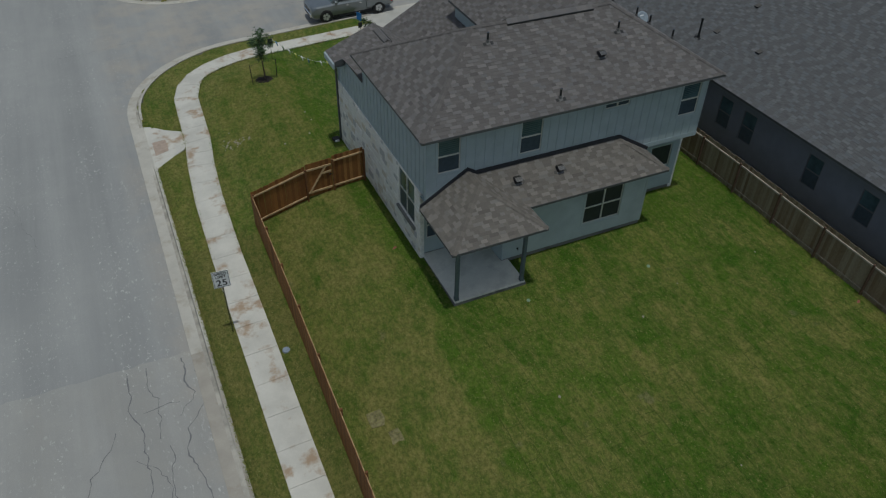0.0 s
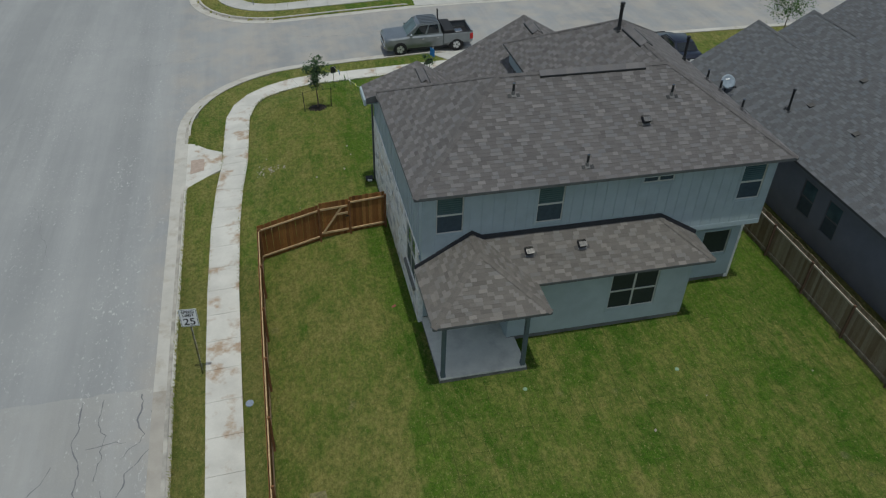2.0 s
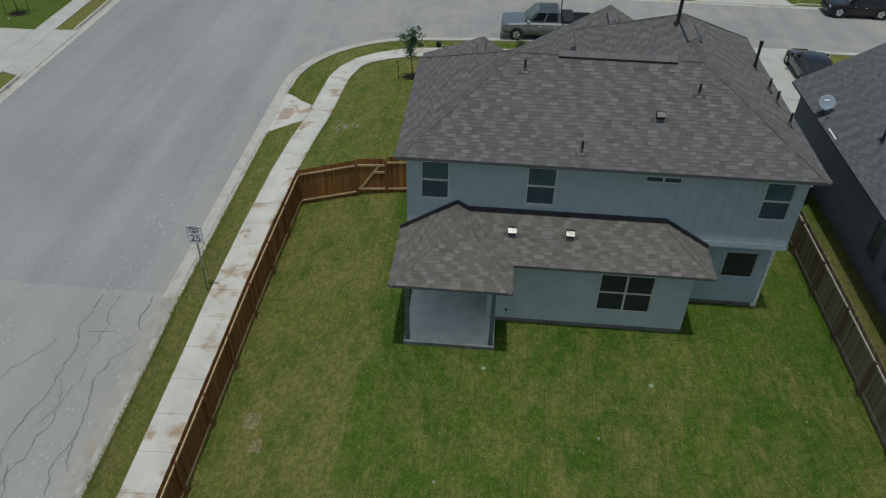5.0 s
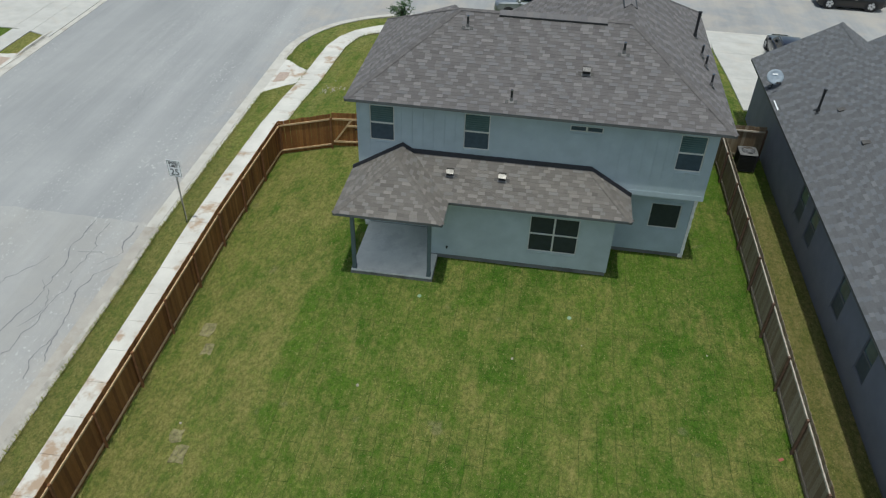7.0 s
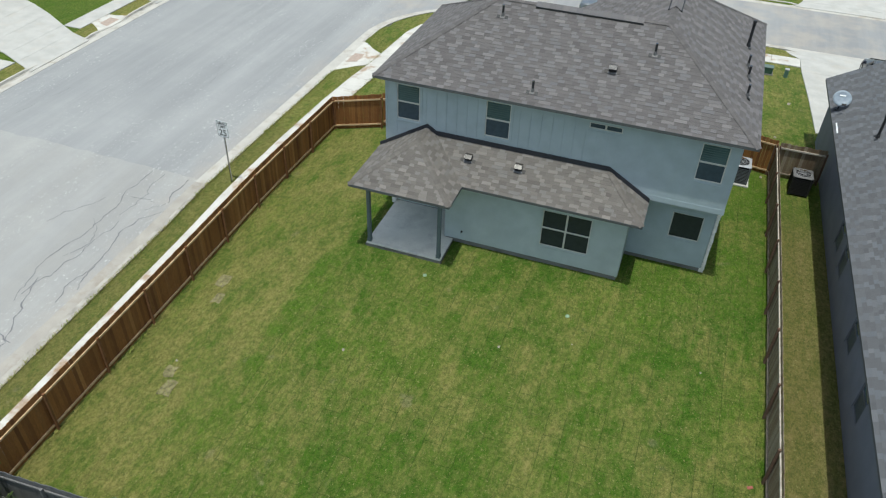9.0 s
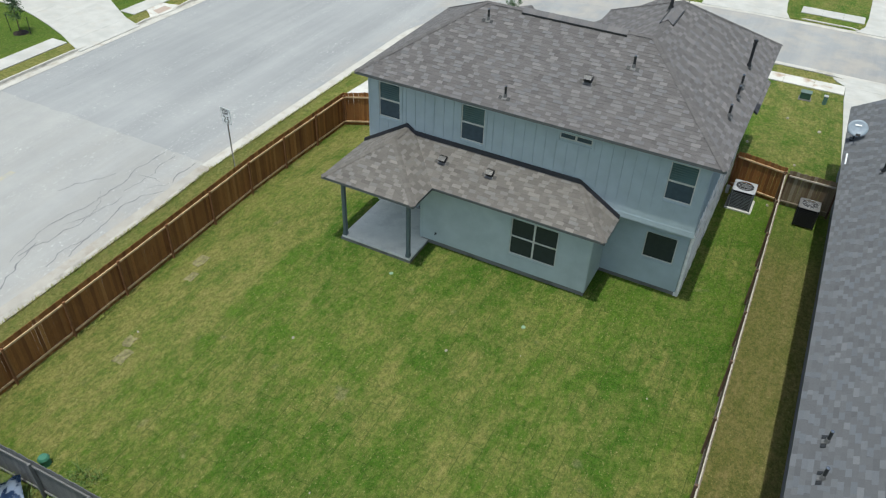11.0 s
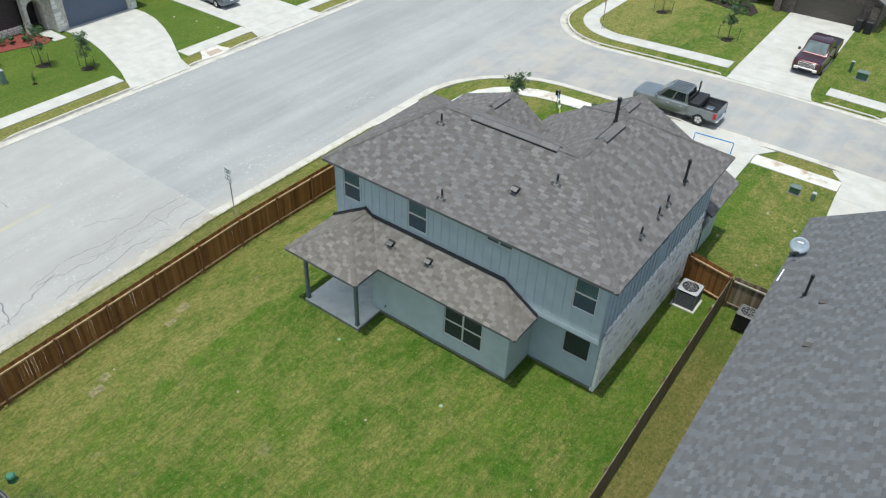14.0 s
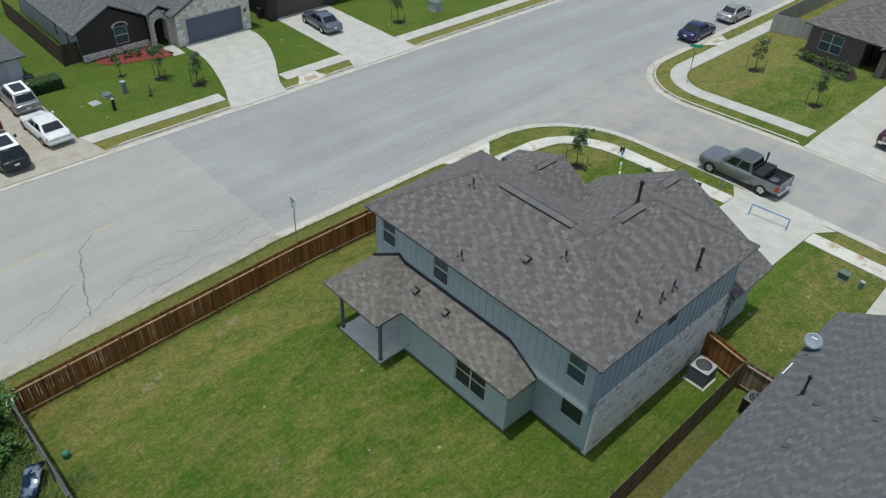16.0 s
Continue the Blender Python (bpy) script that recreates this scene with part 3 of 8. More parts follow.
FR = [(XW + 2.75, 75), (XW + 2.75, 50), (XW + 2.75, cyf)] + arc(cxf, cyf, RF - 2.75, 186, 264, 9) + [(cxf + 0.5, YF + 2.75), (6.3, YF + 2.7)]
ribbon("pavement", FL, FR, M_walk2, "pale concrete footpath round the opposite corner", "footpath")
ribbon("pavement", [(13.4, YF + 1.25), (17.6, YF + 1.25)], [(13.4, YF + 2.6), (17.6, YF + 2.6)], M_walk2, "pale concrete footpath across the side street", "footpath")


def drive(label, left, right, material=M_walk2, joint=4.6, name="driveway"):
    return ribbon(name, left, right, material, label, "driveway", 0.05, 0.2, joint, apron_z)


for text, dl, dr in DRIVES:
    drive(text, dl, dr, M_worn if text.startswith("worn") else M_walk2)


def ramp(label, poly, pav):
    r = thing("kerb_ramp", label, "kerb ramp", kind="structure")
    part("ramp_slab", slabm([(x, y, apron_z(x, y) + 0.045) for x, y in poly], 0.2), M_walk, r)
    part("tactile_paver", slabm([(x, y, apron_z(x, y) + 0.06) for x, y in pav], 0.03), M_paver, r, "rust-brown tactile paver")


for text, poly, pav in RAMPS:
    ramp(text, poly, pav)


# ---- fences ----
def picket_mesh(w, h, t=0.016):
    """A dog-eared fence board."""
    o = [(-w / 2, 0, 0), (w / 2, 0, 0), (w / 2, 0, h - 0.022), (w / 2 - 0.02, 0, h), (-w / 2 + 0.02, 0, h), (-w / 2, 0, h - 0.022)]
    return prism(bmesh.new(), o, (0, 0, 0), (0, t, 0))


def fence(label, p, q, h, boards, rails, side=1, group="yard fences", base=lot_z, skip=None, lean=0.11, loose=False):
    """A run of boards on two rails between posts. side: +1 puts the rails to the left of p -> q."""
    p, q = Vector((*p, 0)), Vector((*q, 0))
    run, way = (q - p).length, (q - p).normalized()
    nrm = Vector((-way.y, way.x, 0)) * side
    f = thing("fence", label, "fence", group=group)
    turn = math.degrees(math.atan2(way.y, way.x))
    me = [to_mesh("picket", picket_mesh(0.1405 - (d if loose else 0), h - d), boards) for d in ((0, 0.002, 0.004, 0.008) if loose else (0, 0.018, 0.036))]
    rnd = random.Random(int(run * 100))
    n = int(run / 0.141)
    for i in range(n):
        s = (i + 0.5) * run / n
        if skip and skip[0] < s < skip[1]:
            continue
        c = p + way * s
        ob = part("picket", rnd.choice(me), None, f)
        ob.matrix_basis = pose(c.x, c.y, base(c.x, c.y) + 0.03, rnd.gauss(0, lean), rnd.gauss(0, lean), turn + rnd.gauss(0, 0.5))
    k = max(1, round(run / 2.53))
    for i in range(k + 1):
        c = p + way * (run * i / k)
        c2 = c + nrm * 0.085
        z = base(c.x, c.y)
        part("post", boxm(-0.04, 0.04, -0.045, 0.045, -0.2, h - 0.1, 0.004), rails[1], f).matrix_basis = pose(c2.x, c2.y, z, 0, 0, turn)
    for zz in (0.3, h - 0.28) if h < 1.6 else (0.28, h - 0.2):
        for i in range(k):
            a, b = p + way * (run * i / k), p + way * (run * (i + 1) / k)
            if skip and skip[0] < run * (i + 0.5) / k < skip[1]:
                continue
            a, b = a + nrm * 0.035, b + nrm * 0.035
            o = nrm * 0.022
            za, zb = base(a.x, a.y) + zz, base(b.x, b.y) + zz
            poly = [(a.x - o.x, a.y - o.y, za), (b.x - o.x, b.y - o.y, zb), (b.x + o.x, b.y + o.y, zb), (a.x + o.x, a.y + o.y, za)]
            part("rail", slabm(poly, 0.075), rails[2] if len(rails) > 2 and zz < 1 else rails[0], f)
    return f


M_postwood = simple("cedar_post", (0.21, 0.095, 0.04), 0.8, vary=0.2)
M_oldpost = simple("red_brown_post", (0.125, 0.075, 0.05), 0.85, vary=0.2)
M_lowrail = simple("weathered_lower_rail", (0.27, 0.225, 0.17), 0.85, vary=0.25)
CEDAR, OLD = (M_rail, M_postwood), (M_oldrail, M_oldpost, M_lowrail)
FX, FRX, FY, FB = -5.72, 15.62, 6.4, -16.3
FXS, FRS = -5.98, 16.0  # the lot lines turn a little: their x at the back fence
TURN = Matrix.Translation((FX, FY, 0)) @ Matrix.Rotation(radians(6.0), 4, "Z") @ Matrix.Translation((-FX, -FY, 0))
fence("tall red-brown stained cedar board fence along the footpath", (FXS, FB), (FX, FY), 1.86, M_cedar, CEDAR, -1, loose=True)
fence("red-brown stained cedar fence between house and footpath fence", (FX, FY), (-3.1, FY), 1.86, M_cedar, CEDAR, -1).matrix_basis = TURN
fence("red-brown stained cedar fence panel against the stone wall", (-1.75, FY), (-0.16, FY), 1.86, M_cedar, CEDAR, -1).matrix_basis = TURN
fence("weathered grey-brown board fence between the two yards", (FRS, FB), (FRX, 9.3), 1.78, M_oldwood, OLD, 1)
fence("red-brown stained cedar fence panel beside the air conditioner", (13.45, 9.7), (FRX, 9.3), 1.86, M_cedar, CEDAR, -1)
fence("weathered dark fence panel beside the neighbouring house", (FRX + 0.1, 9.3), (17.75, 9.3), 1.78, M_oldwood, OLD, -1)
fence("weathered grey board fence along the back of the yard", (FXS + 0.1, FB - 0.15), (FRS, FB - 0.15), 1.7, M_greywood, (M_greywood, M_greywood), -1)


def gate(x0, x1, y, h):
    g = thing("gate", "closed red-brown cedar gate with a diagonal brace", "gate", TURN)
    me = to_mesh("board", picket_mesh(0.138, h - 0.03), M_cedar)
    n = int((x1 - x0) / 0.142)
    z = lot_z((x0 + x1) / 2, y)
    for i in range(n):
        part("board", me, None, g).matrix_basis = pose(x0 + (i + 0.5) * (x1 - x0) / n, y, z + 0.05, 0, 0, random.gauss(0, 0.6))
    for zz in (0.3, h - 0.3):
        part("rail", boxm(x0 + 0.05, x1 - 0.05, y - 0.055, y - 0.015, z + zz - 0.045, z + zz + 0.045), M_rail, g)
    d = (x1 - x0) * 0.62
    part("brace", prism(bmesh.new(), [(x0 + 0.1, y - 0.05, z + 0.35), (x0 + 0.2, y - 0.05, z + 0.35), (x0 + 0.2 + d, y - 0.05, z + h - 0.36), (x0 + 0.1 + d, y - 0.05, z + h - 0.36)], (0, 0, 0), (0, 0.035, 0)), M_rail, g)
    part("cross_rail", boxm(x0 + d - 0.05, x1 - 0.06, y - 0.06, y - 0.02, z + h * 0.62, z + h * 0.62 + 0.09), M_rail, g)
    part("latch", boxm(x1 - 0.16, x1 - 0.03, y - 0.075, y - 0.06, z + 1.0, z + 1.06), M_black, g, "black steel gate latch")


gate(-3.07, -1.78, FY, 1.84)


# ---- roofs ----
PITCH = 0.617


def clip_row(poly, v):
    """The stretch of a convex outline (u, v) at height v."""
    us = []
    for (u0, v0), (u1, v1) in zip(poly, poly[1:] + poly[:1]):
        if (v0 - v) * (v1 - v) <= 0 and abs(v1 - v0) > 1e-9:
            us.append(u0 + (u1 - u0) * (v - v0) / (v1 - v0))
    return (min(us), max(us)) if len(us) > 1 else None


TEETH = ((0.36, 1), (0.27, 0), (0.18, 0), (0.30, 1), (0.42, 0), (0.22, 1), (0.24, 0), (0.32, 0))


def shingle_slope(outline, eave_dir, rnd, expo=0.143, singles=0, scale=1.0):
    """Courses of laminated shingles on one slope: proud teeth and recessed, darker gaps, stepped from course to course.
    outline: 3D corners; eave_dir: level unit vector. Returns joined faces, their materials and single tabs."""
    u = Vector(eave_dir)
    pts = [Vector(p) for p in outline]
    nrm = None
    for i in range(1, len(pts) - 1):
        nrm = (pts[i] - pts[0]).cross(pts[i + 1] - pts[0])
        if nrm.length > 1e-6:
            break
    nrm.normalize()
    if nrm.z < 0:
        nrm = -nrm
    v = nrm.cross(u).normalized()
    if v.z < 0:
        v = -v
    o = min(pts, key=lambda p: p.z)
    poly = [((p - o).dot(u), (p - o).dot(v)) for p in pts]
    top = max(q[1] for q in poly)
    rows = max(1, round(top / expo))
    e = top / rows
    verts, faces, slots, lone = [], [], [], []
    cycle = sum(w for w, _ in TEETH) * scale
    for r in range(rows):
        v0, v1 = r * e, (r + 1) * e
        lo, hi = clip_row(poly, v0 + 1e-4), clip_row(poly, v1 - 1e-4)
        if not lo or not hi:
            continue
        end = max(lo[1], hi[1])
        start = min(lo[0], hi[0])
        x = math.floor(start / cycle) * cycle - (r * 0.19 * scale + rnd.choice((0, 0, 0.3, 0.6)) * scale) % cycle
        k = 0
        while x < end:
            w, proud = TEETH[k % len(TEETH)]
            w = round(w * scale * rnd.choice((0.85, 1.0, 1.2)), 4)
            k += 1
            if x + w < start:
                x += w
                continue
            a0, a1 = max(x, lo[0]), min(x + w, lo[1])
            b0, b1 = max(x, hi[0]), min(x + w, hi[1])
            whole = proud and a0 == x and b0 == x and a1 == x + w and b1 == a1
            if a1 > a0 + 0.01 or b1 > b0 + 0.01:
                a1, b1 = max(a0, a1), max(b0, b1)
                h = rnd.choice((0.009, 0.012, 0.014)) if proud else rnd.choice((0.005, 0.007))
                if whole and len(lone) < singles:
                    m = Matrix((u, v, nrm)).transposed().to_4x4()
                    m.translation = o + u * (a0 + w / 2) + v * v0
                    lone.append((m, w))
                else:
                    c = len(verts)
                    p = lambda s, t, z: tuple(o + u * s + v * t + nrm * z)
                    over = 0.02
                    verts += [p(a0, v0 - over, 0.004 + h), p(a1, v0 - over, 0.004 + h), p(b1, v1, 0.004), p(b0, v1, 0.004), p(a0, v0 - over, 0), p(a1, v0 - over, 0)]
                    faces += [(c, c + 1, c + 2, c + 3), (c + 4, c + 5, c + 1, c), (c, c + 3, c + 4), (c + 1, c + 5, c + 2)]
                    slots += [1 - proud] * 4
            x += w
    return verts, faces, slots, lone, e


def caps(p, q, mat, parent, wide=0.25):
    """Overlapping cap pieces along a ridge or hip."""
    p, q = Vector(p), Vector(q)
    way = (q - p)
    n = max(1, int(way.length / 0.2))
    side = Vector((way.y, -way.x, 0)).normalized() * wide / 2
    verts, faces = [], []
    for i in range(n):
        a, b = p.lerp(q, i / n), p.lerp(q, (i + 1) / n)
        k = len(verts)
        up, drop = Vector((0, 0, 0.02)), Vector((0, 0, -0.045 if abs(way.z) < 0.1 else -0.03))
        verts += [tuple(a + up), tuple(a + side + drop + up * 0.6), tuple(b + side + drop + up * 0.3), tuple(b + up * 0.6), tuple(a - side + drop + up * 0.6), tuple(b - side + drop + up * 0.3)]
        faces += [(k, k + 1, k + 2, k + 3), (k, k + 3, k + 5, k + 4)]
    me = bpy.data.meshes.new("ridge_cap")
    me.from_pydata(verts, [], faces)
    me.materials.append(mat)
    return tagged(part("ridge_cap", me, None, parent), kind="stuff")


def roof(parent, slopes, eaves, capline, mats, rnd, singles=(), fascia=M_fascia, label="weathered grey-brown shingle roof", scale=1.0):
    """slopes: (3D outline, eave direction); eaves: edges with a fascia board; capline: ridges and hips."""
    bm = bmesh.new()
    for o, _ in slopes:
        prism(bm, o, (0, 0, 0), (0, 0, -0.1))
    deck = part("roof", bm, M_deck, parent, label)
    allv, allf, alls, lone = [], [], [], []
    for i, (o, d) in enumerate(slopes):
        v, f, sl, l, e = shingle_slope(o, d, rnd, singles=singles[i] if i < len(singles) else 0, scale=scale)
        alls += sl
        k = len(allv)
        allv += v
        allf += [tuple(a + k for a in q) for q in f]
        lone += [(m, w, e) for m, w in l]
    me = bpy.data.meshes.new("shingles")
    me.from_pydata(allv, [], allf)
    me.materials.append(mats[0])
    me.materials.append(mats[2])
    me.polygons.foreach_set("material_index", alls)
    tagged(part("shingles", me, None, deck), kind="stuff")
    kinds = {}
    for m, w, e in lone:
        key = (w, round(e, 4))
        if key not in kinds:
            b = bmesh.new()
            vs = [b.verts.new(c) for c in ((-w / 2, -0.02, 0.015), (w / 2 - 0.004, -0.02, 0.015), (w / 2 - 0.004, e, 0.004), (-w / 2, e, 0.004), (-w / 2, -0.02, 0), (w / 2 - 0.004, -0.02, 0))]
            for q in ((0, 1, 2, 3), (4, 5, 1, 0), (0, 3, 4), (1, 5, 2)):
                b.faces.new([vs[j] for j in q])
            kinds[key] = to_mesh("shingle", b, mats[1])
        part("shingle", kinds[key], None, deck).matrix_basis = m
    for a, b in capline:
        caps(a, b, mats[2], deck)
    for a, b in eaves:
        a, b = Vector(a), Vector(b)
        w = (b - a).normalized()
        out = Vector((w.y, -w.x, 0)) * 0.02
        poly = [a - out + Vector((0, 0, 0.0)), b - out, b + out, a + out]
        part("fascia", slabm([tuple(p + Vector((0, 0, 0.004))) for p in poly], 0.115), fascia, deck)
    return deck


def window(parent, w, h, m, upper=M_glass_up, lower=M_screen, frame_mat=M_winframe, split=True, mull=False, blind=True):
    """A window seen from outside (its face looks along -y of m): frame, sashes, sill and panes as parts."""
    win = part("window", boxm(-w / 2 - 0.05, w / 2 + 0.05, -0.03, 0.02, -0.07, -0.005), frame_mat, parent)
    win.matrix_basis = m
    t = 0.036
    for a, b, c, d in ((-w / 2, -w / 2 + t, 0, h), (w / 2 - t, w / 2, 0, h), (-w / 2 + t, w / 2 - t, 0, t), (-w / 2 + t, w / 2 - t, h - t, h)):
        part("frame", boxm(a, b, -0.035, 0.03, c, d), frame_mat, win)
    cols = [(-w / 2 + t, -0.035), (0.035, w / 2 - t)] if mull else [(-w / 2 + t, w / 2 - t)]
    if mull:
        part("mullion", boxm(-0.035, 0.035, -0.04, 0.03, t, h - t), frame_mat, win)
    for a, b in cols:
        if split:
            part("sash_rail", boxm(a, b, -0.03, 0.03, h / 2 - 0.03, h / 2 + 0.03), frame_mat, win)
            part("pane", boxm(a, b, 0.0, 0.012, h / 2 + 0.03, h - t), upper, win, "dark reflective glass with blinds behind" if blind else "")
            part("screen", boxm(a, b, -0.012, 0.0, t, h / 2 - 0.03), lower, win, "dark insect screen")
            if blind:
                nb = max(3, int((h / 2 - 0.08) / 0.09))
                for i in range(nb):
                    z = h / 2 + 0.06 + i * (h / 2 - 0.13) / nb
                    part("blind_slat", boxm(a + 0.01, b - 0.01, -0.006, 0.0, z, z + 0.028), M_blind, win)
        else:
            part("pane", boxm(a, b, -0.006, 0.006, t, h - t), lower, win)
    return win


def wall_with_holes(u0, u1, z0, z1, holes, t, place, name, mat, parent, label=""):
    """A wall with openings that go through it. place maps (u, depth, z) to the world; built of blocks round the openings."""
    bm = bmesh.new()
    us = sorted({u0, u1, *[h[0] for h in holes], *[h[1] for h in holes]})
    zs = sorted({z0, z1, *[h[2] for h in holes], *[h[3] for h in holes]})
    grid = {}

    def vert(u, d, z):
        k = (u, d, z)
        if k not in grid:
            grid[k] = bm.verts.new(place(u, d, z))
        return grid[k]

    solid = set()
    for i in range(len(us) - 1):
        for j in range(len(zs) - 1):
            cu, cz = (us[i] + us[i + 1]) / 2, (zs[j] + zs[j + 1]) / 2
            if not any(a < cu < b and c < cz < d for a, b, c, d in holes):
                solid.add((i, j))
    for i, j in solid:
        a, b, c, d = us[i], us[i + 1], zs[j], zs[j + 1]
        for dep in (0, t):
            bm.faces.new([vert(a, dep, c), vert(b, dep, c), vert(b, dep, d), vert(a, dep, d)])
        for (di, dj), e in (((-1, 0), ((a, c), (a, d))), ((1, 0), ((b, c), (b, d))), ((0, -1), ((a, c), (b, c))), ((0, 1), ((a, d), (b, d)))):
            if (i + di, j + dj) not in solid:
                bm.faces.new([vert(e[0][0], 0, e[0][1]), vert(e[1][0], 0, e[1][1]), vert(e[1][0], t, e[1][1]), vert(e[0][0], t, e[0][1])])
    return part(name, bm, mat, parent, label)


# ---- the corner house ----
house = thing("house", "two-storey blue-grey sided house with limestone sides and shingle roof", "house")
HX0, HX1, HY1 = 0.0, 13.28, 10.9
ZE, ZL = 6.38, 3.13
south = lambda y: (lambda u, d, z: (u, y + d, z))
westw = lambda x: (lambda u, d, z: (x + d, u, z))
eastw = lambda x: (lambda u, d, z: (x - d, u, z))

UPW = [(0.97, 0.95, 4.54, 1.48), (4.58, 0.97, 4.54, 1.48), (12.42, 0.95, 4.51, 1.48)]
SLOT = (8.58, 1.2, 5.72, 0.24)
holes = [(c - w / 2, c + w / 2, z, z + h) for c, w, z, h in UPW] + [(SLOT[0] - 0.6, SLOT[0] + 0.6, SLOT[2], SLOT[2] + SLOT[3])]
rear_up = wall_with_holes(HX0, HX1, 3.28, 6.3, holes, 0.16, south(0.0), "wall", M_siding, house, "blue-grey board-and-batten siding")
for c, w, z, h in UPW:
    window(house, w, h, pose(c, 0.05, z))
window(house, 1.2, 0.24, pose(SLOT[0], 0.05, SLOT[2]), split=False, mull=True, lower=M_screen)


def batten(u0, u1, z0, z1, y, parent, axis="x", skip=()):
    """Vertical battens over the sheet joints; each is a part."""
    n = max(1, int((u1 - u0) / 0.41))
    for i in range(n + 1):
        u = u0 + 0.06 + i * (u1 - u0 - 0.12) / n
        gaps = sorted((c, d) for a, b, c, d in skip if a - 0.09 < u < b + 0.09)
        z = z0
        for c, d in gaps + [(z1, z1)]:
            if c - z > 0.06:
                part("batten", boxm(u - 0.02, u + 0.02, y - 0.018, y, z, c) if axis == "x" else boxm(y - 0.018, y, u - 0.02, u + 0.02, z, c), M_siding, parent)
            z = max(z, d)


wide_holes = [(a - 0.1, b + 0.1, c - 0.1, d + 0.1) for a, b, c, d in holes]
batten(HX0, HX1, 3.5, 6.26, -0.001, rear_up, skip=wide_holes)
for a, b, c, d in holes:
    for q in ((a - 0.1, a - 0.002, c - 0.1, d + 0.1), (b + 0.002, b + 0.1, c - 0.1, d + 0.1), (a, b, d + 0.002, d + 0.1), (a, b, c - 0.1, c - 0.072)):
        part("window_trim", boxm(q[0], q[1], -0.022, 0.0, q[2], q[3]), M_siding, rear_up)
part("band_board", boxm(10.2, HX1 + 0.012, -0.01, 0.0, 3.26, 3.48), M_siding, rear_up)
part("soffit", boxm(HX0, HX1, 0.16, 0.75, 3.26, 3.3), M_soffit, house)


def lap_siding(u0, u1, z0, z1, y, parent, mat, holes=(), axis="x", sign=-1):
    """Horizontal lap boards, each a thin wedge."""
    n = round((z1 - z0) / 0.178)
    e = (z1 - z0) / n
    for i in range(n):
        a, b = z0 + i * e, z0 + (i + 1) * e
        cuts = sorted((h[0], h[1]) for h in holes if h[2] < b - 0.01 and h[3] > a + 0.01)
        u = u0
        for c, d in cuts + [(u1, u1)]:
            if c - u > 0.03:
                prof = [(0, a), (sign * 0.018, a), (sign * 0.006, b), (0, b)]
                if axis == "x":
                    bm = prism(bmesh.new(), [(u, y + o, z) for o, z in prof], (0, 0, 0), (c - u, 0, 0))
                else:
                    bm = prism(bmesh.new(), [(y + o, u, z) for o, z in prof], (0, 0, 0), (0, c - u, 0))
                part("siding_board", bm, mat, parent)
            u = max(u, d)


# ground floor, rear
BX0, BX1, BY, LY = 3.02, 10.12, -1.1, 0.68
bump_hole = (6.94, 8.83, 0.88, 2.54)
bump = wall_with_holes(BX0, BX1, 0.19, 3.05, [bump_hole], 0.16, south(BY), "wall", M_siding2, house, "sage-grey lap siding")
lap_siding(BX0 + 0.1, BX1 - 0.1, 0.2, 2.96, BY, bump, M_siding2, [(6.84, 8.93, 0.78, 2.64)])
window(house, 1.89, 1.66, pose(7.885, BY + 0.05, 0.88), mull=True, upper=M_screen_dark, lower=M_screen_dark, blind=False)
for q in ((6.84, 6.938, 0.78, 2.64), (8.832, 8.93, 0.78, 2.64), (6.94, 8.83, 2.542, 2.64), (6.94, 8.83, 0.78, 0.808)):
    part("window_trim", boxm(q[0], q[1], BY - 0.024, BY, q[2], q[3]), M_siding2, bump)
for u in (BX0, BX1 - 0.1):
    part("corner_board", boxm(u, u + 0.1, BY - 0.024, BY, 0.19, 2.98), M_siding2, bump)
bs = part("wall", boxm(BX1 - 0.16, BX1, BY + 0.162, LY, 0.19, 3.05), M_siding2, house)
lap_siding(BY + 0.03, LY - 0.02, 0.2, 2.96, BX1, bs, M_siding2, axis="y", sign=1)
bw = part("wall", boxm(BX0, BX0 + 0.16, BY + 0.162, LY, 0.12, 2.95), M_siding2, house)
rhole = (11.6, 12.77, 1.38, 2.54)
rr = wall_with_holes(BX1 + 0.002, HX1 - 0.1, 0.19, 3.26, [rhole], 0.16, south(LY), "wall", M_siding, house, "blue-grey lap siding")
lap_siding(BX1 + 0.02, HX1 - 0.12, 0.2, 3.24, LY, rr, M_siding, [(11.5, 12.87, 1.28, 2.64)])
window(house, 1.17, 1.16, pose(12.185, LY + 0.05, 1.38), split=False, lower=M_screen_dark)
for q in ((11.5, 11.598, 1.28, 2.64), (12.772, 12.87, 1.28, 2.64), (11.6, 12.77, 2.542, 2.64), (11.6, 12.77, 1.28, 1.308)):
    part("window_trim", boxm(q[0], q[1], LY - 0.024, LY, q[2], q[3]), M_siding, rr)
# the wall behind the patio, with a glazed door and a window
PD, PW = (1.95, 2.85, 0.14, 2.2), (0.35, 1.25, 0.9, 2.2)
pw = wall_with_holes(0.16, BX0, 0.12, 3.05, [PD, PW], 0.16, south(LY), "wall", M_siding2, house, "sage-grey lap siding")
window(house, 0.9, 1.3, pose(0.8, LY + 0.05, 0.9), blind=False)
door = part("door", boxm(PD[0] + 0.03, PD[1] - 0.03, LY + 0.04, LY + 0.085, 0.16, 2.17), M_trim, house, "grey half-glazed back door")
part("door_glass", boxm(PD[0] + 0.2, PD[1] - 0.2, LY + 0.032, LY + 0.038, 1.0, 2.0), M_carglass, door)
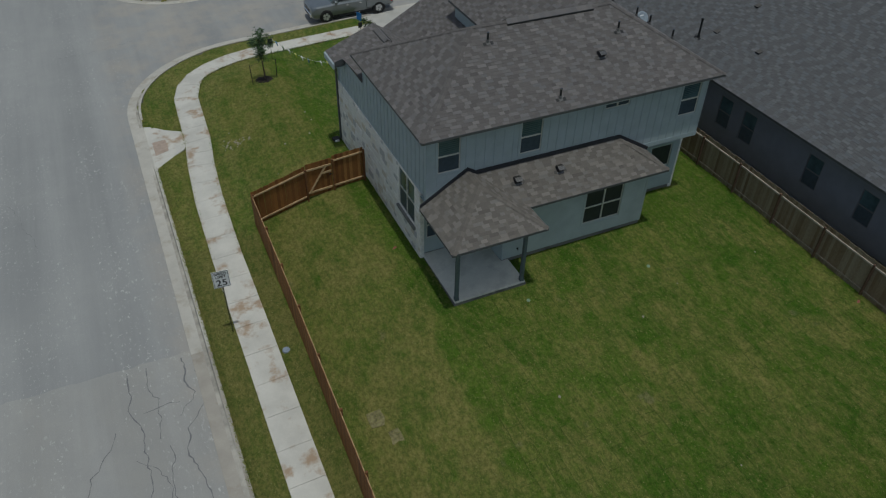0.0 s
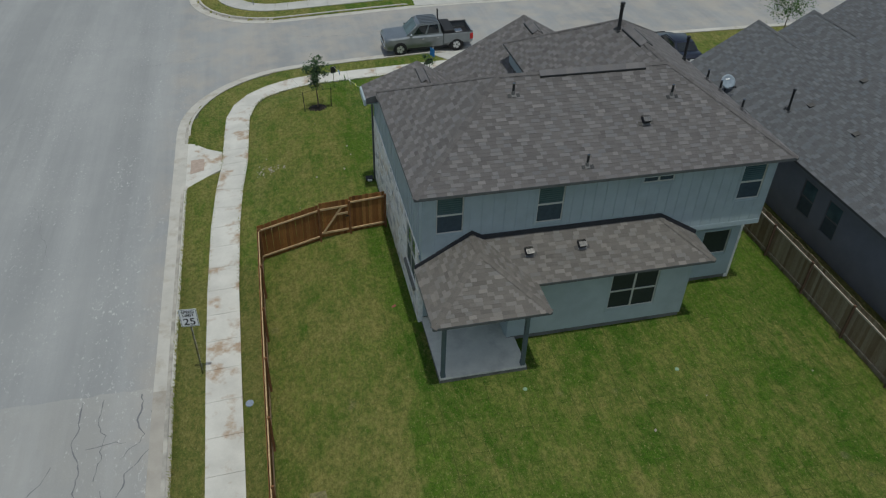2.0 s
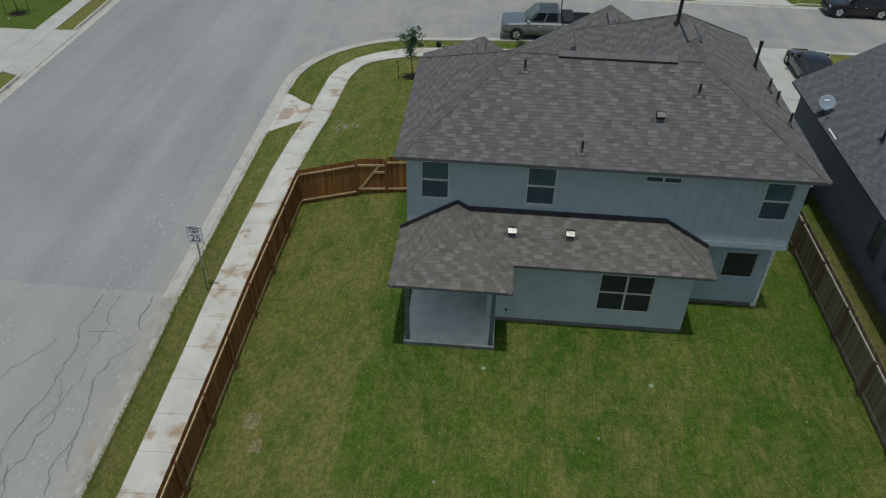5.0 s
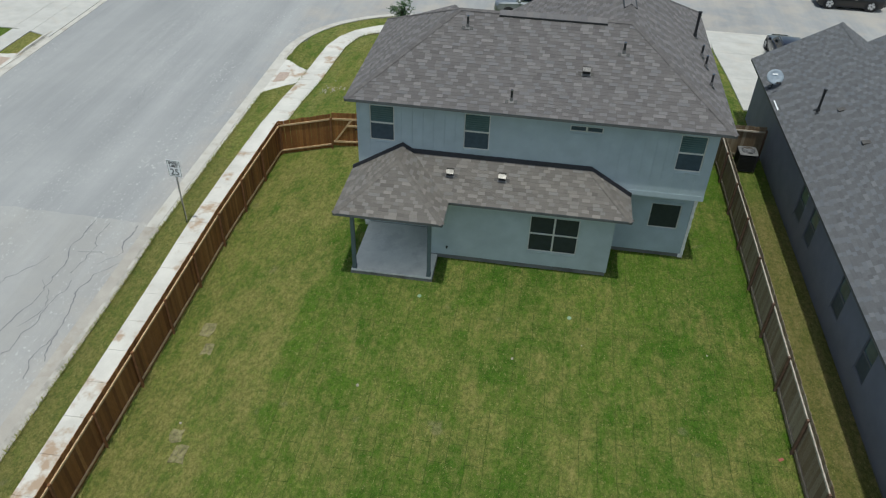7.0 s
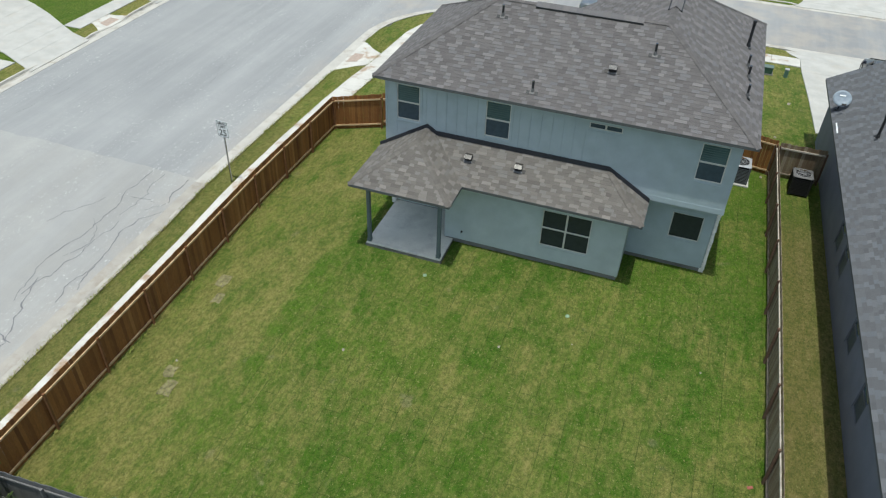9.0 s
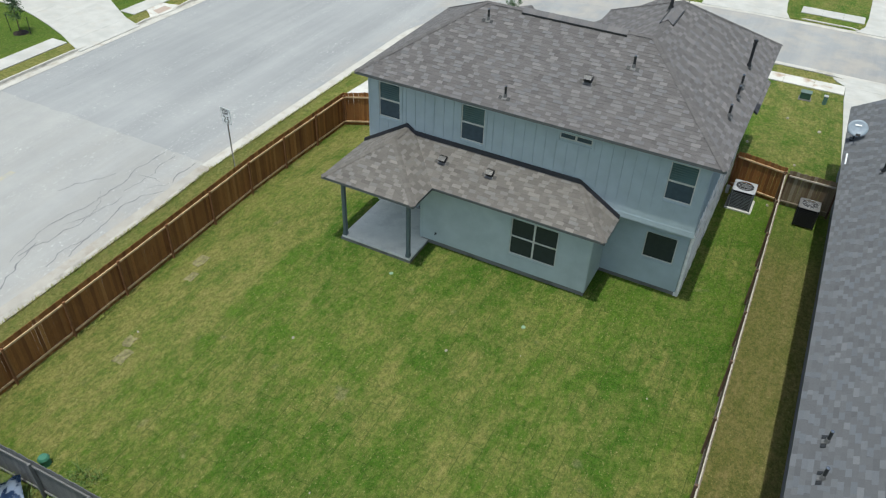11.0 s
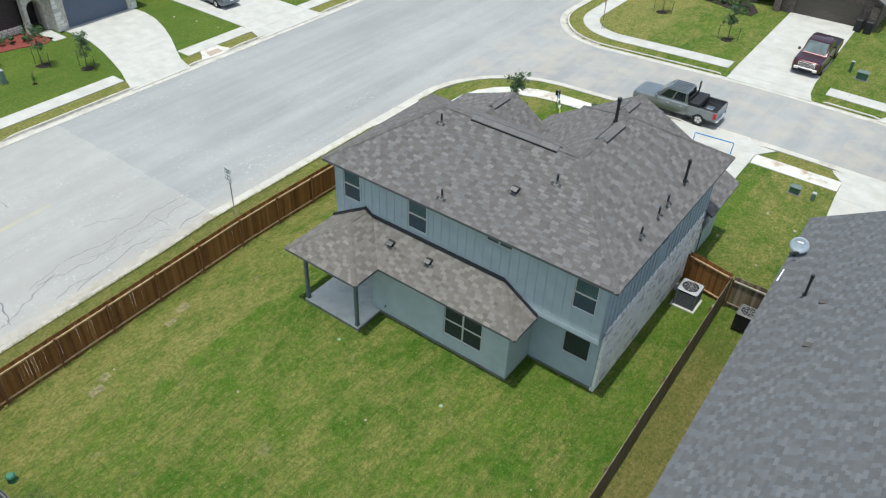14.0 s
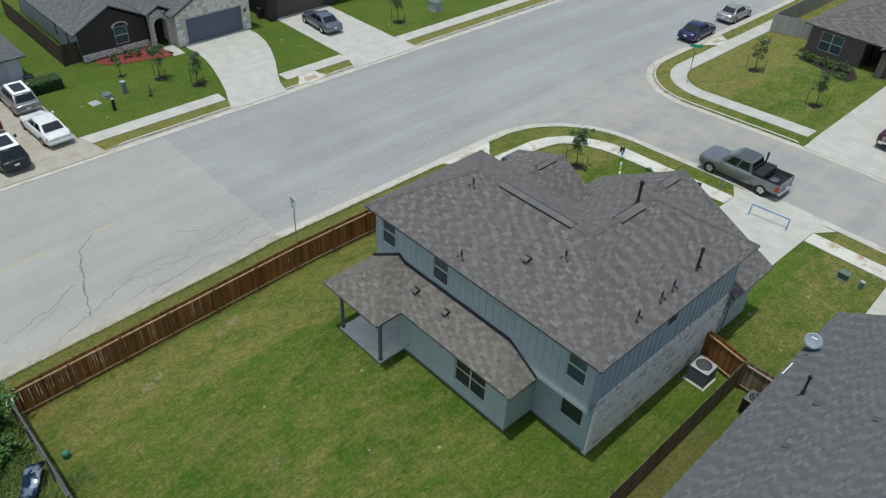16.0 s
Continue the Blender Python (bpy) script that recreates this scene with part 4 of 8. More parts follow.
part("door_handle", tubem((PD[0] + 0.12, LY - 0.03, 1.05), (PD[0] + 0.12, LY + 0.04, 1.05), 0.025), M_galv, door)

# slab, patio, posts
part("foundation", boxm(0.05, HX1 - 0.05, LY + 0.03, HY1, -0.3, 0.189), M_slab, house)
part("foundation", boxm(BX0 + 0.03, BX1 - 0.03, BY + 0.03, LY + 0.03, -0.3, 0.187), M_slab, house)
patio = single("patio", boxm(0.16, 3.37, -2.575, LY + 0.0, -0.2, 0.105, 0.015), M_patio, "smooth grey concrete patio slab under the porch roof", "patio", kind="structure")
part("slab_edge", boxm(0.14, 3.39, -2.595, LY - 0.02, -0.25, 0.03), M_slab, patio, "dark concrete slab edge")


def porch_post(x, y):
    p = part("porch_post", boxm(-0.07, 0.07, -0.07, 0.07, 0.0, 2.62, 0.006), M_post, house, "slate-grey square porch post")
    p.matrix_basis = pose(x, y, 0.105)
    part("post_base", boxm(-0.085, 0.085, -0.085, 0.085, 0.0, 0.16, 0.008), M_post, p)
    part("post_cap", boxm(-0.09, 0.09, -0.09, 0.09, 2.5, 2.6, 0.008), M_post, p)


porch_post(0.28, -2.46)
porch_post(3.24, -2.46)
part("porch_beam", boxm(0.14, 3.38, -2.54, -2.38, 2.72, 2.98), M_trim, house)
part("porch_beam", boxm(0.2, 0.36, -2.38, LY - 0.01, 2.72, 2.98), M_trim, house)
part("porch_beam", boxm(3.16, 3.32, -2.38, BY - 0.03, 2.72, 2.98), M_trim, house)
part("porch_ceiling", boxm(-0.2, 3.75, -3.04, -0.01, 2.985, 3.02), M_soffit, house)
part("soffit", boxm(3.76, 10.57, -1.6, BY - 0.03, 2.985, 3.02), M_soffit, house)
part("soffit", boxm(BX1 + 0.03, 10.57, BY, -0.01, 2.985, 3.02), M_soffit, house)

# stone sides with board-and-batten above
STZ = 3.45
SW = (1.15, 2.82, 1.4, 3.35)  # window in the west wall: y0, y1, z0, z1
west_low = wall_with_holes(LY - 0.14, HY1, 0.0, STZ, [SW], 0.18, westw(0.0), "wall", M_mortar, house, "cream and tan limestone veneer")
west_up = wall_with_holes(0.162, 7.05, STZ, 6.3, [], 0.16, westw(0.03), "wall", M_siding, house, "blue-grey board-and-batten siding")
west_up2 = part("wall", prism(bmesh.new(), [(0.03, 7.052, STZ), (0.03, HY1, STZ), (0.03, HY1, 4.5), (0.03, 10.1, 5.12), (0.03, 7.052, 5.12)], (0, 0, 0), (0.16, 0, 0)), M_siding, house)
batten(0.2, 7.0, STZ + 0.02, 6.28, 0.029, west_up, axis="y")
batten(7.1, 10.1, STZ + 0.02, 5.04, 0.029, west_up2, axis="y")
batten(10.45, HY1 - 0.05, STZ + 0.02, 4.5, 0.029, west_up2, axis="y")
win = window(house, SW[1] - SW[0], SW[3] - SW[2], pose(0.05, (SW[0] + SW[1]) / 2, SW[2], 0, 0, -90), mull=True, blind=False)
part("brick_sill", boxm(-0.1, 0.0, SW[0] - 0.12, SW[1] + 0.12, SW[2] - 0.2, SW[2] - 0.075), M_slab, win.parent)
EW = (5.15, 5.9, 4.78, 5.6)
east_low = wall_with_holes(LY, HY1, 0.0, STZ, [], 0.18, eastw(HX1), "wall", M_mortar, house, "cream and grey limestone veneer")
east_up = wall_with_holes(0.162, HY1, STZ, 6.3, [EW], 0.16, eastw(HX1 - 0.03), "wall", M_siding, house, "blue-grey board-and-batten siding")
n = int(10.6 / 0.41)
for i in range(n + 1):
    u = 0.25 + i * (HY1 - 0.35) / n
    if not EW[0] - 0.1 < u < EW[1] + 0.1:
        part("batten", boxm(HX1 - 0.029, HX1 + 0.008, u - 0.02, u + 0.02, STZ + 0.02, 6.28), M_siding, east_up)
window(house, EW[1] - EW[0], EW[3] - EW[2], pose(HX1 - 0.08, (EW[0] + EW[1]) / 2, EW[2], 0, 0, 90), upper=M_screen_dark, lower=M_screen_dark, frame_mat=M_trim, blind=False)


def stones(parent, u0, u1, z0, z1, x, sign, holes, seed, mat=M_stone):
    """Rough ashlar: random courses of split stones, each its own piece, a little proud of the mortar."""
    rnd = random.Random(seed)
    kinds = []
    for k in range(6):
        b = bmesh.new()
        c = [(-0.5 + rnd.uniform(0, 0.09), -0.5 + rnd.uniform(0, 0.12)), (0.5 - rnd.uniform(0, 0.09), -0.5 + rnd.uniform(0, 0.12)), (0.5 - rnd.uniform(0, 0.06), rnd.uniform(-0.15, 0.2)), (0.5 - rnd.uniform(0, 0.12), 0.5 - rnd.uniform(0, 0.1)), (-0.5 + rnd.uniform(0, 0.12), 0.5 - rnd.uniform(0, 0.1)), (-0.5 + rnd.uniform(0, 0.06), rnd.uniform(-0.2, 0.15))]
        lo = [b.verts.new((0, p, q)) for p, q in c]
        hi = [b.verts.new((rnd.uniform(0.7, 1), p * 0.93, q * 0.9)) for p, q in c]
        b.faces.new(hi)
        for i in range(6):
            b.faces.new((lo[i], lo[(i + 1) % 6], hi[(i + 1) % 6], hi[i]))
        kinds.append(to_mesh("stone", b, mat))
    z = z0
    while z < z1 - 0.05:
        h = min(rnd.choice((0.16, 0.22, 0.3, 0.34)), z1 - z)
        u = u0
        while u < u1 - 0.05:
            w = min(h * rnd.uniform(1.0, 2.4), u1 - u)
            if not any(a < u + w and u < b and c < z + h and z < d for a, b, c, d in holes):
                ob = part("stone", rnd.choice(kinds), None, parent)
                ob.matrix_basis = Matrix.LocRotScale((x, u + w / 2, z + h / 2), Euler((rnd.uniform(-0.05, 0.05), 0, 0)), (sign * rnd.uniform(0.012, 0.04), w * 0.99, h * 0.99))
            u += w
        z += h


stones(west_low, LY - 0.13, HY1, 0.1, STZ, 0.0, -1, [(SW[0] - 0.02, SW[1] + 0.02, SW[2] - 0.2, SW[3])], 3)
stones(east_low, LY, HY1, 0.1, STZ, HX1, 1, [], 5)

def gable_stones(parent, c, half, z0, z1, x, sign, seed):
    """Courses of stones that shorten towards the apex of a gable."""
    n = round((z1 - z0) / 0.3)
    for i in range(n):
        w = half * (1 - (i + 1) / n)
        if w > 0.15:
            stones(parent, c - w, c + w, z0 + i * (z1 - z0) / n, z0 + (i + 1) * (z1 - z0) / n, x, sign, [], seed + i)


def meter_box(y, z, w, h, depth, label):
    """A grey utility box on the east garage wall with its conduit and door."""
    m = thing("meter_box", label, "meter box", pose(13.1, y, z), group="utility boxes on the wall")
    part("body", boxm(0.001, depth, -w / 2, w / 2, 0, h, 0.01), M_meter, m)
    part("door", boxm(depth, depth + 0.012, -w / 2 + 0.02, w / 2 - 0.02, 0.05, h - 0.03), M_meter, m)
    part("dial", tubem((depth + 0.012, 0, h * 0.62), (depth + 0.09, 0, h * 0.62), w * 0.28, w * 0.26, 14), M_vent, m, "round glass meter dial")
    part("conduit", tubem((0.06, 0, h), (0.06, 0, min(3.2, z + h + 0.5) - z), 0.03), M_boot, m)
    part("conduit", tubem((0.06, 0, 0.0), (0.06, 0, -z), 0.025), M_boot, m)


M_meter = simple("grey_meter_enamel", (0.30, 0.31, 0.32), 0.5, 0.2)
meter_box(11.9, 1.95, 0.36, 0.62, 0.16, "grey steel electric meter box on the garage wall")
meter_box(11.25, 1.7, 0.28, 0.45, 0.12, "small grey cable box on the garage wall")

# front volumes (they close the house towards the street)
part("wall", boxm(0.032, 6.4, 6.89, 7.05, STZ, 6.3), M_siding, house)
part("wall", boxm(6.4, 6.56, 7.052, 11.0, 3.0, 6.3), M_siding, house)
part("wall", boxm(6.56, 13.25, 10.92, 11.05, 3.0, 6.3), M_siding, house)
part("wall", boxm(0.2, 5.0, 10.75, 10.9, 0.1, 4.2), M_mortar, house)
part("wall", boxm(5.0, 5.16, 10.9, 14.3, 0.1, 3.2), M_siding, house)
part("wall", boxm(5.16, 13.1, 14.15, 14.3, 0.1, 3.2), M_siding, house)
part("wall", boxm(12.95, 13.1, 10.9, 14.15, 0.1, 3.2), M_siding, house)
part("garage_door", boxm(7.2, 12.0, 14.3, 14.36, 0.1, 2.3), M_white, house)


def P(x, y, z):
    return (x, y, z)


rndr = random.Random(7)
RZ = ZE + PITCH * 3.725
x0, x1, y0, y1, wx, wy = -0.33, 13.7, -0.4, 7.45, 6.15, 11.3
ym, xm = 3.325, 9.875
slopes = [
    ([P(x0, y0, ZE), P(x1, y0, ZE), P(xm, ym, RZ), P(x0 + 3.725, ym, RZ)], (1, 0, 0)),
    ([P(x0, y1, ZE), P(x0, y0, ZE), P(x0 + 3.725, ym, RZ)], (0, -1, 0)),
    ([P(wx, y1, ZE), P(x0, y1, ZE), P(x0 + 3.725, ym, RZ), P(xm, ym, RZ)], (-1, 0, 0)),
    ([P(wx, wy, ZE), P(wx, y1, ZE), P(xm, ym, RZ), P(xm, wy - 3.725, RZ)], (0, -1, 0)),
    ([P(x1, y0, ZE), P(x1, wy, ZE), P(xm, wy - 3.725, RZ), P(xm, ym, RZ)], (0, 1, 0)),
    ([P(x1, wy, ZE), P(wx, wy, ZE), P(xm, wy - 3.725, RZ)], (-1, 0, 0)),
]
RW = P(x0 + 3.725, ym, RZ)
hips = [(P(x0, y0, ZE), RW), (P(x0, y1, ZE), RW), (P(x1, y0, ZE), P(xm, ym, RZ)), (P(x1, wy, ZE), P(xm, wy - 3.725, RZ)), (P(wx, wy, ZE), P(xm, wy - 3.725, RZ)), (RW, P(xm, ym, RZ)), (P(xm, ym, RZ), P(xm, wy - 3.725, RZ))]
edges = [(P(x0, y0, ZE), P(x1, y0, ZE)), (P(x1, y0, ZE), P(x1, wy, ZE)), (P(x1, wy, ZE), P(wx, wy, ZE)), (P(wx, wy, ZE), P(wx, y1, ZE)), (P(wx, y1, ZE), P(x0, y1, ZE)), (P(x0, y1, ZE), P(x0, y0, ZE))]
roof(house, slopes, edges, hips, SH, rndr, label="weathered grey-brown shingle hip roof")
part("soffit", boxm(x0 + 0.03, x1 - 0.03, y0 + 0.03, -0.03, 6.27, 6.29), M_soffit, house)
part("soffit", boxm(x0 + 0.03, 0.0, -0.028, y1 - 0.03, 6.27, 6.29), M_soffit, house)
part("soffit", boxm(HX1 - 0.02, x1 - 0.03, -0.028, wy - 0.03, 6.27, 6.29), M_soffit, house)

# porch and rear ground-floor roof
a0, a1, b0, b1, bx = -0.25, 3.8, -3.09, -1.64, 10.62
am, az = (a0 + a1) / 2, ZL + PITCH * (a1 - a0) / 2
hy = b0 + (a1 - a0) / 2
tz = ZL - PITCH * b1
slopes = [
    ([P(a0, b0, ZL), P(a1, b0, ZL), P(am, hy, az)], (1, 0, 0)),
    ([P(a1, b1, ZL), P(bx, b1, ZL), P(bx + b1, 0, tz), P(a1 + b1, 0, tz)], (1, 0, 0)),
    ([P(a0, 0, ZL), P(a0, b0, ZL), P(am, hy, az), P(am, 0, az)], (0, -1, 0)),
    ([P(a1, b0, ZL), P(a1, b1, ZL), P(a1 + b1, 0, tz), P(am, 0, az), P(am, hy, az)], (0, 1, 0)),
    ([P(bx, b1, ZL), P(bx, 0, ZL), P(bx + b1, 0, tz)], (0, 1, 0)),
]
hips = [(P(a0, b0, ZL), P(am, hy, az)), (P(a1, b0, ZL), P(am, hy, az)), (P(am, hy, az), P(am, -0.02, az)), (P(bx, b1, ZL), P(bx + b1, -0.02, tz))]
edges = [(P(a0, b0, ZL), P(a1, b0, ZL)), (P(a1, b0, ZL), P(a1, b1, ZL)), (P(a1, b1, ZL), P(bx, b1, ZL)), (P(bx, b1, ZL), P(bx, 0, ZL)), (P(a0, 0, ZL), P(a0, b0, ZL))]
low_roof = roof(house, slopes, edges, hips, SHL, rndr, singles=(60, 240), label="weathered grey-brown shingle porch roof")
fl = [(a0, ZL), (am, az), (a1 + b1, tz), (bx + b1, tz), (bx + 0.02, ZL + 0.02)]
for (u, z), (v, w) in zip(fl, fl[1:]):
    part("flashing", prism(bmesh.new(), [(u, -0.045, z + 0.0), (v, -0.045, w + 0.0), (v, -0.045, w + 0.17), (u, -0.045, z + 0.17)], (0, 0, 0), (0, 0.04, 0)), M_flash, low_roof, "dark step flashing")

# front roofs, seen over the ridge
gx, gz, g0, g1 = 8.0, 6.55, 2.7, 13.62
gp = (gz - 3.25) / (g1 - gx)
slopes = [
    ([P(g1, 10.95, 3.25), P(g1, 14.7, 3.25), P(gx, 14.0, gz), P(gx, 11.2, gz)], (0, 1, 0)),
    ([P(g0, 14.7, 3.25), P(g0, 7.06, 3.25), P(6.38, 7.06, 3.25 + (gz - 3.25) * (6.38 - g0) / (gx - g0)), P(6.38, 10.9, 3.25 + (gz - 3.25) * (6.38 - g0) / (gx - g0)), P(gx, 10.9, gz), P(gx, 14.0, gz)], (0, -1, 0)),
]
roof(house, slopes, [(P(g1, 11.2, 3.25), P(g1, 14.7, 3.25)), (P(g0, 14.7, 3.25), P(g0, 10.9, 3.25))], [(P(gx, 10.9, gz), P(gx, 14.0, gz))], SH, rndr, label="weathered shingle front gable roof")
sx, sz = 2.14, 5.75
slopes = [
    ([P(sx, 7.06, sz), P(sx, 11.4, sz), P(-0.5, 10.75, sz - 0.67), P(-0.5, 9.42, sz - 0.67), P(-0.02, 9.42, sz - 0.548), P(-0.02, 7.06, sz - 0.548)], (0, 1, 0)),
    ([P(sx, 11.4, sz), P(sx, 7.06, sz), P(sx + 4.1, 7.06, sz - PITCH * 4.1), P(sx + 2.6, 11.4, sz - PITCH * 2.6)], (0, 1, 0)),
]
roof(house, slopes, [], [(P(sx, 6.7, sz), P(sx, 11.4, sz))], SH, rndr, label="weathered shingle entry gable roof")
part("fascia", prism(bmesh.new(), [(-0.5, 9.415, sz - 0.67), (0.03, 9.415, sz - 0.515), (0.03, 9.415, sz - 0.86), (-0.5, 9.415, sz - 0.92)], (0, 0, 0), (0, 0.03, 0)), M_fascia, house)
part("gutter", boxm(-0.6, -0.502, 9.38, 10.75, sz - 1.0, sz - 0.7, 0.02), M_siding, house, "blue-grey eave gutter")
part("soffit", boxm(-0.5, 0.028, 9.447, 10.75, sz - 0.96, sz - 0.93), M_soffit, house)


# ---- the neighbouring house ----
M_nwall = simple("grey_blue_neighbour_siding", lin((120, 124, 134)), 0.65, vary=0.06, scale=1.5, fine=35)
nb = thing("house", "single-storey grey house with a long grey shingle roof", "house", Matrix.Translation((17.29, 13.8, 0)) @ Matrix.Rotation(radians(0.8), 4, "Z") @ Matrix.Translation((-17.35, -13.8, 0)))
NX, NE, NZ, NP = 17.9, 17.4, 3.31, 0.59
M_nframe = simple("grey_vinyl_frame", lin((104, 107, 112)), 0.5, vary=0.05)
nwin = [(2.95, 0.86), (1.28, 0.86), (-2.93, 0.86), (-5.95, 0.86)]
nh = [(y - w / 2, y + w / 2, 0.98, 2.56) for y, w in nwin]
nw = wall_with_holes(-19.0, 13.4, 0.0, 3.2, nh, 0.16, westw(NX), "wall", M_nwall, nb, "grey lap siding in shade")
lap_siding(-19.0, 13.4, 0.2, 3.18, NX, nw, M_nwall, [(a - 0.02, b + 0.02, c - 0.08, d + 0.02) for a, b, c, d in nh], axis="y", sign=-1)
for (y, w) in nwin:
    window(nb, w, 1.58, pose(NX + 0.05, y, 0.98, 0, 0, -90), blind=False, frame_mat=M_nframe)
part("wall", boxm(NX, 36.0, 13.4, 13.55, 0.0, 3.4), M_nwall, nb)
part("wall", boxm(35.85, 36.0, -19.0, 13.4, 0.0, 3.3), M_nwall, nb)
part("wall", boxm(NX, 36.0, -19.15, -19.0, 0.0, 3.4), M_nwall, nb)
part("foundation", boxm(NX + 0.02, 35.95, -18.98, 13.38, -0.4, 0.15), M_slab, nb)
nr = random.Random(11)
nz = lambda x: NZ + NP * (x - NE)
gx1, vx = 21.15, 23.3
rx, yf, yb = 26.6, 5.0, -19.6
ft = 13.8
slopes = [
    ([P(NE, yb, NZ), P(NE, ft, NZ), P(gx1, ft, nz(gx1)), P(gx1, 10.4, nz(gx1)), P(rx, yf, nz(rx)), P(rx, yb + 9.2, nz(rx))], (0, -1, 0)),
    ([P(gx1, 10.4, nz(gx1)), P(gx1, ft, nz(gx1)), P(vx, ft, nz(gx1) - NP * (vx - gx1)), P(vx, 8.3, nz(gx1) - NP * (vx - gx1))], (0, 1, 0)),
    ([P(rx + 9.2, yb, NZ), P(rx + 9.2, 13.8, NZ), P(rx, yf, nz(rx)), P(rx, yb + 9.2, nz(rx))], (0, 1, 0)),
    ([P(NE, yb, NZ), P(rx + 9.2, yb, NZ), P(rx, yb + 9.2, nz(rx))], (1, 0, 0)),
    ([P(vx, ft, NZ + 0.8), P(rx + 9.2, ft, NZ + 0.0), P(rx, yf, nz(rx)), P(vx, 8.3, NZ + 2.2)], (1, 0, 0)),
]
roof(nb, slopes[:4], [(P(NE, ft, NZ), P(NE, yb, NZ))], [(P(gx1, ft, nz(gx1)), P(gx1, 10.4, nz(gx1))), (P(rx, yf, nz(rx)), P(rx, yb + 9.2, nz(rx)))], SHN, nr, label="weathered blue-grey shingle roof")
# front gables of the neighbour, one ridge behind the other
for cx, cz, hw in ((24.9, 5.6, 2.4), (28.3, 6.9, 4.2)):
    s2 = [([P(cx, 6.0, cz), P(cx, 14.4, cz), P(cx - hw, 14.4, cz - NP * hw), P(cx - hw, 6.0, cz - NP * hw)], (0, 1, 0)), ([P(cx, 14.4, cz), P(cx, 6.0, cz), P(cx + hw, 6.0, cz - NP * hw), P(cx + hw, 14.4, cz - NP * hw)], (0, -1, 0))]
    roof(nb, s2, [], [(P(cx, 6.0, cz), P(cx, 14.4, cz))], SHN, nr, label="weathered blue-grey front gable roof")
part("soffit", boxm(NE + 0.03, NX - 0.02, yb, ft, 3.2, 3.215), M_soffit, nb)
part("gable_wall", prism(bmesh.new(), [(NE + 0.6, 13.45, 3.3), (24.4, 13.45, 3.3), (gx1, 13.45, nz(gx1) - 0.12)], (0, 0, 0), (0, 0.1, 0)), M_nwall, nb)


# ---- things on the roofs ----
def up_z(x, y):
    """Height of the main roof."""
    a = min(x + 0.33, 13.7 - x, y + 0.4, 7.45 - y)
    b = min(x - 6.15, 13.7 - x, y + 0.4, 11.3 - y)
    return ZE + PITCH * max(a, b)


def pipe_vent(x, y, z, h, r, cap=False, tone=M_black, sx=0.0, sy=-1.0):
    """A vent pipe in a flashing collar; sx, sy: the way downhill."""
    v = thing("vent_pipe", "dark plumbing vent pipe with a metal flashing collar" if not cap else "tall black flue pipe with a storm cap on the roof", "vent pipe", pose(x, y, z), group="roof vent pipes")
    s = Vector((sx, sy, -PITCH)).normalized()
    w = s.cross(Vector((0, 0, 1))).normalized()
    n = w.cross(s).normalized()
    if n.z < 0:
        n = -n
    for a, b, c, d, mat in ((-0.22, -0.1, 0.0, 0.13, M_black), (0.1, 0.22, 0.0, 0.13, M_black), (-0.075, 0.075, 0.006, 0.12, M_boot)):
        q = [s * d + w * b, s * d + w * a, s * (d - 0.14) + w * a, s * (d - 0.14) + w * b]
        part("flashing", prism(bmesh.new(), [tuple(p + n * (0.026 + c)) for p in q], (0, 0, 0), tuple(n * 0.006)), mat, v)
    part("collar", tubem((0, 0, 0.0), (0, 0, 0.14), r * 1.7, r * 1.2), M_boot if not cap else M_black, v)
    part("pipe", tubem((0, 0, 0.1), (0, 0, h), r, r, 12), tone, v)
    if cap:
        part("storm_collar", tubem((0, 0, h - 0.12), (0, 0, h - 0.08), r * 1.25, r * 1.6, 12), M_black, v)
        part("cap", tubem((0, 0, h), (0, 0, h + 0.07), r * 1.5, r * 1.3, 12), M_black, v)
    else:
        part("pipe_rim", tubem((0, 0, h - 0.02), (0, 0, h + 0.01), r * 1.08, r * 1.08, 12), M_galv, v)
    return v


for x, y in ((3.77, 2.62), (5.75, 0.07), (9.61, 2.12)):
    pipe_vent(x, y, up_z(x, y), 0.42, 0.045)
for x, y in ((13.0, 5.2), (13.05, 4.25), (13.07, 2.62)):
    pipe_vent(x, y, up_z(x, y), 0.45, 0.045, sx=1.0, sy=0.0)
pipe_vent(12.93, 7.1, up_z(12.93, 7.1), 1.0, 0.058, True, sx=1.0, sy=0.0)
pipe_vent(9.56, 6.95, up_z(9.56, 6.95), 1.05, 0.07, True, sx=-1.0, sy=0.0)


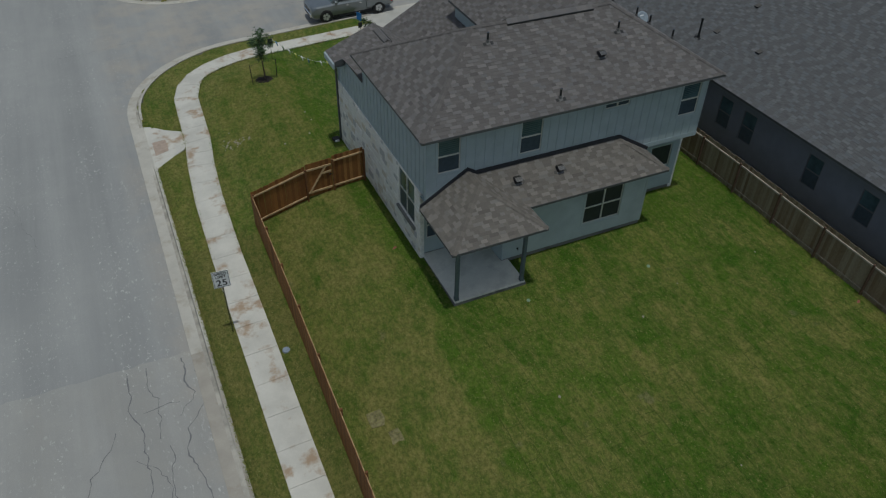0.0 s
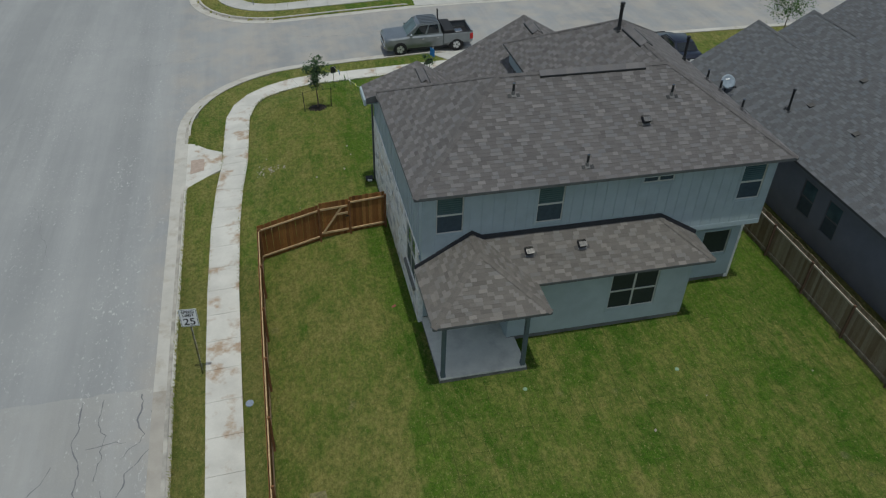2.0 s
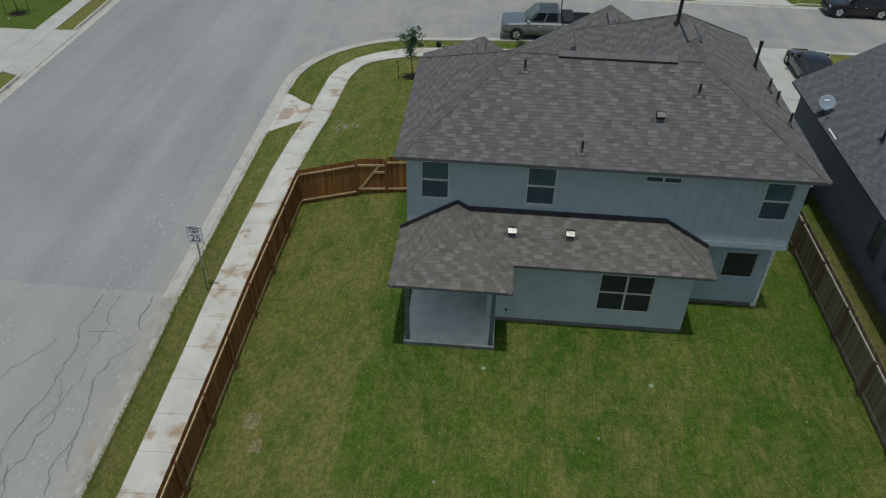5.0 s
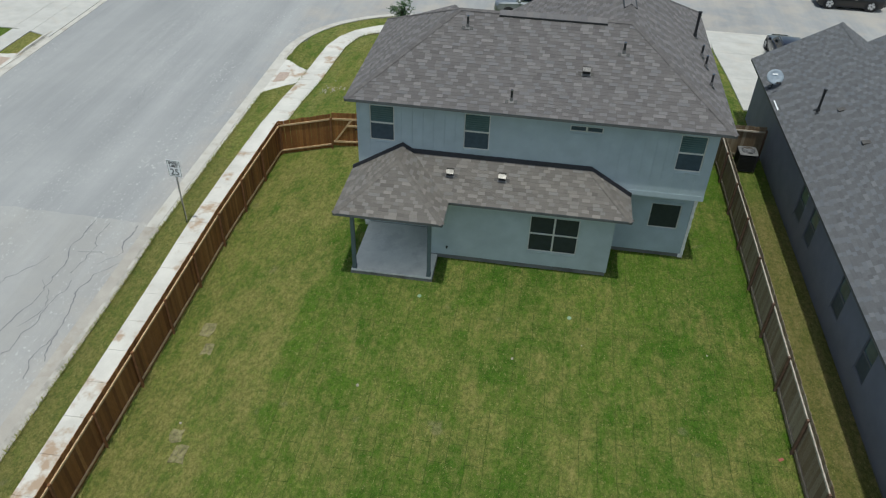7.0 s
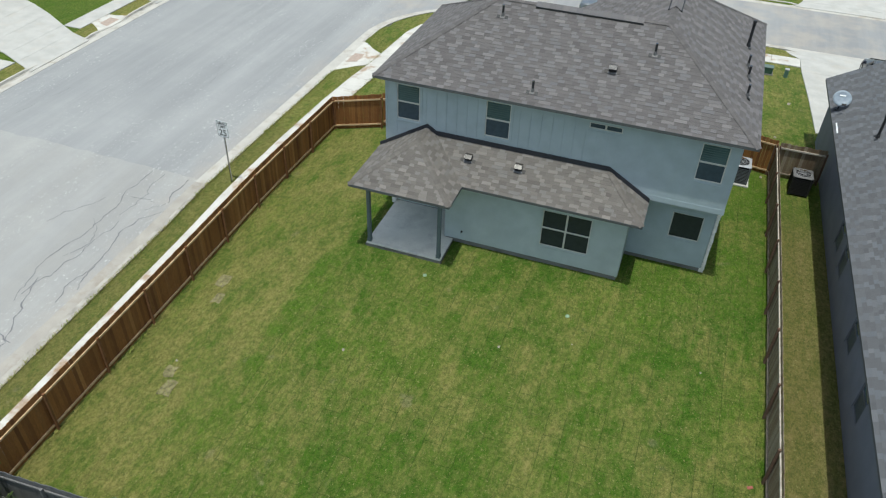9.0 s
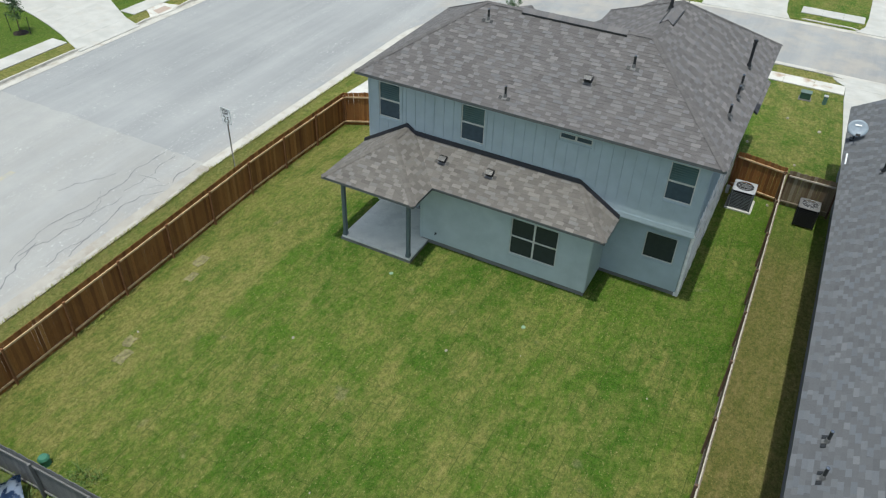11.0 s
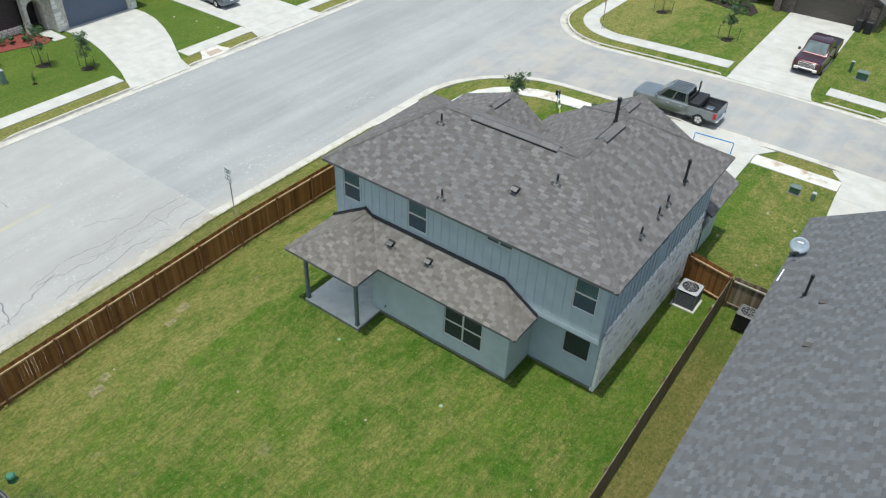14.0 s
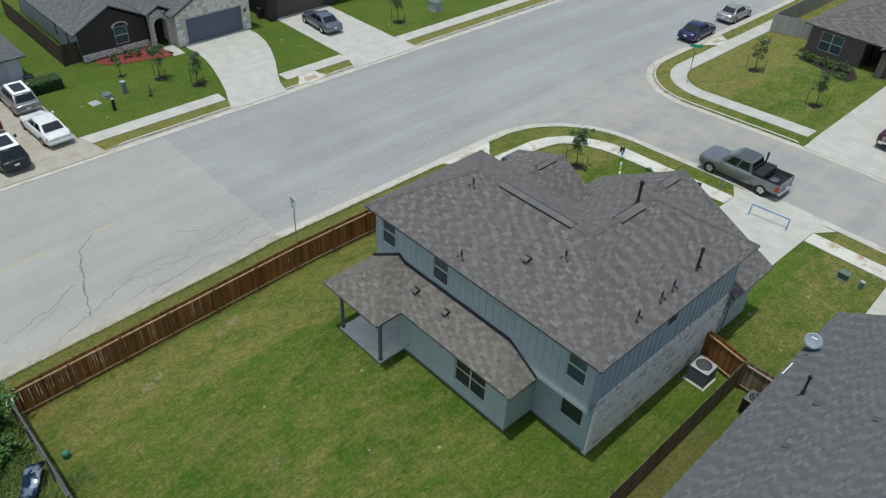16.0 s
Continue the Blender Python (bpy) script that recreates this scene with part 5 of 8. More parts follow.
def box_vent(x, y, z, parent_label="low taupe box vent on the shingles, sides coloured dark for shade"):
    """A hooded exhaust vent on a south slope."""
    turn = Matrix.Translation((x, y, z)) @ Matrix.Rotation(math.atan(PITCH), 4, "X")
    v = thing("box_vent", parent_label, "roof vent", turn, group="box vents")
    part("flange", boxm(-0.29, 0.29, -0.16, -0.02, 0.018, 0.026), M_deck, v)
    part("apron", boxm(-0.17, 0.17, -0.19, -0.1, 0.027, 0.034), M_boot, v, "grey metal apron")
    # near-black hood sides carry the shade beneath the cover in their colour
    hood = bmesh.new()
    prism(hood, [(-0.13, -0.1, 0.037), (-0.13, 0.16, 0.02), (-0.13, 0.16, 0.1), (-0.13, 0.05, 0.2), (-0.13, -0.12, 0.22)], (0, 0, 0), (0.26, 0, 0))
    part("hood", hood, M_flash, v, "hood sides with shade put into their dark colour")
    part("cover", prism(bmesh.new(), [(-0.145, 0.165, 0.104), (-0.145, 0.052, 0.206), (-0.145, -0.135, 0.226), (-0.145, -0.135, 0.236), (-0.145, 0.056, 0.216), (-0.145, 0.172, 0.112)], (0, 0, 0), (0.29, 0, 0)), M_hood, v, "taupe metal cover")
    part("opening", prism(bmesh.new(), [(-0.115, -0.106, 0.045), (-0.115, -0.122, 0.2), (-0.115, -0.126, 0.2), (-0.115, -0.112, 0.045)], (0, 0, 0), (0.23, 0, 0)), M_black, v)


for x, y in ((3.72, -0.62), (5.7, -0.6)):
    box_vent(x, y, ZL + PITCH * (y - b1))
box_vent(8.32, 1.33, up_z(8.32, 1.33))


def ridge_vent(p, q, label="low shingled ridge vent with dark edges", w=0.19):
    """A raised vent strip along a ridge, with dark slots at its edges."""
    p, q = Vector(p), Vector(q)
    way = (q - p).normalized()
    side = Vector((way.y, -way.x, 0))
    rv = thing("ridge_vent", label, "ridge vent")
    for s in (1, -1):
        o = [p + Vector((0, 0, 0.07)), q + Vector((0, 0, 0.07)), q + side * s * w - Vector((0, 0, PITCH * w - 0.055)), p + side * s * w - Vector((0, 0, PITCH * w - 0.055))]
        n = max(2, round((q - p).length / 0.26))
        for i in range(n):
            c = [o[0].lerp(o[1], i / n), o[0].lerp(o[1], (i + 0.985) / n), o[3].lerp(o[2], (i + 0.985) / n), o[3].lerp(o[2], i / n)]
            part("cover", prism(bmesh.new(), [tuple(v) for v in c], (0, 0, 0), (0, 0, -0.012 - 0.004 * (i % 2))), SH[1], rv)
        a, b = o[3], o[2]
        part("slot", prism(bmesh.new(), [tuple(a), tuple(b), tuple(b + side * s * 0.045), tuple(a + side * s * 0.045)], (0, 0, 0), (0, 0, -0.07)), M_black, rv)


ridge_vent((4.9, 3.325, RZ), (8.95, 3.325, RZ))
ridge_vent((9.875, 5.05, RZ), (9.875, 6.75, RZ), w=0.22)
ridge_vent((8.0, 11.9, 6.55), (8.0, 13.2, 6.55), w=0.22)
ridge_vent((2.1, 9.25, 5.77), (2.1, 10.7, 5.77), w=0.17)

# neighbour's roof
for x, y, h, r, c in ((18.75, 6.8, 1.0, 0.055, True), (18.3, -7.5, 0.42, 0.045, False), (18.32, -8.72, 0.42, 0.045, False), (24.4, 7.2, 0.5, 0.05, False)):
    pipe_vent(x, y, nz(x - 0.014 * (13.8 - y) + 0.06), h, r, c, sx=-1.0, sy=0.0)
for x, y in ((19.47, 6.28), (21.5, 5.95), (19.66, 3.4)):
    slope = math.degrees(math.atan(NP))
    v = thing("slant_vent", "dark low-profile roof vent", "roof vent", Matrix.Translation((x, y, nz(x - 0.014 * (13.8 - y) + 0.06))) @ Euler((0, -math.radians(slope), 0)).to_matrix().to_4x4(), group="slant vents")
    part("hood", prism(bmesh.new(), [(-0.13, -0.13, 0.012), (0.16, -0.13, 0.012), (-0.13, -0.13, 0.09)], (0, 0, 0), (0, 0.26, 0)), M_deck, v)
    part("opening", boxm(-0.135, -0.131, -0.11, 0.11, 0.02, 0.08), M_black, v)


def dish(x, y, z):
    d = thing("satellite_dish", "grey satellite dish on a mast at the roof edge", "satellite dish", pose(x, y, z))
    bm = bmesh.new()
    rings = []
    for i in range(5):
        r = 0.4 * i / 4
        rings.append([bm.verts.new((r * math.cos(a) * 1.0, r * math.sin(a) * 0.9, 0.35 * r * r)) for a in np.linspace(0, 2 * math.pi, 25)[:-1]] if i else [bm.verts.new((0, 0, 0))])
    for i in range(1, 5):
        for k in range(24):
            if i == 1:
                bm.faces.new((rings[0][0], rings[1][k], rings[1][(k + 1) % 24]))
            else:
                bm.faces.new((rings[i - 1][k], rings[i][k], rings[i][(k + 1) % 24], rings[i - 1][(k + 1) % 24]))
    back = bmesh.ops.duplicate(bm, geom=bm.verts[:] + bm.edges[:] + bm.faces[:])["geom"]
    for v in back:
        if isinstance(v, bmesh.types.BMVert):
            v.co.z -= 0.03
    rim = [v for v in back if isinstance(v, bmesh.types.BMVert) and math.hypot(v.co.x, v.co.y / 0.9) > 0.39]
    rim.sort(key=lambda v: math.atan2(v.co.y / 0.9, v.co.x))
    front = sorted(rings[4], key=lambda v: math.atan2(v.co.y / 0.9, v.co.x))
    for k in range(24):
        bm.faces.new((front[k], front[(k + 1) % 24], rim[(k + 1) % 24], rim[k]))
    r = part("reflector", bm, simple("dish_paint", (0.27, 0.32, 0.37), 0.5), d, smooth=True)
    r.matrix_basis = Matrix.Translation((0, 0.0, 0.55)) @ Euler((radians(52), 0, radians(6))).to_matrix().to_4x4()
    part("brand_panel", boxm(-0.13, 0.13, 0.1, 0.16, 0.03, 0.034), M_white, r, "pale worn lettering panel")
    part("feed_arm", tubem((0, -0.3, 0.05), (0, -0.36, 0.42), 0.018), M_black, r)
    part("receiver", boxm(-0.09, 0.09, -0.42, -0.32, 0.4, 0.46, 0.01), M_plastic, r)
    part("mast", tubem((0, 0.05, 0), (0, 0.05, 0.52), 0.028), M_black, d)
    part("foot", boxm(-0.14, 0.14, -0.08, 0.16, -0.02, 0.03), M_black, d)


dish(17.62, 10.2, nz(17.63))
sg = single("spare_trim_strip", boxm(-0.03, 0.03, -0.47, 0.47, 0, 0.02), M_white, "loose white strip lying on the roof edge", "trim strip", pose(17.52, 8.45, nz(17.51) + 0.025, 0, -30, 0))


# ---- air conditioners ----
def ac_unit(x, y, z, w, h, body, pad=True, turn=0, top_mat=M_vent, label="grey louvred air conditioning condenser on a concrete pad"):
    a = thing("air_conditioner", label, "air conditioner", pose(x, y, z, 0, 0, turn), group="condensers")
    if pad:
        part("pad", boxm(-w / 2 - 0.12, w / 2 + 0.12, -w / 2 - 0.12, w / 2 + 0.12, -0.1, 0.07, 0.01), M_walk2, a)
    part("core", boxm(-w / 2 + 0.05, w / 2 - 0.05, -w / 2 + 0.05, w / 2 - 0.05, 0.07, h - 0.05), M_plastic, a)
    nl = 11
    for i in range(nl):
        z0 = 0.1 + i * (h - 0.18) / nl
        b = bmesh.new()
        for s in ((-1, 0), (1, 0), (0, -1), (0, 1)):
            if s[0]:
                box(b, s[0] * w / 2 - 0.012, s[0] * w / 2 + 0.012, -w / 2, w / 2, z0, z0 + 0.03)
            else:
                box(b, -w / 2, w / 2, s[1] * w / 2 - 0.012, s[1] * w / 2 + 0.012, z0, z0 + 0.03)
        part("louvre", b, body, a)
    for sx in (-1, 1):
        for sy in (-1, 1):
            part("corner_post", boxm(sx * w / 2 - 0.03, sx * w / 2 + 0.03, sy * w / 2 - 0.03, sy * w / 2 + 0.03, 0.07, h), body, a)
    top = bmesh.new()
    n, ro = 28, w * 0.425
    inner = [top.verts.new((ro * math.cos(2 * math.pi * i / n), ro * math.sin(2 * math.pi * i / n), h + 0.03)) for i in range(n)]
    outer = []
    for i in range(n):
        c, s = math.cos(2 * math.pi * i / n), math.sin(2 * math.pi * i / n)
        k = (w / 2 + 0.03) / max(abs(c), abs(s))
        outer.append(top.verts.new((c * k, s * k, h)))
    for i in range(n):
        top.faces.new((inner[i], outer[i], outer[(i + 1) % n], inner[(i + 1) % n]))
    part("top_panel", top, top_mat, a)
    part("fan_well", tubem((0, 0, h - 0.2), (0, 0, h - 0.19), ro, ro, 24), M_vent, a)
    for i in range(4):
        ob = part("fan_blade", prism(bmesh.new(), [(0.04, -0.05, h - 0.12), (ro - 0.03, -0.11, h - 0.1), (ro - 0.03, 0.08, h - 0.15), (0.04, 0.05, h - 0.15)], (0, 0, 0), (0, 0, 0.008)), M_galv, a)
        ob.matrix_basis = pose(0, 0, 0, 0, 0, 90 * i + 20)
    part("fan_hub", tubem((0, 0, h - 0.18), (0, 0, h - 0.05), 0.08, 0.07, 14), M_galv, a)
    for i in range(3):
        r = ro * (i + 1) / 3
        b = bmesh.new()
        loops = [[b.verts.new(((r + o) * math.cos(2 * math.pi * k / 24), (r + o) * math.sin(2 * math.pi * k / 24), h + 0.03 + u)) for o, u in ((-0.006, 0), (0, 0.006), (0.006, 0), (0, -0.006))] for k in range(24)]
        for k in range(24):
            for j in range(4):
                b.faces.new((loops[k][j], loops[(k + 1) % 24][j], loops[(k + 1) % 24][(j + 1) % 4], loops[k][(j + 1) % 4]))
        part("guard_ring", b, M_vent, a)
    for i in range(8):
        q = (ro * math.cos(math.pi * i / 4), ro * math.sin(math.pi * i / 4), h + 0.03)
        part("guard_spoke", tubem((0.05 * q[0], 0.05 * q[1], h + 0.03), q, 0.006, seg=4), M_vent, a)
    part("disconnect_box", boxm(-w / 2 - 0.3, -w / 2 - 0.16, 0.1, 0.3, 0.35, 0.7, 0.01), M_vent, a) if pad else None
    return a


ac_unit(14.18, 8.33, 0.0, 0.92, 0.98, simple("grey_louvre", (0.13, 0.14, 0.155), 0.5))
ac_unit(16.9, 8.3, 0.0, 0.8, 1.0, M_plastic, pad=False, top_mat=M_boot, label="black air conditioning condenser beside the neighbouring wall")


# ---- vehicles ----
def loft(sections):
    bm = bmesh.new()
    prev = None
    for ring in sections:
        vs = [bm.verts.new(p) for p in ring]
        if prev:
            n = len(vs)
            for i in range(n):
                bm.faces.new((prev[i], prev[(i + 1) % n], vs[(i + 1) % n], vs[i]))
        else:
            bm.faces.new(vs)
        prev = vs
    bm.faces.new(prev)
    return bm


def hull(stations, W):
    """Body cross-sections: (x, half width share, underside, shoulder)."""
    out = []
    for x, k, lo, hi in stations:
        w = W / 2 * k
        mid = lo + (hi - lo) * 0.45
        out.append([(x, -w * 0.9, lo), (x, -w * 0.985, lo + 0.12), (x, -w, mid), (x, -w * 0.985, hi - 0.1), (x, -w * 0.9, hi), (x, -w * 0.45, hi + 0.025), (x, w * 0.45, hi + 0.025), (x, w * 0.9, hi), (x, w * 0.985, hi - 0.1), (x, w, mid), (x, w * 0.985, lo + 0.12), (x, w * 0.9, lo)])
    return out


def quad_in(a, b, c, d, u0, u1, v0, v1):
    """A smaller four-sided piece within a four-sided face."""
    f = lambda u, v: a.lerp(b, u).lerp(d.lerp(c, u), v)
    return [f(u0, v0), f(u1, v0), f(u1, v1), f(u0, v1)]


def pane(parent, name, q, out, material):
    o = Vector(out).normalized()
    part(name, prism(bmesh.new(), [tuple(p + o * 0.002) for p in q], (0, 0, 0), tuple(o * 0.008)), material, parent)


def wheel(parent, x, y, r, w, s):
    b = bmesh.new()
    prof = [(r * 0.62, -w / 2), (r * 0.93, -w / 2), (r, -w * 0.32), (r, w * 0.32), (r * 0.93, w / 2), (r * 0.62, w / 2)]
    n = 22
    rings = [[b.verts.new((rr * math.cos(2 * math.pi * i / n), yy, rr * math.sin(2 * math.pi * i / n))) for rr, yy in prof] for i in range(n)]
    for i in range(n):
        for k in range(len(prof)):
            b.faces.new((rings[i][k], rings[i][(k + 1) % 6], rings[(i + 1) % n][(k + 1) % 6], rings[(i + 1) % n][k]))
    wh = part("wheel", b, M_tyre, parent, "black tyre")
    wh.matrix_basis = pose(x, y, r)
    rim = bmesh.new()
    tube(rim, (0, s * w * 0.2, 0), (0, s * w * 0.34, 0), r * 0.74, r * 0.74, 20)
    for i in range(5):
        a = 2 * math.pi * i / 5
        c, d = Vector((math.cos(a), 0, math.sin(a))), Vector((-math.sin(a), 0, math.cos(a)))
        pts = [d * 0.08 * r * 2 + c * r * 0.12, -d * 0.08 * r * 2 + c * r * 0.12, -d * 0.13 * r * 2 + c * r * 0.72, d * 0.13 * r * 2 + c * r * 0.72]
        prism(rim, [tuple(p + Vector((0, s * w * 0.34, 0))) for p in pts], (0, 0, 0), (0, s * w * 0.1, 0))
    part("rim", rim, M_rim, wh, "silver alloy rim")


def eased(st, n=4):
    """More stations along a smooth line through the given ones; sudden steps stay sudden."""
    out = []
    for i in range(len(st) - 1):
        a, b, c, d = st[max(0, i - 1)], st[i], st[i + 1], st[min(len(st) - 1, i + 2)]
        if c[0] - b[0] < 0.1:
            out.append(b)
            continue
        for k in range(n):
            t = k / n
            v = [b[0] + (c[0] - b[0]) * t]
            for j in (1, 2, 3):
                m0 = (c[j] - a[j]) / max(0.1, c[0] - a[0]) * (c[0] - b[0]) if b[0] - a[0] > 0.1 else 0
                m1 = (d[j] - b[j]) / max(0.1, d[0] - b[0]) * (c[0] - b[0]) if d[0] - c[0] > 0.1 else 0
                t2, t3 = t * t, t * t * t
                v.append((2 * t3 - 3 * t2 + 1) * b[j] + (t3 - 2 * t2 + t) * m0 + (3 * t2 - 2 * t3) * c[j] + (t3 - t2) * m1)
            out.append(tuple(v))
    return out + [st[-1]]


def soften(ob, angle=38):
    ob.data.polygons.foreach_set("use_smooth", [True] * len(ob.data.polygons))
    ob.data.set_sharp_from_angle(angle=radians(angle))
    return ob


def car(name, label, at, paint, L, W, H, kind="sedan", r=0.33, roofmat=None, group="parked cars"):
    """A vehicle that faces -x, its front at x = 0, its axis on y = 0."""
    c = thing(name, label, "pickup truck" if kind == "pickup" else "car", at, group=group)
    belt = {"sedan": 0.92, "suv": 1.02, "pickup": 1.18}[kind]
    hood = {"sedan": 0.84, "suv": 0.98, "pickup": 1.14}[kind]
    lo = 0.3 if kind == "pickup" else 0.22
    tail = {"sedan": 0.95, "suv": 1.0, "pickup": 0.78}[kind]
    if kind == "pickup":
        st = [(0, 0.90, lo + 0.2, hood - 0.13), (0.02 * L, 0.97, lo + 0.05, hood - 0.04), (0.10 * L, 1, lo, hood), (0.24 * L, 1, lo, hood + 0.03), (0.28 * L, 1, lo, belt), (0.64 * L, 1, lo, belt), (0.648 * L, 1, lo + 0.1, belt), (0.65 * L, 1, lo + 0.1, tail), (0.97 * L, 1, lo + 0.15, tail), (L * 0.985, 0.97, lo + 0.2, tail)]
    elif kind == "suv":
        st = [(0, 0.78, lo + 0.18, hood - 0.3), (0.03 * L, 0.92, lo, hood - 0.14), (0.12 * L, 0.98, lo, hood - 0.03), (0.27 * L, 1, lo, hood + 0.03), (0.33 * L, 1, lo, belt), (0.85 * L, 1, lo, belt + 0.02), (0.96 * L, 0.96, lo + 0.05, belt), (L, 0.86, lo + 0.2, belt - 0.12)]
    else:
        st = [(0, 0.74, lo + 0.16, hood - 0.3), (0.03 * L, 0.9, lo, hood - 0.16), (0.14 * L, 0.98, lo, hood - 0.05), (0.3 * L, 1, lo, hood + 0.03), (0.36 * L, 1, lo, belt), (0.78 * L, 1, lo, belt + 0.02), (0.95 * L, 0.94, lo + 0.06, tail), (L, 0.84, lo + 0.2, tail - 0.15)]
    body = soften(part("body", loft(hull(eased(st), W)), paint, c))
    # cabin
    x0, x1, x2, x3 = {"sedan": (0.28, 0.44, 0.73, 0.88), "suv": (0.27, 0.40, 0.90, 0.975), "pickup": (0.235, 0.365, 0.615, 0.642)}[kind]
    wb, wt = W / 2 * 0.93, W / 2 * (0.72 if kind != "pickup" else 0.78)
    B = [Vector((x0 * L, -wb * 0.93, belt - 0.02)), Vector((x3 * L, -wb * 0.95, belt - 0.02)), Vector((x3 * L, wb * 0.95, belt - 0.02)), Vector((x0 * L, wb * 0.93, belt - 0.02))]
    T = [Vector((x1 * L, -wt, H - 0.05)), Vector((x2 * L, -wt, H - 0.05)), Vector((x2 * L, wt, H - 0.05)), Vector((x1 * L, wt, H - 0.05))]
    mid = Vector(((x1 + x2) / 2 * L, 0, H))
    bm = bmesh.new()
    bv, tv = [bm.verts.new(p) for p in B], [bm.verts.new(p) for p in T]
    iv = [bm.verts.new(p.lerp(mid, 0.25) + Vector((0, 0, 0.03))) for p in T]
    for i in range(4):
        j = (i + 1) % 4
        bm.faces.new((bv[i], bv[j], tv[j], tv[i]))
        bm.faces.new((tv[i], tv[j], iv[j], iv[i]))
    bm.faces.new(iv)
    bmesh.ops.bevel(bm, geom=[e for e in bm.edges if min(v.co.z for v in e.verts) > belt + 0.1 or abs(e.verts[0].co.z - e.verts[1].co.z) > 0.2], offset=0.05, segments=2, affect="EDGES")
    soften(part("cabin", bm, paint, c), 50)
    if roofmat:
        part("roof_panel", prism(bmesh.new(), [tuple(p.lerp(mid, 0.06) + Vector((0, 0, 0.012))) for p in T], (0, 0, 0), (0, 0, 0.035)), roofmat, c, "contrasting white roof")
        part("sunroof", prism(bmesh.new(), [tuple(p.lerp(mid, 0.38) + Vector((0, 0, 0.05))) for p in T], (0, 0, 0), (0, 0, 0.012)), M_carglass, c)
    pane(c, "windscreen", quad_in(B[3], B[0], T[0], T[3], 0.06, 0.94, 0.12, 0.95), (-1, 0, 0.9), M_windscreen)
    pane(c, "rear_window", quad_in(B[1], B[2], T[2], T[1], 0.08, 0.92, 0.2 if kind != "pickup" else 0.1, 0.92), (1, 0, 0.4 if kind == "suv" else 0.8), M_carglass)
    for s, (a, b, d, e) in ((-1, (B[0], B[1], T[1], T[0])), (1, (B[3], B[2], T[2], T[3]))):
        cuts = [(0.1, 0.46), (0.5, 0.86)] if kind != "suv" else [(0.08, 0.36), (0.39, 0.66), (0.69, 0.94)]
        if kind == "pickup":
            cuts = [(0.17, 0.51), (0.57, 0.92)]
        for u0, u1 in cuts:
            pane(c, "side_window", quad_in(a, b, d, e, u0, u1, 0.14, 0.9), (0, s, 0.35), M_carglass)
        part("mirror", boxm(x0 * L + 0.22, x0 * L + 0.4, s * (W / 2 + 0.1) - 0.09, s * (W / 2 + 0.1) + 0.09, belt + 0.02, belt + 0.2, 0.03), paint, c)
        for k in (0.36, 0.52) if kind != "pickup" else (0.41, 0.57):
            part("door_handle", boxm(k * L, k * L + 0.16, s * W / 2 - 0.01, s * W / 2 + 0.025, belt - 0.22, belt - 0.18), M_chrome, body)
        part("sill", boxm(0.25 * L, 0.7 * L, s * W / 2 * 0.97 - 0.02, s * W / 2 * 0.97 + 0.02, lo + 0.02, lo + 0.12), M_plastic, c)
        part("headlight", boxm(0.012 * L, 0.05 * L, s * W * 0.32 - 0.17, s * W * 0.32 + 0.17, hood - 0.34, hood - 0.16, 0.02), M_head, c)
        tx = L * 0.975 if kind == "pickup" else L * 0.955
        th = (0.72, 1.12) if kind == "pickup" else (belt - 0.28, belt - 0.06)
        part("tail_light", boxm(tx - 0.14, tx + 0.075, s * W * 0.495 - 0.05, s * W * 0.495 + 0.05, *th, 0.01) if kind == "pickup" else boxm(tx - 0.04, tx + 0.05, s * W * 0.42 - 0.09, s * W * 0.42 + 0.09, *th, 0.01), M_tail, c)
    for k in (0.165, 0.79 if kind != "pickup" else 0.80):
        for s in (-1, 1):
            arch = bmesh.new()
            tube(arch, (k * L, s * (W / 2 - 0.2), r), (k * L, s * (W / 2 + 0.006), r), r * 1.12, r * 1.12, 22)
            part("wheel_arch", arch, M_plastic, c)
            wheel(c, k * L, s * (W / 2 - 0.09), r, 0.22 if kind != "pickup" else 0.26, s)
    part("front_bumper", boxm(-0.05, 0.05, -W * 0.4, W * 0.4, lo + 0.12, lo + 0.34, 0.03), M_chrome if kind == "pickup" else paint, c)
    low, wide = (0.46, 0.29) if kind == "pickup" else (0.4, 0.26)
    grille = part("grille", boxm(-0.014, 0.03, -W * wide, W * wide, hood - low, hood - 0.14, 0.01), M_chrome if kind == "pickup" else M_plastic, c)
    if kind == "pickup":
        for i in range(3):
            z = hood - low + 0.035 + i * 0.09
            part("slot", boxm(-0.018, -0.0145, -W * wide + 0.04, W * wide - 0.04, z, z + 0.06), M_plastic, grille, "dark grille slot")
        part("air_intake", boxm(-0.058, -0.051, -W * 0.25, W * 0.25, lo + 0.15, lo + 0.24), M_plastic, c)
    part("rear_bumper", boxm(L * 0.97, L + 0.05, -W * 0.44, W * 0.44, lo + 0.15, lo + 0.36, 0.03), M_chrome if kind == "pickup" else paint, c)
    part("plate", boxm(L + 0.052, L + 0.06, -0.16, 0.16, lo + 0.4, lo + 0.54), M_white, c)
    if kind == "pickup":
        a, b = 0.651 * L, 0.985 * L
        for s in (-1, 1):
            part("bed_side", boxm(a, b, s * W / 2 * 0.96 - 0.07, s * W / 2 * 0.96 + 0.06, 0.6, 1.2, 0.02), paint, c)
        part("tailgate", boxm(b - 0.07, b + 0.01, -W / 2 * 0.9, W / 2 * 0.9, 0.6, 1.2, 0.02), paint, c)
        part("bed_liner", boxm(a + 0.01, b - 0.08, -W / 2 * 0.87, W / 2 * 0.87, 0.78, 0.815), M_plastic, c)
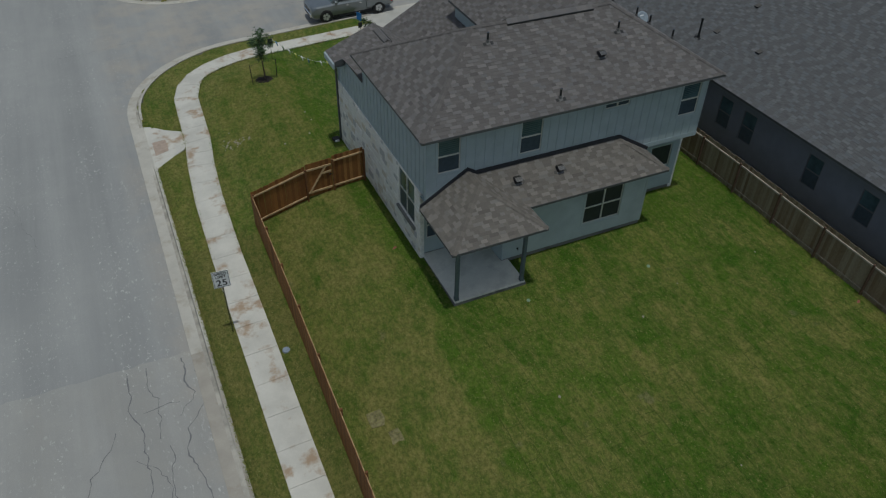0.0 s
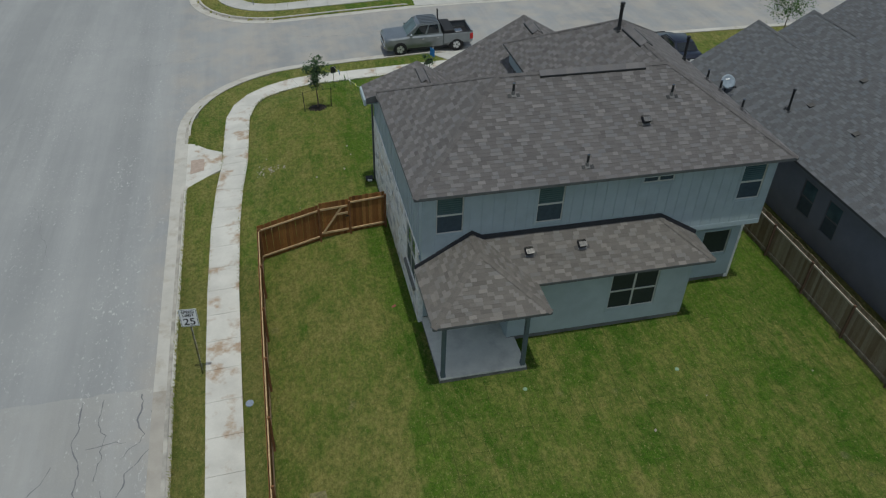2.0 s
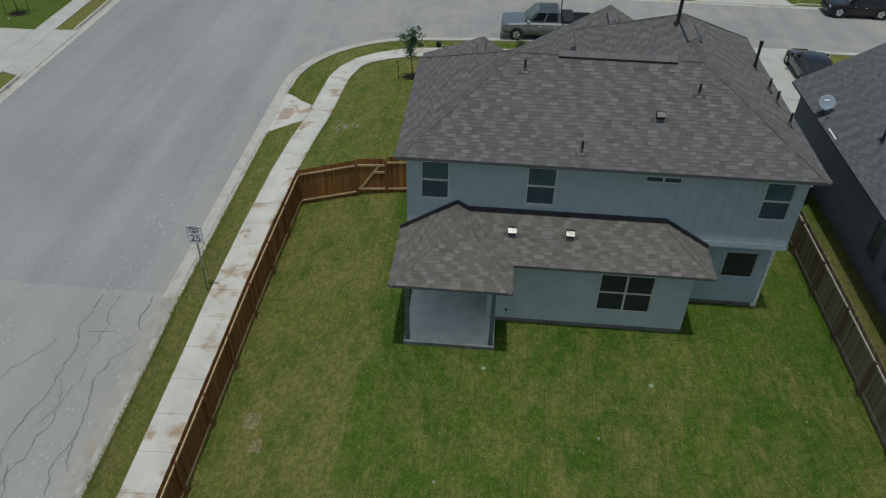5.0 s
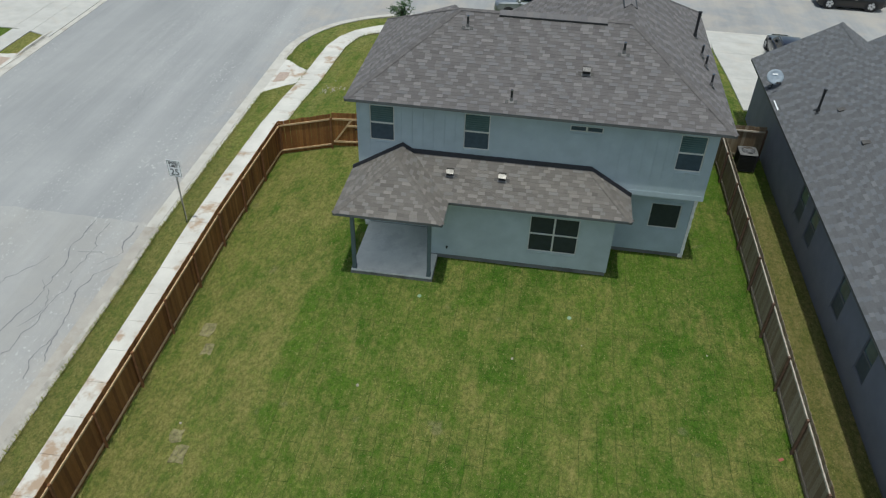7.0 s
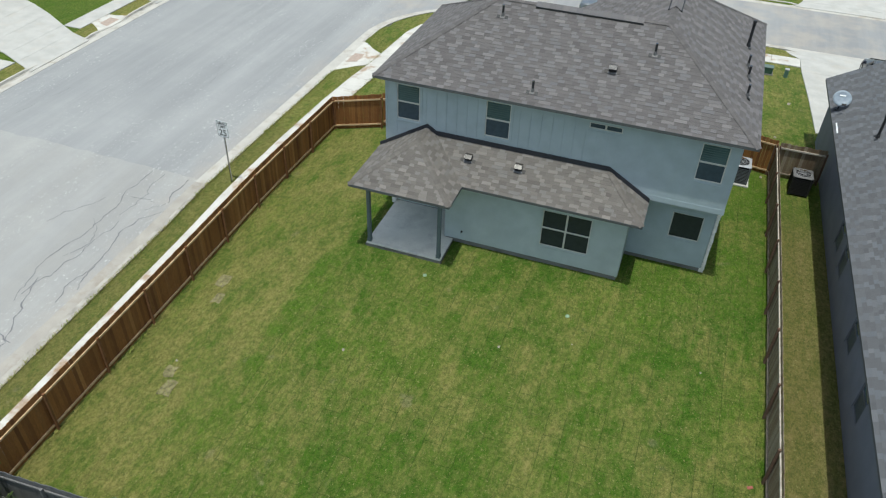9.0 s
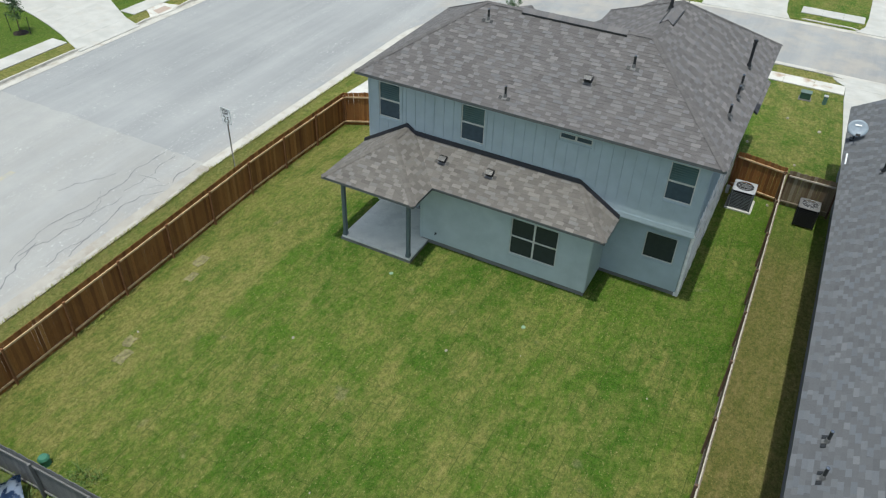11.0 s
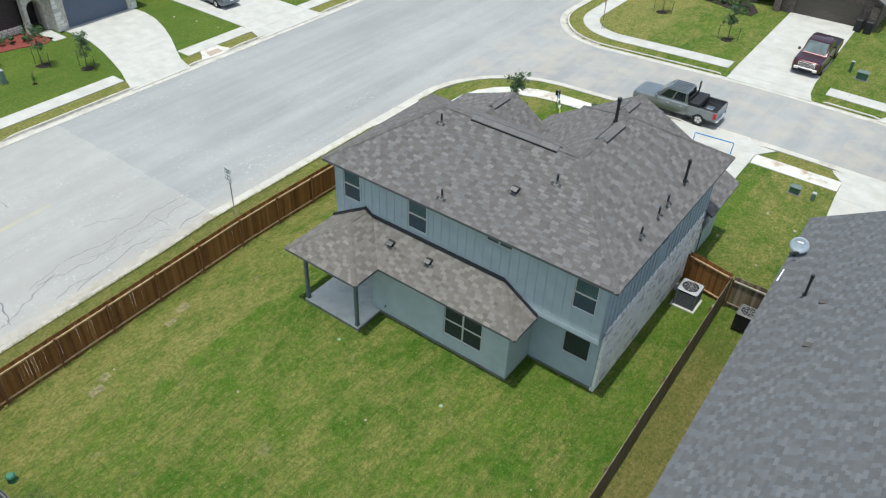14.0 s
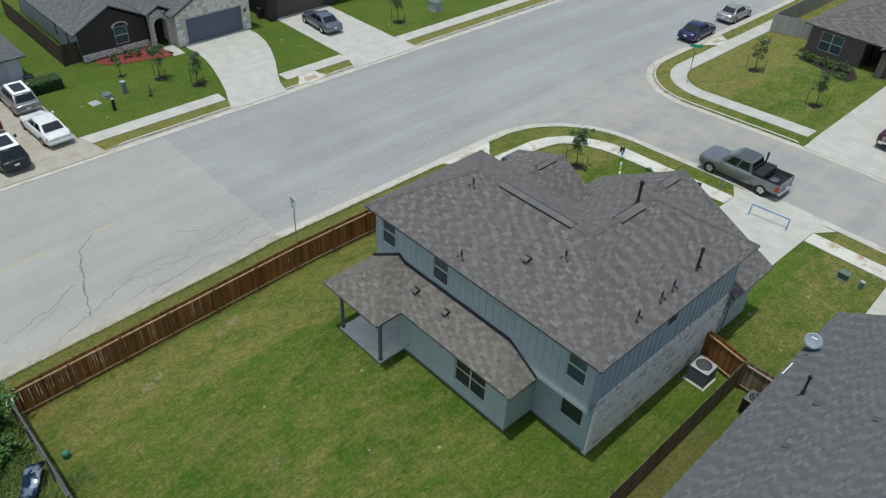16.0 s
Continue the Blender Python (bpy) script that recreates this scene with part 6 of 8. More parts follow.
        for s in (-1, 1):
            part("bed_rail", boxm(a, b, s * W / 2 * 0.94 - 0.08, s * W / 2 * 0.94 + 0.08, 1.2, 1.225, 0.008), M_plastic, c)
    return c


def H2(x, y):
    return street_z(x, y)


M_silver = car_paint("pewter_metallic_paint", (0.215, 0.235, 0.25), 0.55)
truck = car("pickup_truck", "pewter grey crew-cab pickup with black toolbox in the bed", pose(3.05, 27.0, H2(6, 27), 0, -1.4, 0), M_silver, 5.95, 2.05, 1.92, "pickup", 0.41)
bedx = 0.652 * 5.95
part("toolbox", boxm(bedx + 0.05, bedx + 0.75, -0.98, 0.98, 1.0, 1.42, 0.03), M_plastic, truck, "black toolbox across the bed")
part("cab_rack", boxm(bedx - 0.03, bedx + 0.02, -0.9, 0.9, 1.2, 1.62), M_black, truck)
part("rack_upright", boxm(bedx - 0.03, bedx + 0.03, 0.72, 0.95, 1.6, 2.18), M_black, truck)
part("ladder_frame", boxm(bedx + 0.95, bedx + 1.5, -0.25, 0.25, 0.82, 0.98, 0.03), M_galv, truck)
for i in range(6):
    part("roof_rib", boxm(0.4 * 5.95, 0.6 * 5.95, -0.62 + i * 0.25 - 0.03, -0.62 + i * 0.25 + 0.03, 1.925, 1.955), M_silver, truck)

maroon = car("pickup_truck", "maroon crew-cab pickup with chrome grille parked on a driveway", pose(11.2, 38.2, lot_z(11, 41) + 0.04, 0, 0, 90), car_paint("maroon_metallic_paint", (0.055, 0.008, 0.014), 0.4), 6.2, 2.1, 2.0, "pickup", 0.4)
part("bed_cover", boxm(0.655 * 6.2, 0.98 * 6.2, -0.93, 0.93, 1.2, 1.25, 0.01), M_plastic, maroon, "dark bed cover")
car("sedan", "dark blue sedan parked by the kerb", pose(-10.85, 50.6, H2(-10.9, 49), 0, 0, -90 + 3), car_paint("dark_blue_paint", (0.012, 0.022, 0.09), 0.4), 4.7, 1.85, 1.46)
car("sedan", "silver sedan parked by the kerb", pose(-10.95, 57.8, H2(-10.9, 55), 0, 0, -90 + 1), car_paint("silver_paint", (0.42, 0.43, 0.44), 0.6), 4.6, 1.8, 1.46)
car("sedan", "grey-blue sedan parked on a driveway", pose(-36.6, 21.2, lot_z(-34, 21) + 0.04, 0, 0, -4), car_paint("steel_blue_paint", (0.17, 0.2, 0.24), 0.6), 4.75, 1.85, 1.46)
car("sedan", "white sedan parked on a driveway", pose(-32.6, -6.0, lot_z(-30, -6) + 0.04, 0, 0, 3), car_paint("white_car_paint", (0.76, 0.77, 0.77), 0.05), 5.0, 1.86, 1.48)
car("suv", "silver sport utility car with white roof and sunroof", pose(-37.9, -5.75, lot_z(-35, -6) + 0.04, 0, 0, 0), car_paint("champagne_paint", (0.35, 0.35, 0.34), 0.5), 4.5, 1.9, 1.7, "suv", 0.36, M_white)
car("suv", "black sport utility car with white roof and sunroof", pose(-30.6, -9.15, lot_z(-28, -9) + 0.04, 0, 0, 0), car_paint("black_green_paint", (0.012, 0.018, 0.022), 0.4), 4.5, 1.9, 1.7, "suv", 0.36, M_white)
car("pickup_truck", "black pickup parked on a driveway", pose(-37.2, -9.2, lot_z(-34, -9) + 0.04, 0, 0, 0), car_paint("black_paint", (0.012, 0.012, 0.014), 0.3), 5.7, 2.0, 1.9, "pickup", 0.4)
car("suv", "black off-road car parked across the side street", pose(26.0, 33.6, H2(28, 33.5), 0, 0, 0), car_paint("black_offroad_paint", (0.01, 0.01, 0.011), 0.2), 4.6, 1.95, 1.85, "suv", 0.42)
car("sedan", "dark navy sedan on the neighbouring driveway", pose(21.6, 24.6, lot_z(21, 22) + 0.05, 0, 0, -90), car_paint("navy_paint", (0.01, 0.014, 0.03), 0.4), 4.7, 1.85, 1.45)


# ---- street furniture ----
def text_part(body, size, parent, m, material):
    cu = bpy.data.curves.new("lettering", "FONT")
    cu.body, cu.size, cu.align_x, cu.extrude = body, size, "CENTER", 0.002
    cu.offset = 0.003
    tmp = bpy.data.objects.new("lettering", cu)
    me = bpy.data.meshes.new_from_object(tmp)
    bpy.data.objects.remove(tmp)
    me.materials.append(material)
    ob = part("lettering", me, None, parent)
    ob.matrix_basis = m
    return ob


def speed_sign(x, y, z):
    s = thing("road_sign", "white speed limit sign on a slim steel post", "road sign", pose(x, y, z, 0, 0, -4))
    part("post", boxm(-0.03, 0.03, -0.02, 0.02, -0.3, 3.22), M_galv, s)
    top = 3.25
    w, h = 0.62, 0.80
    plate = part("plate", boxm(-w / 2, w / 2, -0.032, -0.022, top - h, top, 0.0), M_white, s, "white sign plate with black border")
    for a, b, c, d in ((-w / 2 + 0.02, w / 2 - 0.02, top - 0.036, top - 0.02), (-w / 2 + 0.02, w / 2 - 0.02, top - h + 0.02, top - h + 0.036), (-w / 2 + 0.02, -w / 2 + 0.036, top - h + 0.036, top - 0.036), (w / 2 - 0.036, w / 2 - 0.02, top - h + 0.036, top - 0.036)):
        part("border", boxm(a, b, -0.0345, -0.0325, c, d), M_black, plate)
    for body, size, zz in (("SPEED", 0.165, top - 0.185), ("LIMIT", 0.165, top - 0.335), ("25", 0.43, top - 0.715)):
        text_part(body, size, plate, pose(0, -0.036, zz, 90, 0, 0), M_black)


speed_sign(-8.16, 0.42, lot_z(-8.16, 0.42))


def stop_sign(x, y):
    z = lot_z(x, y)
    s = thing("road_sign", "red stop sign with green street name blades", "road sign", pose(x, y, z, 0, 0, -60))
    part("post", tubem((0, 0, -0.2), (0, 0, 3.3), 0.03), M_galv, s)
    o = [(0.38 * math.cos(radians(22.5 + 45 * i)), -0.04, 2.5 + 0.38 * math.sin(radians(22.5 + 45 * i))) for i in range(8)]
    part("plate", prism(bmesh.new(), o, (0, 0, 0), (0, 0.012, 0)), simple("sign_red", (0.3, 0.03, 0.03), 0.5), s, "faded red octagonal plate")
    gr = simple("sign_green", (0.03, 0.36, 0.2), 0.5)
    part("name_blade", boxm(-0.5, 0.5, -0.01, 0.01, 3.02, 3.27), gr, s, "green street name blade")
    part("name_blade", boxm(-0.01, 0.01, -0.5, 0.5, 3.28, 3.53), gr, s, "green street name blade")


stop_sign(-5.1, 37.7)


# ---- plants ----
def crown_mesh(rnd, centre, rx, rz, count, leaf, material):
    """Many small leaves in uneven clumps about limbs."""
    verts, faces = [], []
    clumps = [(Vector((rnd.gauss(0, 0.45) * rx, rnd.gauss(0, 0.45) * rx, rnd.uniform(-1, 1) * rz)) + Vector(centre), rnd.uniform(0.2, 0.42) * rx) for _ in range(max(6, count // 45))]
    for _ in range(count):
        c, r = rnd.choice(clumps)
        p = c + Vector((rnd.gauss(0, r * 0.6), rnd.gauss(0, r * 0.6), rnd.gauss(0, r * 0.5)))
        a = Vector((rnd.uniform(-1, 1), rnd.uniform(-1, 1), rnd.uniform(-0.5, 0.5))).normalized() * leaf
        b = a.cross(Vector((rnd.uniform(-1, 1), rnd.uniform(-1, 1), rnd.uniform(0.3, 1)))).normalized() * leaf * 0.45
        k = len(verts)
        verts += [tuple(p - a), tuple(p + b), tuple(p + a), tuple(p - b)]
        faces.append((k, k + 1, k + 2, k + 3))
    me = bpy.data.meshes.new("crown")
    me.from_pydata(verts, [], faces)
    me.materials.append(material)
    return me


def tree(x, y, h, rx, seed, label="young staked oak in a dark mulch ring", leafmat=M_leaf, stakes=True, mulch=M_mulch, count=1100, ring=0.55):
    rnd = random.Random(seed)
    t = thing("tree", label, "tree", pose(x, y, lot_z(x, y)), group="young trees")
    trunk = bmesh.new()
    p = Vector((0, 0, -0.05))
    for i in range(6):
        q = Vector((rnd.gauss(0, 0.02), rnd.gauss(0, 0.02), h * 0.85 * (i + 1) / 6))
        tube(trunk, p, q, 0.045 * (1 - i / 7), 0.045 * (1 - (i + 1) / 7), 7)
        p = q
    for i in range(9):
        z = h * rnd.uniform(0.42, 0.85)
        a = rnd.uniform(0, 6.28)
        tube(trunk, (0, 0, z), (rx * 0.8 * math.cos(a), rx * 0.8 * math.sin(a), z + rnd.uniform(0.15, 0.5)), 0.014, 0.005, 5)
    part("trunk", trunk, M_bark, t)
    part("crown", crown_mesh(rnd, (0, 0, h * 0.7), rx, h * 0.27, count, 0.07, leafmat), None, t)
    if stakes:
        for s in (-1, 1):
            part("stake", tubem((s * 0.75, s * 0.15, -0.05), (s * 0.8, s * 0.15, 1.15), 0.022), M_black, t)
            part("tie", tubem((s * 0.8, s * 0.15, 1.1), (0, 0, 1.15), 0.006, seg=4), M_black, t)
    if ring:
        b = bmesh.new()
        n = 18
        rim = [b.verts.new((ring * rnd.uniform(0.85, 1.1) * math.cos(2 * math.pi * i / n), ring * rnd.uniform(0.85, 1.1) * math.sin(2 * math.pi * i / n), -0.02)) for i in range(n)]
        mid = [b.verts.new((v.co.x * 0.6, v.co.y * 0.6, 0.06 + rnd.uniform(-0.02, 0.02))) for v in rim]
        top = b.verts.new((0, 0, 0.08))
        for i in range(n):
            j = (i + 1) % n
            b.faces.new((rim[i], rim[j], mid[j], mid[i]))
            b.faces.new((mid[i], mid[j], top))
        part("mulch_ring", b, mulch, t, "dark bark mulch")
    return t


tree(-2.02, 18.9, 3.0, 0.62, 1, count=1500)
tree(3.9, 17.8, 3.3, 0.5, 2, "young leafy tree in the front yard before the entry", stakes=False, ring=0.4, count=900)
tree(-2.65, 44.6, 3.0, 0.6, 3)
tree(4.25, 41.6, 2.9, 0.65, 4)
tree(-33.4, 4.4, 2.9, 0.7, 5)
tree(-30.6, 6.2, 2.8, 0.65, 6)
tree(-30.7, 27.4, 3.2, 0.8, 7)
tree(-35.8, 2.1, 1.6, 0.4, 8, "small sapling in the front lawn", stakes=False, ring=0.25, count=300, leafmat=M_leafl)
tree(-31.1, 2.4, 0.8, 0.2, 9, "tiny sapling in the front lawn", stakes=False, ring=0.2, count=80, leafmat=M_leafl)
tree(30.5, 23.5, 4.2, 1.5, 10, "light green tree in the neighbouring front yard", leafmat=M_leafl, stakes=False, count=2600)


def hedge(x, y, lx, ly, h, seed, label="clipped green hedge beside the garage"):
    rnd = random.Random(seed)
    t = thing("hedge", label, "hedge", pose(x, y, lot_z(x, y)))
    b = boxm(-lx / 2 * 0.95, lx / 2 * 0.95, -ly / 2 * 0.96, ly / 2 * 0.96, -0.05, h * 0.95, 0.08)
    part("core", b, simple("hedge_core", (0.02, 0.04, 0.012), 0.9), t)
    verts, faces = [], []
    for _ in range(4200):
        f = rnd.choice((0, 0, 1, 2, 3, 4))
        u, v = rnd.uniform(-1, 1), rnd.uniform(-1, 1)
        p = [Vector((u * lx / 2, v * ly / 2, h)), Vector((lx / 2, u * ly / 2, h * (v + 1) / 2)), Vector((-lx / 2, u * ly / 2, h * (v + 1) / 2)), Vector((u * lx / 2, ly / 2, h * (v + 1) / 2)), Vector((u * lx / 2, -ly / 2, h * (v + 1) / 2))][f]
        p = p + Vector((rnd.gauss(0, 0.025), rnd.gauss(0, 0.025), rnd.gauss(0, 0.025)))
        a = Vector((rnd.uniform(-1, 1), rnd.uniform(-1, 1), rnd.uniform(-1, 1))).normalized() * 0.05
        c = a.cross(Vector((0.3, rnd.uniform(-1, 1), 1))).normalized() * 0.03
        k = len(verts)
        verts += [tuple(p - a), tuple(p + c), tuple(p + a), tuple(p - c)]
        faces.append((k, k + 1, k + 2, k + 3))
    me = bpy.data.meshes.new("leaves")
    me.from_pydata(verts, [], faces)
    me.materials.append(M_leafm)
    part("leaves", me, None, t)


hedge(-37.0, -3.35, 1.2, 2.3, 0.95, 4)


def bush(x, y, r, h, seed, label, mat=M_leaf, count=350, z=None, leaf=0.08):
    rnd = random.Random(seed)
    me = crown_mesh(rnd, (0, 0, h * 0.5), r, h * 0.45, count, leaf, mat)
    ob = new("bush", me)
    ob.matrix_basis = pose(x, y, (lot_z(x, y) if z is None else z) - 0.02)
    return tagged(ob, label, "bush", group="shrubs")


for i, (x, y) in enumerate(((-38.9, 2.9), (-38.8, 4.0), (-38.7, 5.0), (-38.2, 6.0))):
    bush(x, y, 0.45, 0.6, 20 + i, "low rounded shrub in red mulch")
for i, (x, y) in enumerate(((-1.2, 50.6), (-0.2, 50.4), (0.8, 50.3), (1.9, 50.2), (2.7, 49.8), (3.2, 49.0))):
    bush(x, y, 0.62, 0.85, 40 + i, "flowering shrub in a dark mulch bed", M_leafl if i % 2 else M_leaf)


def bed(poly, mat, label):
    single("mulch_bed", slabm([(x, y, lot_z(x, y) + 0.05) for x, y in poly], 0.1), mat, label, "mulch bed", kind="structure")


bed([(-40.0, 1.6), (-38.6, 1.9), (-37.8, 3.2), (-37.4, 5.0), (-36.7, 6.6), (-37.2, 7.6), (-38.4, 7.2), (-40.0, 6.8)], M_redmulch, "red mulch bed along the dark brick wall")
bed([(-1.6, 51.6), (-1.4, 50.2), (0.5, 49.6), (2.6, 48.6), (4.0, 48.2), (4.2, 49.6), (3.0, 51.6)], M_mulch, "dark mulch bed under the front window")


# ---- utility things ----
def pad_box(x, y, label="grey-green pad-mounted utility box on the lawn", w=0.75, h=0.55, mat=None, turn=0):
    b = thing("utility_box", label, "utility box", pose(x, y, lot_z(x, y), 0, 0, turn), group="utility boxes")
    part("base", boxm(-w * 0.62, w * 0.62, -w * 0.5, w * 0.5, -0.1, 0.06, 0.01), M_slab, b)
    part("body", boxm(-w / 2, w / 2, -w * 0.38, w * 0.38, 0.06, h, 0.02), mat or M_greenbox, b)
    part("lid", boxm(-w / 2 - 0.03, w / 2 + 0.03, -w * 0.42, w * 0.42, h, h + 0.05, 0.015), simple("pale_green_lid", (0.12, 0.17, 0.15), 0.6), b)


pad_box(15.4, 21.5, w=0.55, h=0.42)
pad_box(14.8, 40.6)
pad_box(-30.9, 32.4, "grey utility box on a white pad", 1.1, 0.9, M_vent)
pad_box(-33.0, -0.2, w=0.7, h=0.25, mat=M_vent, label="low grey meter box on the lawn")


def pedestal(x, y, h=0.85, mat=M_greenbox, label="slim green cable pedestal", r=0.11):
    p = thing("cable_pedestal", label, "cable pedestal", pose(x, y, lot_z(x, y)), group="pedestals")
    part("body", boxm(-r, r, -r, r, -0.05, h, 0.02), mat, p)
    part("cap", boxm(-r - 0.015, r + 0.015, -r - 0.015, r + 0.015, h, h + 0.07, 0.03), M_vent, p)


pedestal(16.45, 21.4, 0.45, simple("faded_green_enamel", (0.11, 0.2, 0.16), 0.5), "short faded green cable pedestal")
pedestal(13.8, 41.4, 0.8)
pedestal(-32.75, 1.1, 0.95, simple("pale_green_enamel", (0.17, 0.24, 0.21), 0.5), "pale green cable pedestal on the lawn", 0.17)
pedestal(-30.6, -0.7, 0.9, M_black, "black meter pedestal by the footpath")
single("paving_slab", boxm(-0.42, 0.42, -0.36, 0.36, -0.05, 0.035), M_vent, "pale square slab lying in the lawn", "slab", pose(-32.55, -1.4, lot_z(-32.5, -1.4), 0, 0, 10))


def disc(name, x, y, r, h, mat, label, cat, group=""):
    ob = single(name, tubem((0, 0, -0.03), (0, 0, h), r, r * 0.92, 14), mat, label, cat, pose(x, y, lot_z(x, y)), group)
    return ob


disc("cleanout_cover", -6.5, -1.4, 0.16, 0.03, simple("pale_blue_plastic", (0.26, 0.31, 0.39), 0.5), "round pale blue cleanout cover in the grass", "cover")
for x, y in ((8.78, -3.7), (3.05, -3.45)):
    disc("irrigation_cap", x, y, 0.085, 0.03, simple("mint_cap", (0.24, 0.35, 0.22), 0.6), "pale mint irrigation cap in the lawn", "irrigation cap", "irrigation caps")
rs = random.Random(5)
M_peb = simple("pale_limestone_chip", (0.40, 0.36, 0.28), 0.9)
for i in range(16):
    x, y = rs.uniform(-5, 14), rs.uniform(-13, -3.6)
    if i > 5:
        x, y = rs.uniform(-5.2, -0.8), rs.uniform(7.0, 21)
    b = bmesh.new()
    bmesh.ops.create_icosphere(b, subdivisions=1, radius=rs.uniform(0.03, 0.07))
    for v in b.verts:
        v.co *= rs.uniform(0.7, 1.1)
    single("limestone_chip", b, M_peb, "pale limestone chip lying in the grass", "stone", pose(x, y, lot_z(x, y) + 0.02), "limestone chips")
for i in range(40):
    b = bmesh.new()
    bmesh.ops.create_icosphere(b, subdivisions=1, radius=rs.uniform(0.02, 0.06))
    x, y = -5.7 + abs(rs.gauss(0, 0.9)), 13.5 + rs.gauss(0, 0.22)
    single("limestone_chip", b, M_peb, "pale limestone chip spilled beside the footpath", "stone", pose(x, y, lot_z(x, y) + 0.01), "spilled limestone")

for x, y in ((13.45, 14.4), (15.3, 8.9), (-29.5, 17.3), (-31.8, 17.0), (-33.9, 16.4), (-30.8, 26.4), (-29.9, -1.6), (-32.6, -2.4), (14.9, 18.2), (16.6, 17.4), (15.9, 13.2)):
    b = bmesh.new()
    bmesh.ops.create_icosphere(b, subdivisions=1, radius=rs.uniform(0.07, 0.12))
    for v in b.verts:
        v.co *= rs.uniform(0.7, 1.1)
    single("limestone_chip", b, M_peb, "pale stone lying in the grass", "stone", pose(x, y, lot_z(x, y) + 0.03), "loose stones")
for x, y in ((15.45, -8.9), (-0.75, 1.6)):
    b = boxm(-0.09, 0.09, -0.05, 0.05, 0.0, 0.05, 0.015)
    single("red_scrap", b, simple("red_plastic", (0.36, 0.12, 0.09), 0.5), "small scrap of red plastic lying in the grass", "litter", pose(x, y, lot_z(x, y), 0, 0, 30), "litter")


def drain_dome(x, y):
    d = thing("septic_riser", "green plastic septic riser with a domed lid", "septic riser", pose(x, y, lot_z(x, y)))
    m = simple("sea_green_plastic", (0.05, 0.19, 0.12), 0.55)
    part("riser", tubem((0, 0, -0.05), (0, 0, 0.3), 0.165, 0.155, 20), m, d)
    part("lid", tubem((0, 0, 0.3), (0, 0, 0.37), 0.18, 0.13, 20), simple("pale_green_lid_plastic", (0.05, 0.165, 0.105), 0.5), d)


drain_dome(-2.0, -15.7)


def barrier():
    b = thing("street_hurdle", "blue pipe hurdle standing on the driveway", "hurdle", pose(9.75, 23.45, lot_z(9.7, 23.4) + 0.035, 0, 0, 6))
    m = simple("sky_blue_paint", (0.05, 0.22, 0.5), 0.5)
    part("top_bar", tubem((-1.2, 0, 0.72), (1.2, 0, 0.72), 0.035), m, b)
    for s in (-1, 1):
        for t in (-0.22, 0.22):
            part("leg", tubem((s * 1.2, 0, 0.72), (s * 1.2, t, 0.0), 0.025), m if t < 0 else M_white, b)


barrier()


BSX, BSY = -0.75, 22.3


def post_sign(x, y, h, w, mat, label):
    s = thing("yard_sign", label, "yard sign", pose(x, y, lot_z(x, y), 0, 0, 20))
    part("stake", tubem((0, 0, -0.05), (0, 0, h), 0.018), M_galv, s)
    part("panel", boxm(-w / 2, w / 2, -0.025, 0.025, h - 0.1, h + w * 0.9), mat, s)


post_sign(BSX, BSY, 1.08, 0.32, M_black, "small black box sign on a stake")
post_sign(5.2, 22.45, 0.9, 0.28, M_black, "small black sign on a stake")


def bunting():
    """A sagging string of bottles and flags from the sign towards the entry."""
    b = thing("bunting", "sagging string of coloured flags from the sign across the lawn", "bunting")
    p, q = Vector((BSX, BSY, 0.85)), Vector((2.5, 17.3, 0.95))
    cols = [M_white, M_blue, M_leafl, M_white, simple("yellow_film", (0.6, 0.6, 0.1), 0.6)]
    prev = p
    for i in range(1, 13):
        t = i / 12
        c = p.lerp(q, t) - Vector((0, 0, 0.62 * math.sin(math.pi * t)))
        part("string", tubem(prev, c, 0.006, seg=4), M_white, b)
        if i < 12:
            part("flag", prism(bmesh.new(), [(c.x, c.y - 0.14, c.z), (c.x, c.y + 0.14, c.z), (c.x + 0.05, c.y, c.z - 0.26)], (0, 0, 0), (0.05, 0, 0)), cols[i % 5], b)
        prev = c


bunting()
dn = thing("downspout", "dark downspout and pale splash block at the house corner", "downspout")
part("pipe", boxm(-0.1, -0.03, 10.75, 10.87, 0.1, 4.1), M_fascia, dn)
part("splash_block", boxm(-0.48, -0.12, 10.72, 11.05, 0.0, 0.14, 0.02), M_plastic, dn, "black splash block")
part("outlet", boxm(-0.42, -0.2, 10.66, 10.72, 0.02, 0.12, 0.01), M_white, dn, "white outlet")
sp = thing("hose_bib", "small dark hose tap on the siding", "tap", pose(3.75, BY - 0.02, 0.6))
part("plate", boxm(-0.04, 0.04, -0.01, 0.0, -0.04, 0.04), M_plastic, sp)
part("spout", tubem((0, -0.005, 0), (0, -0.09, -0.03), 0.018), M_plastic, sp)


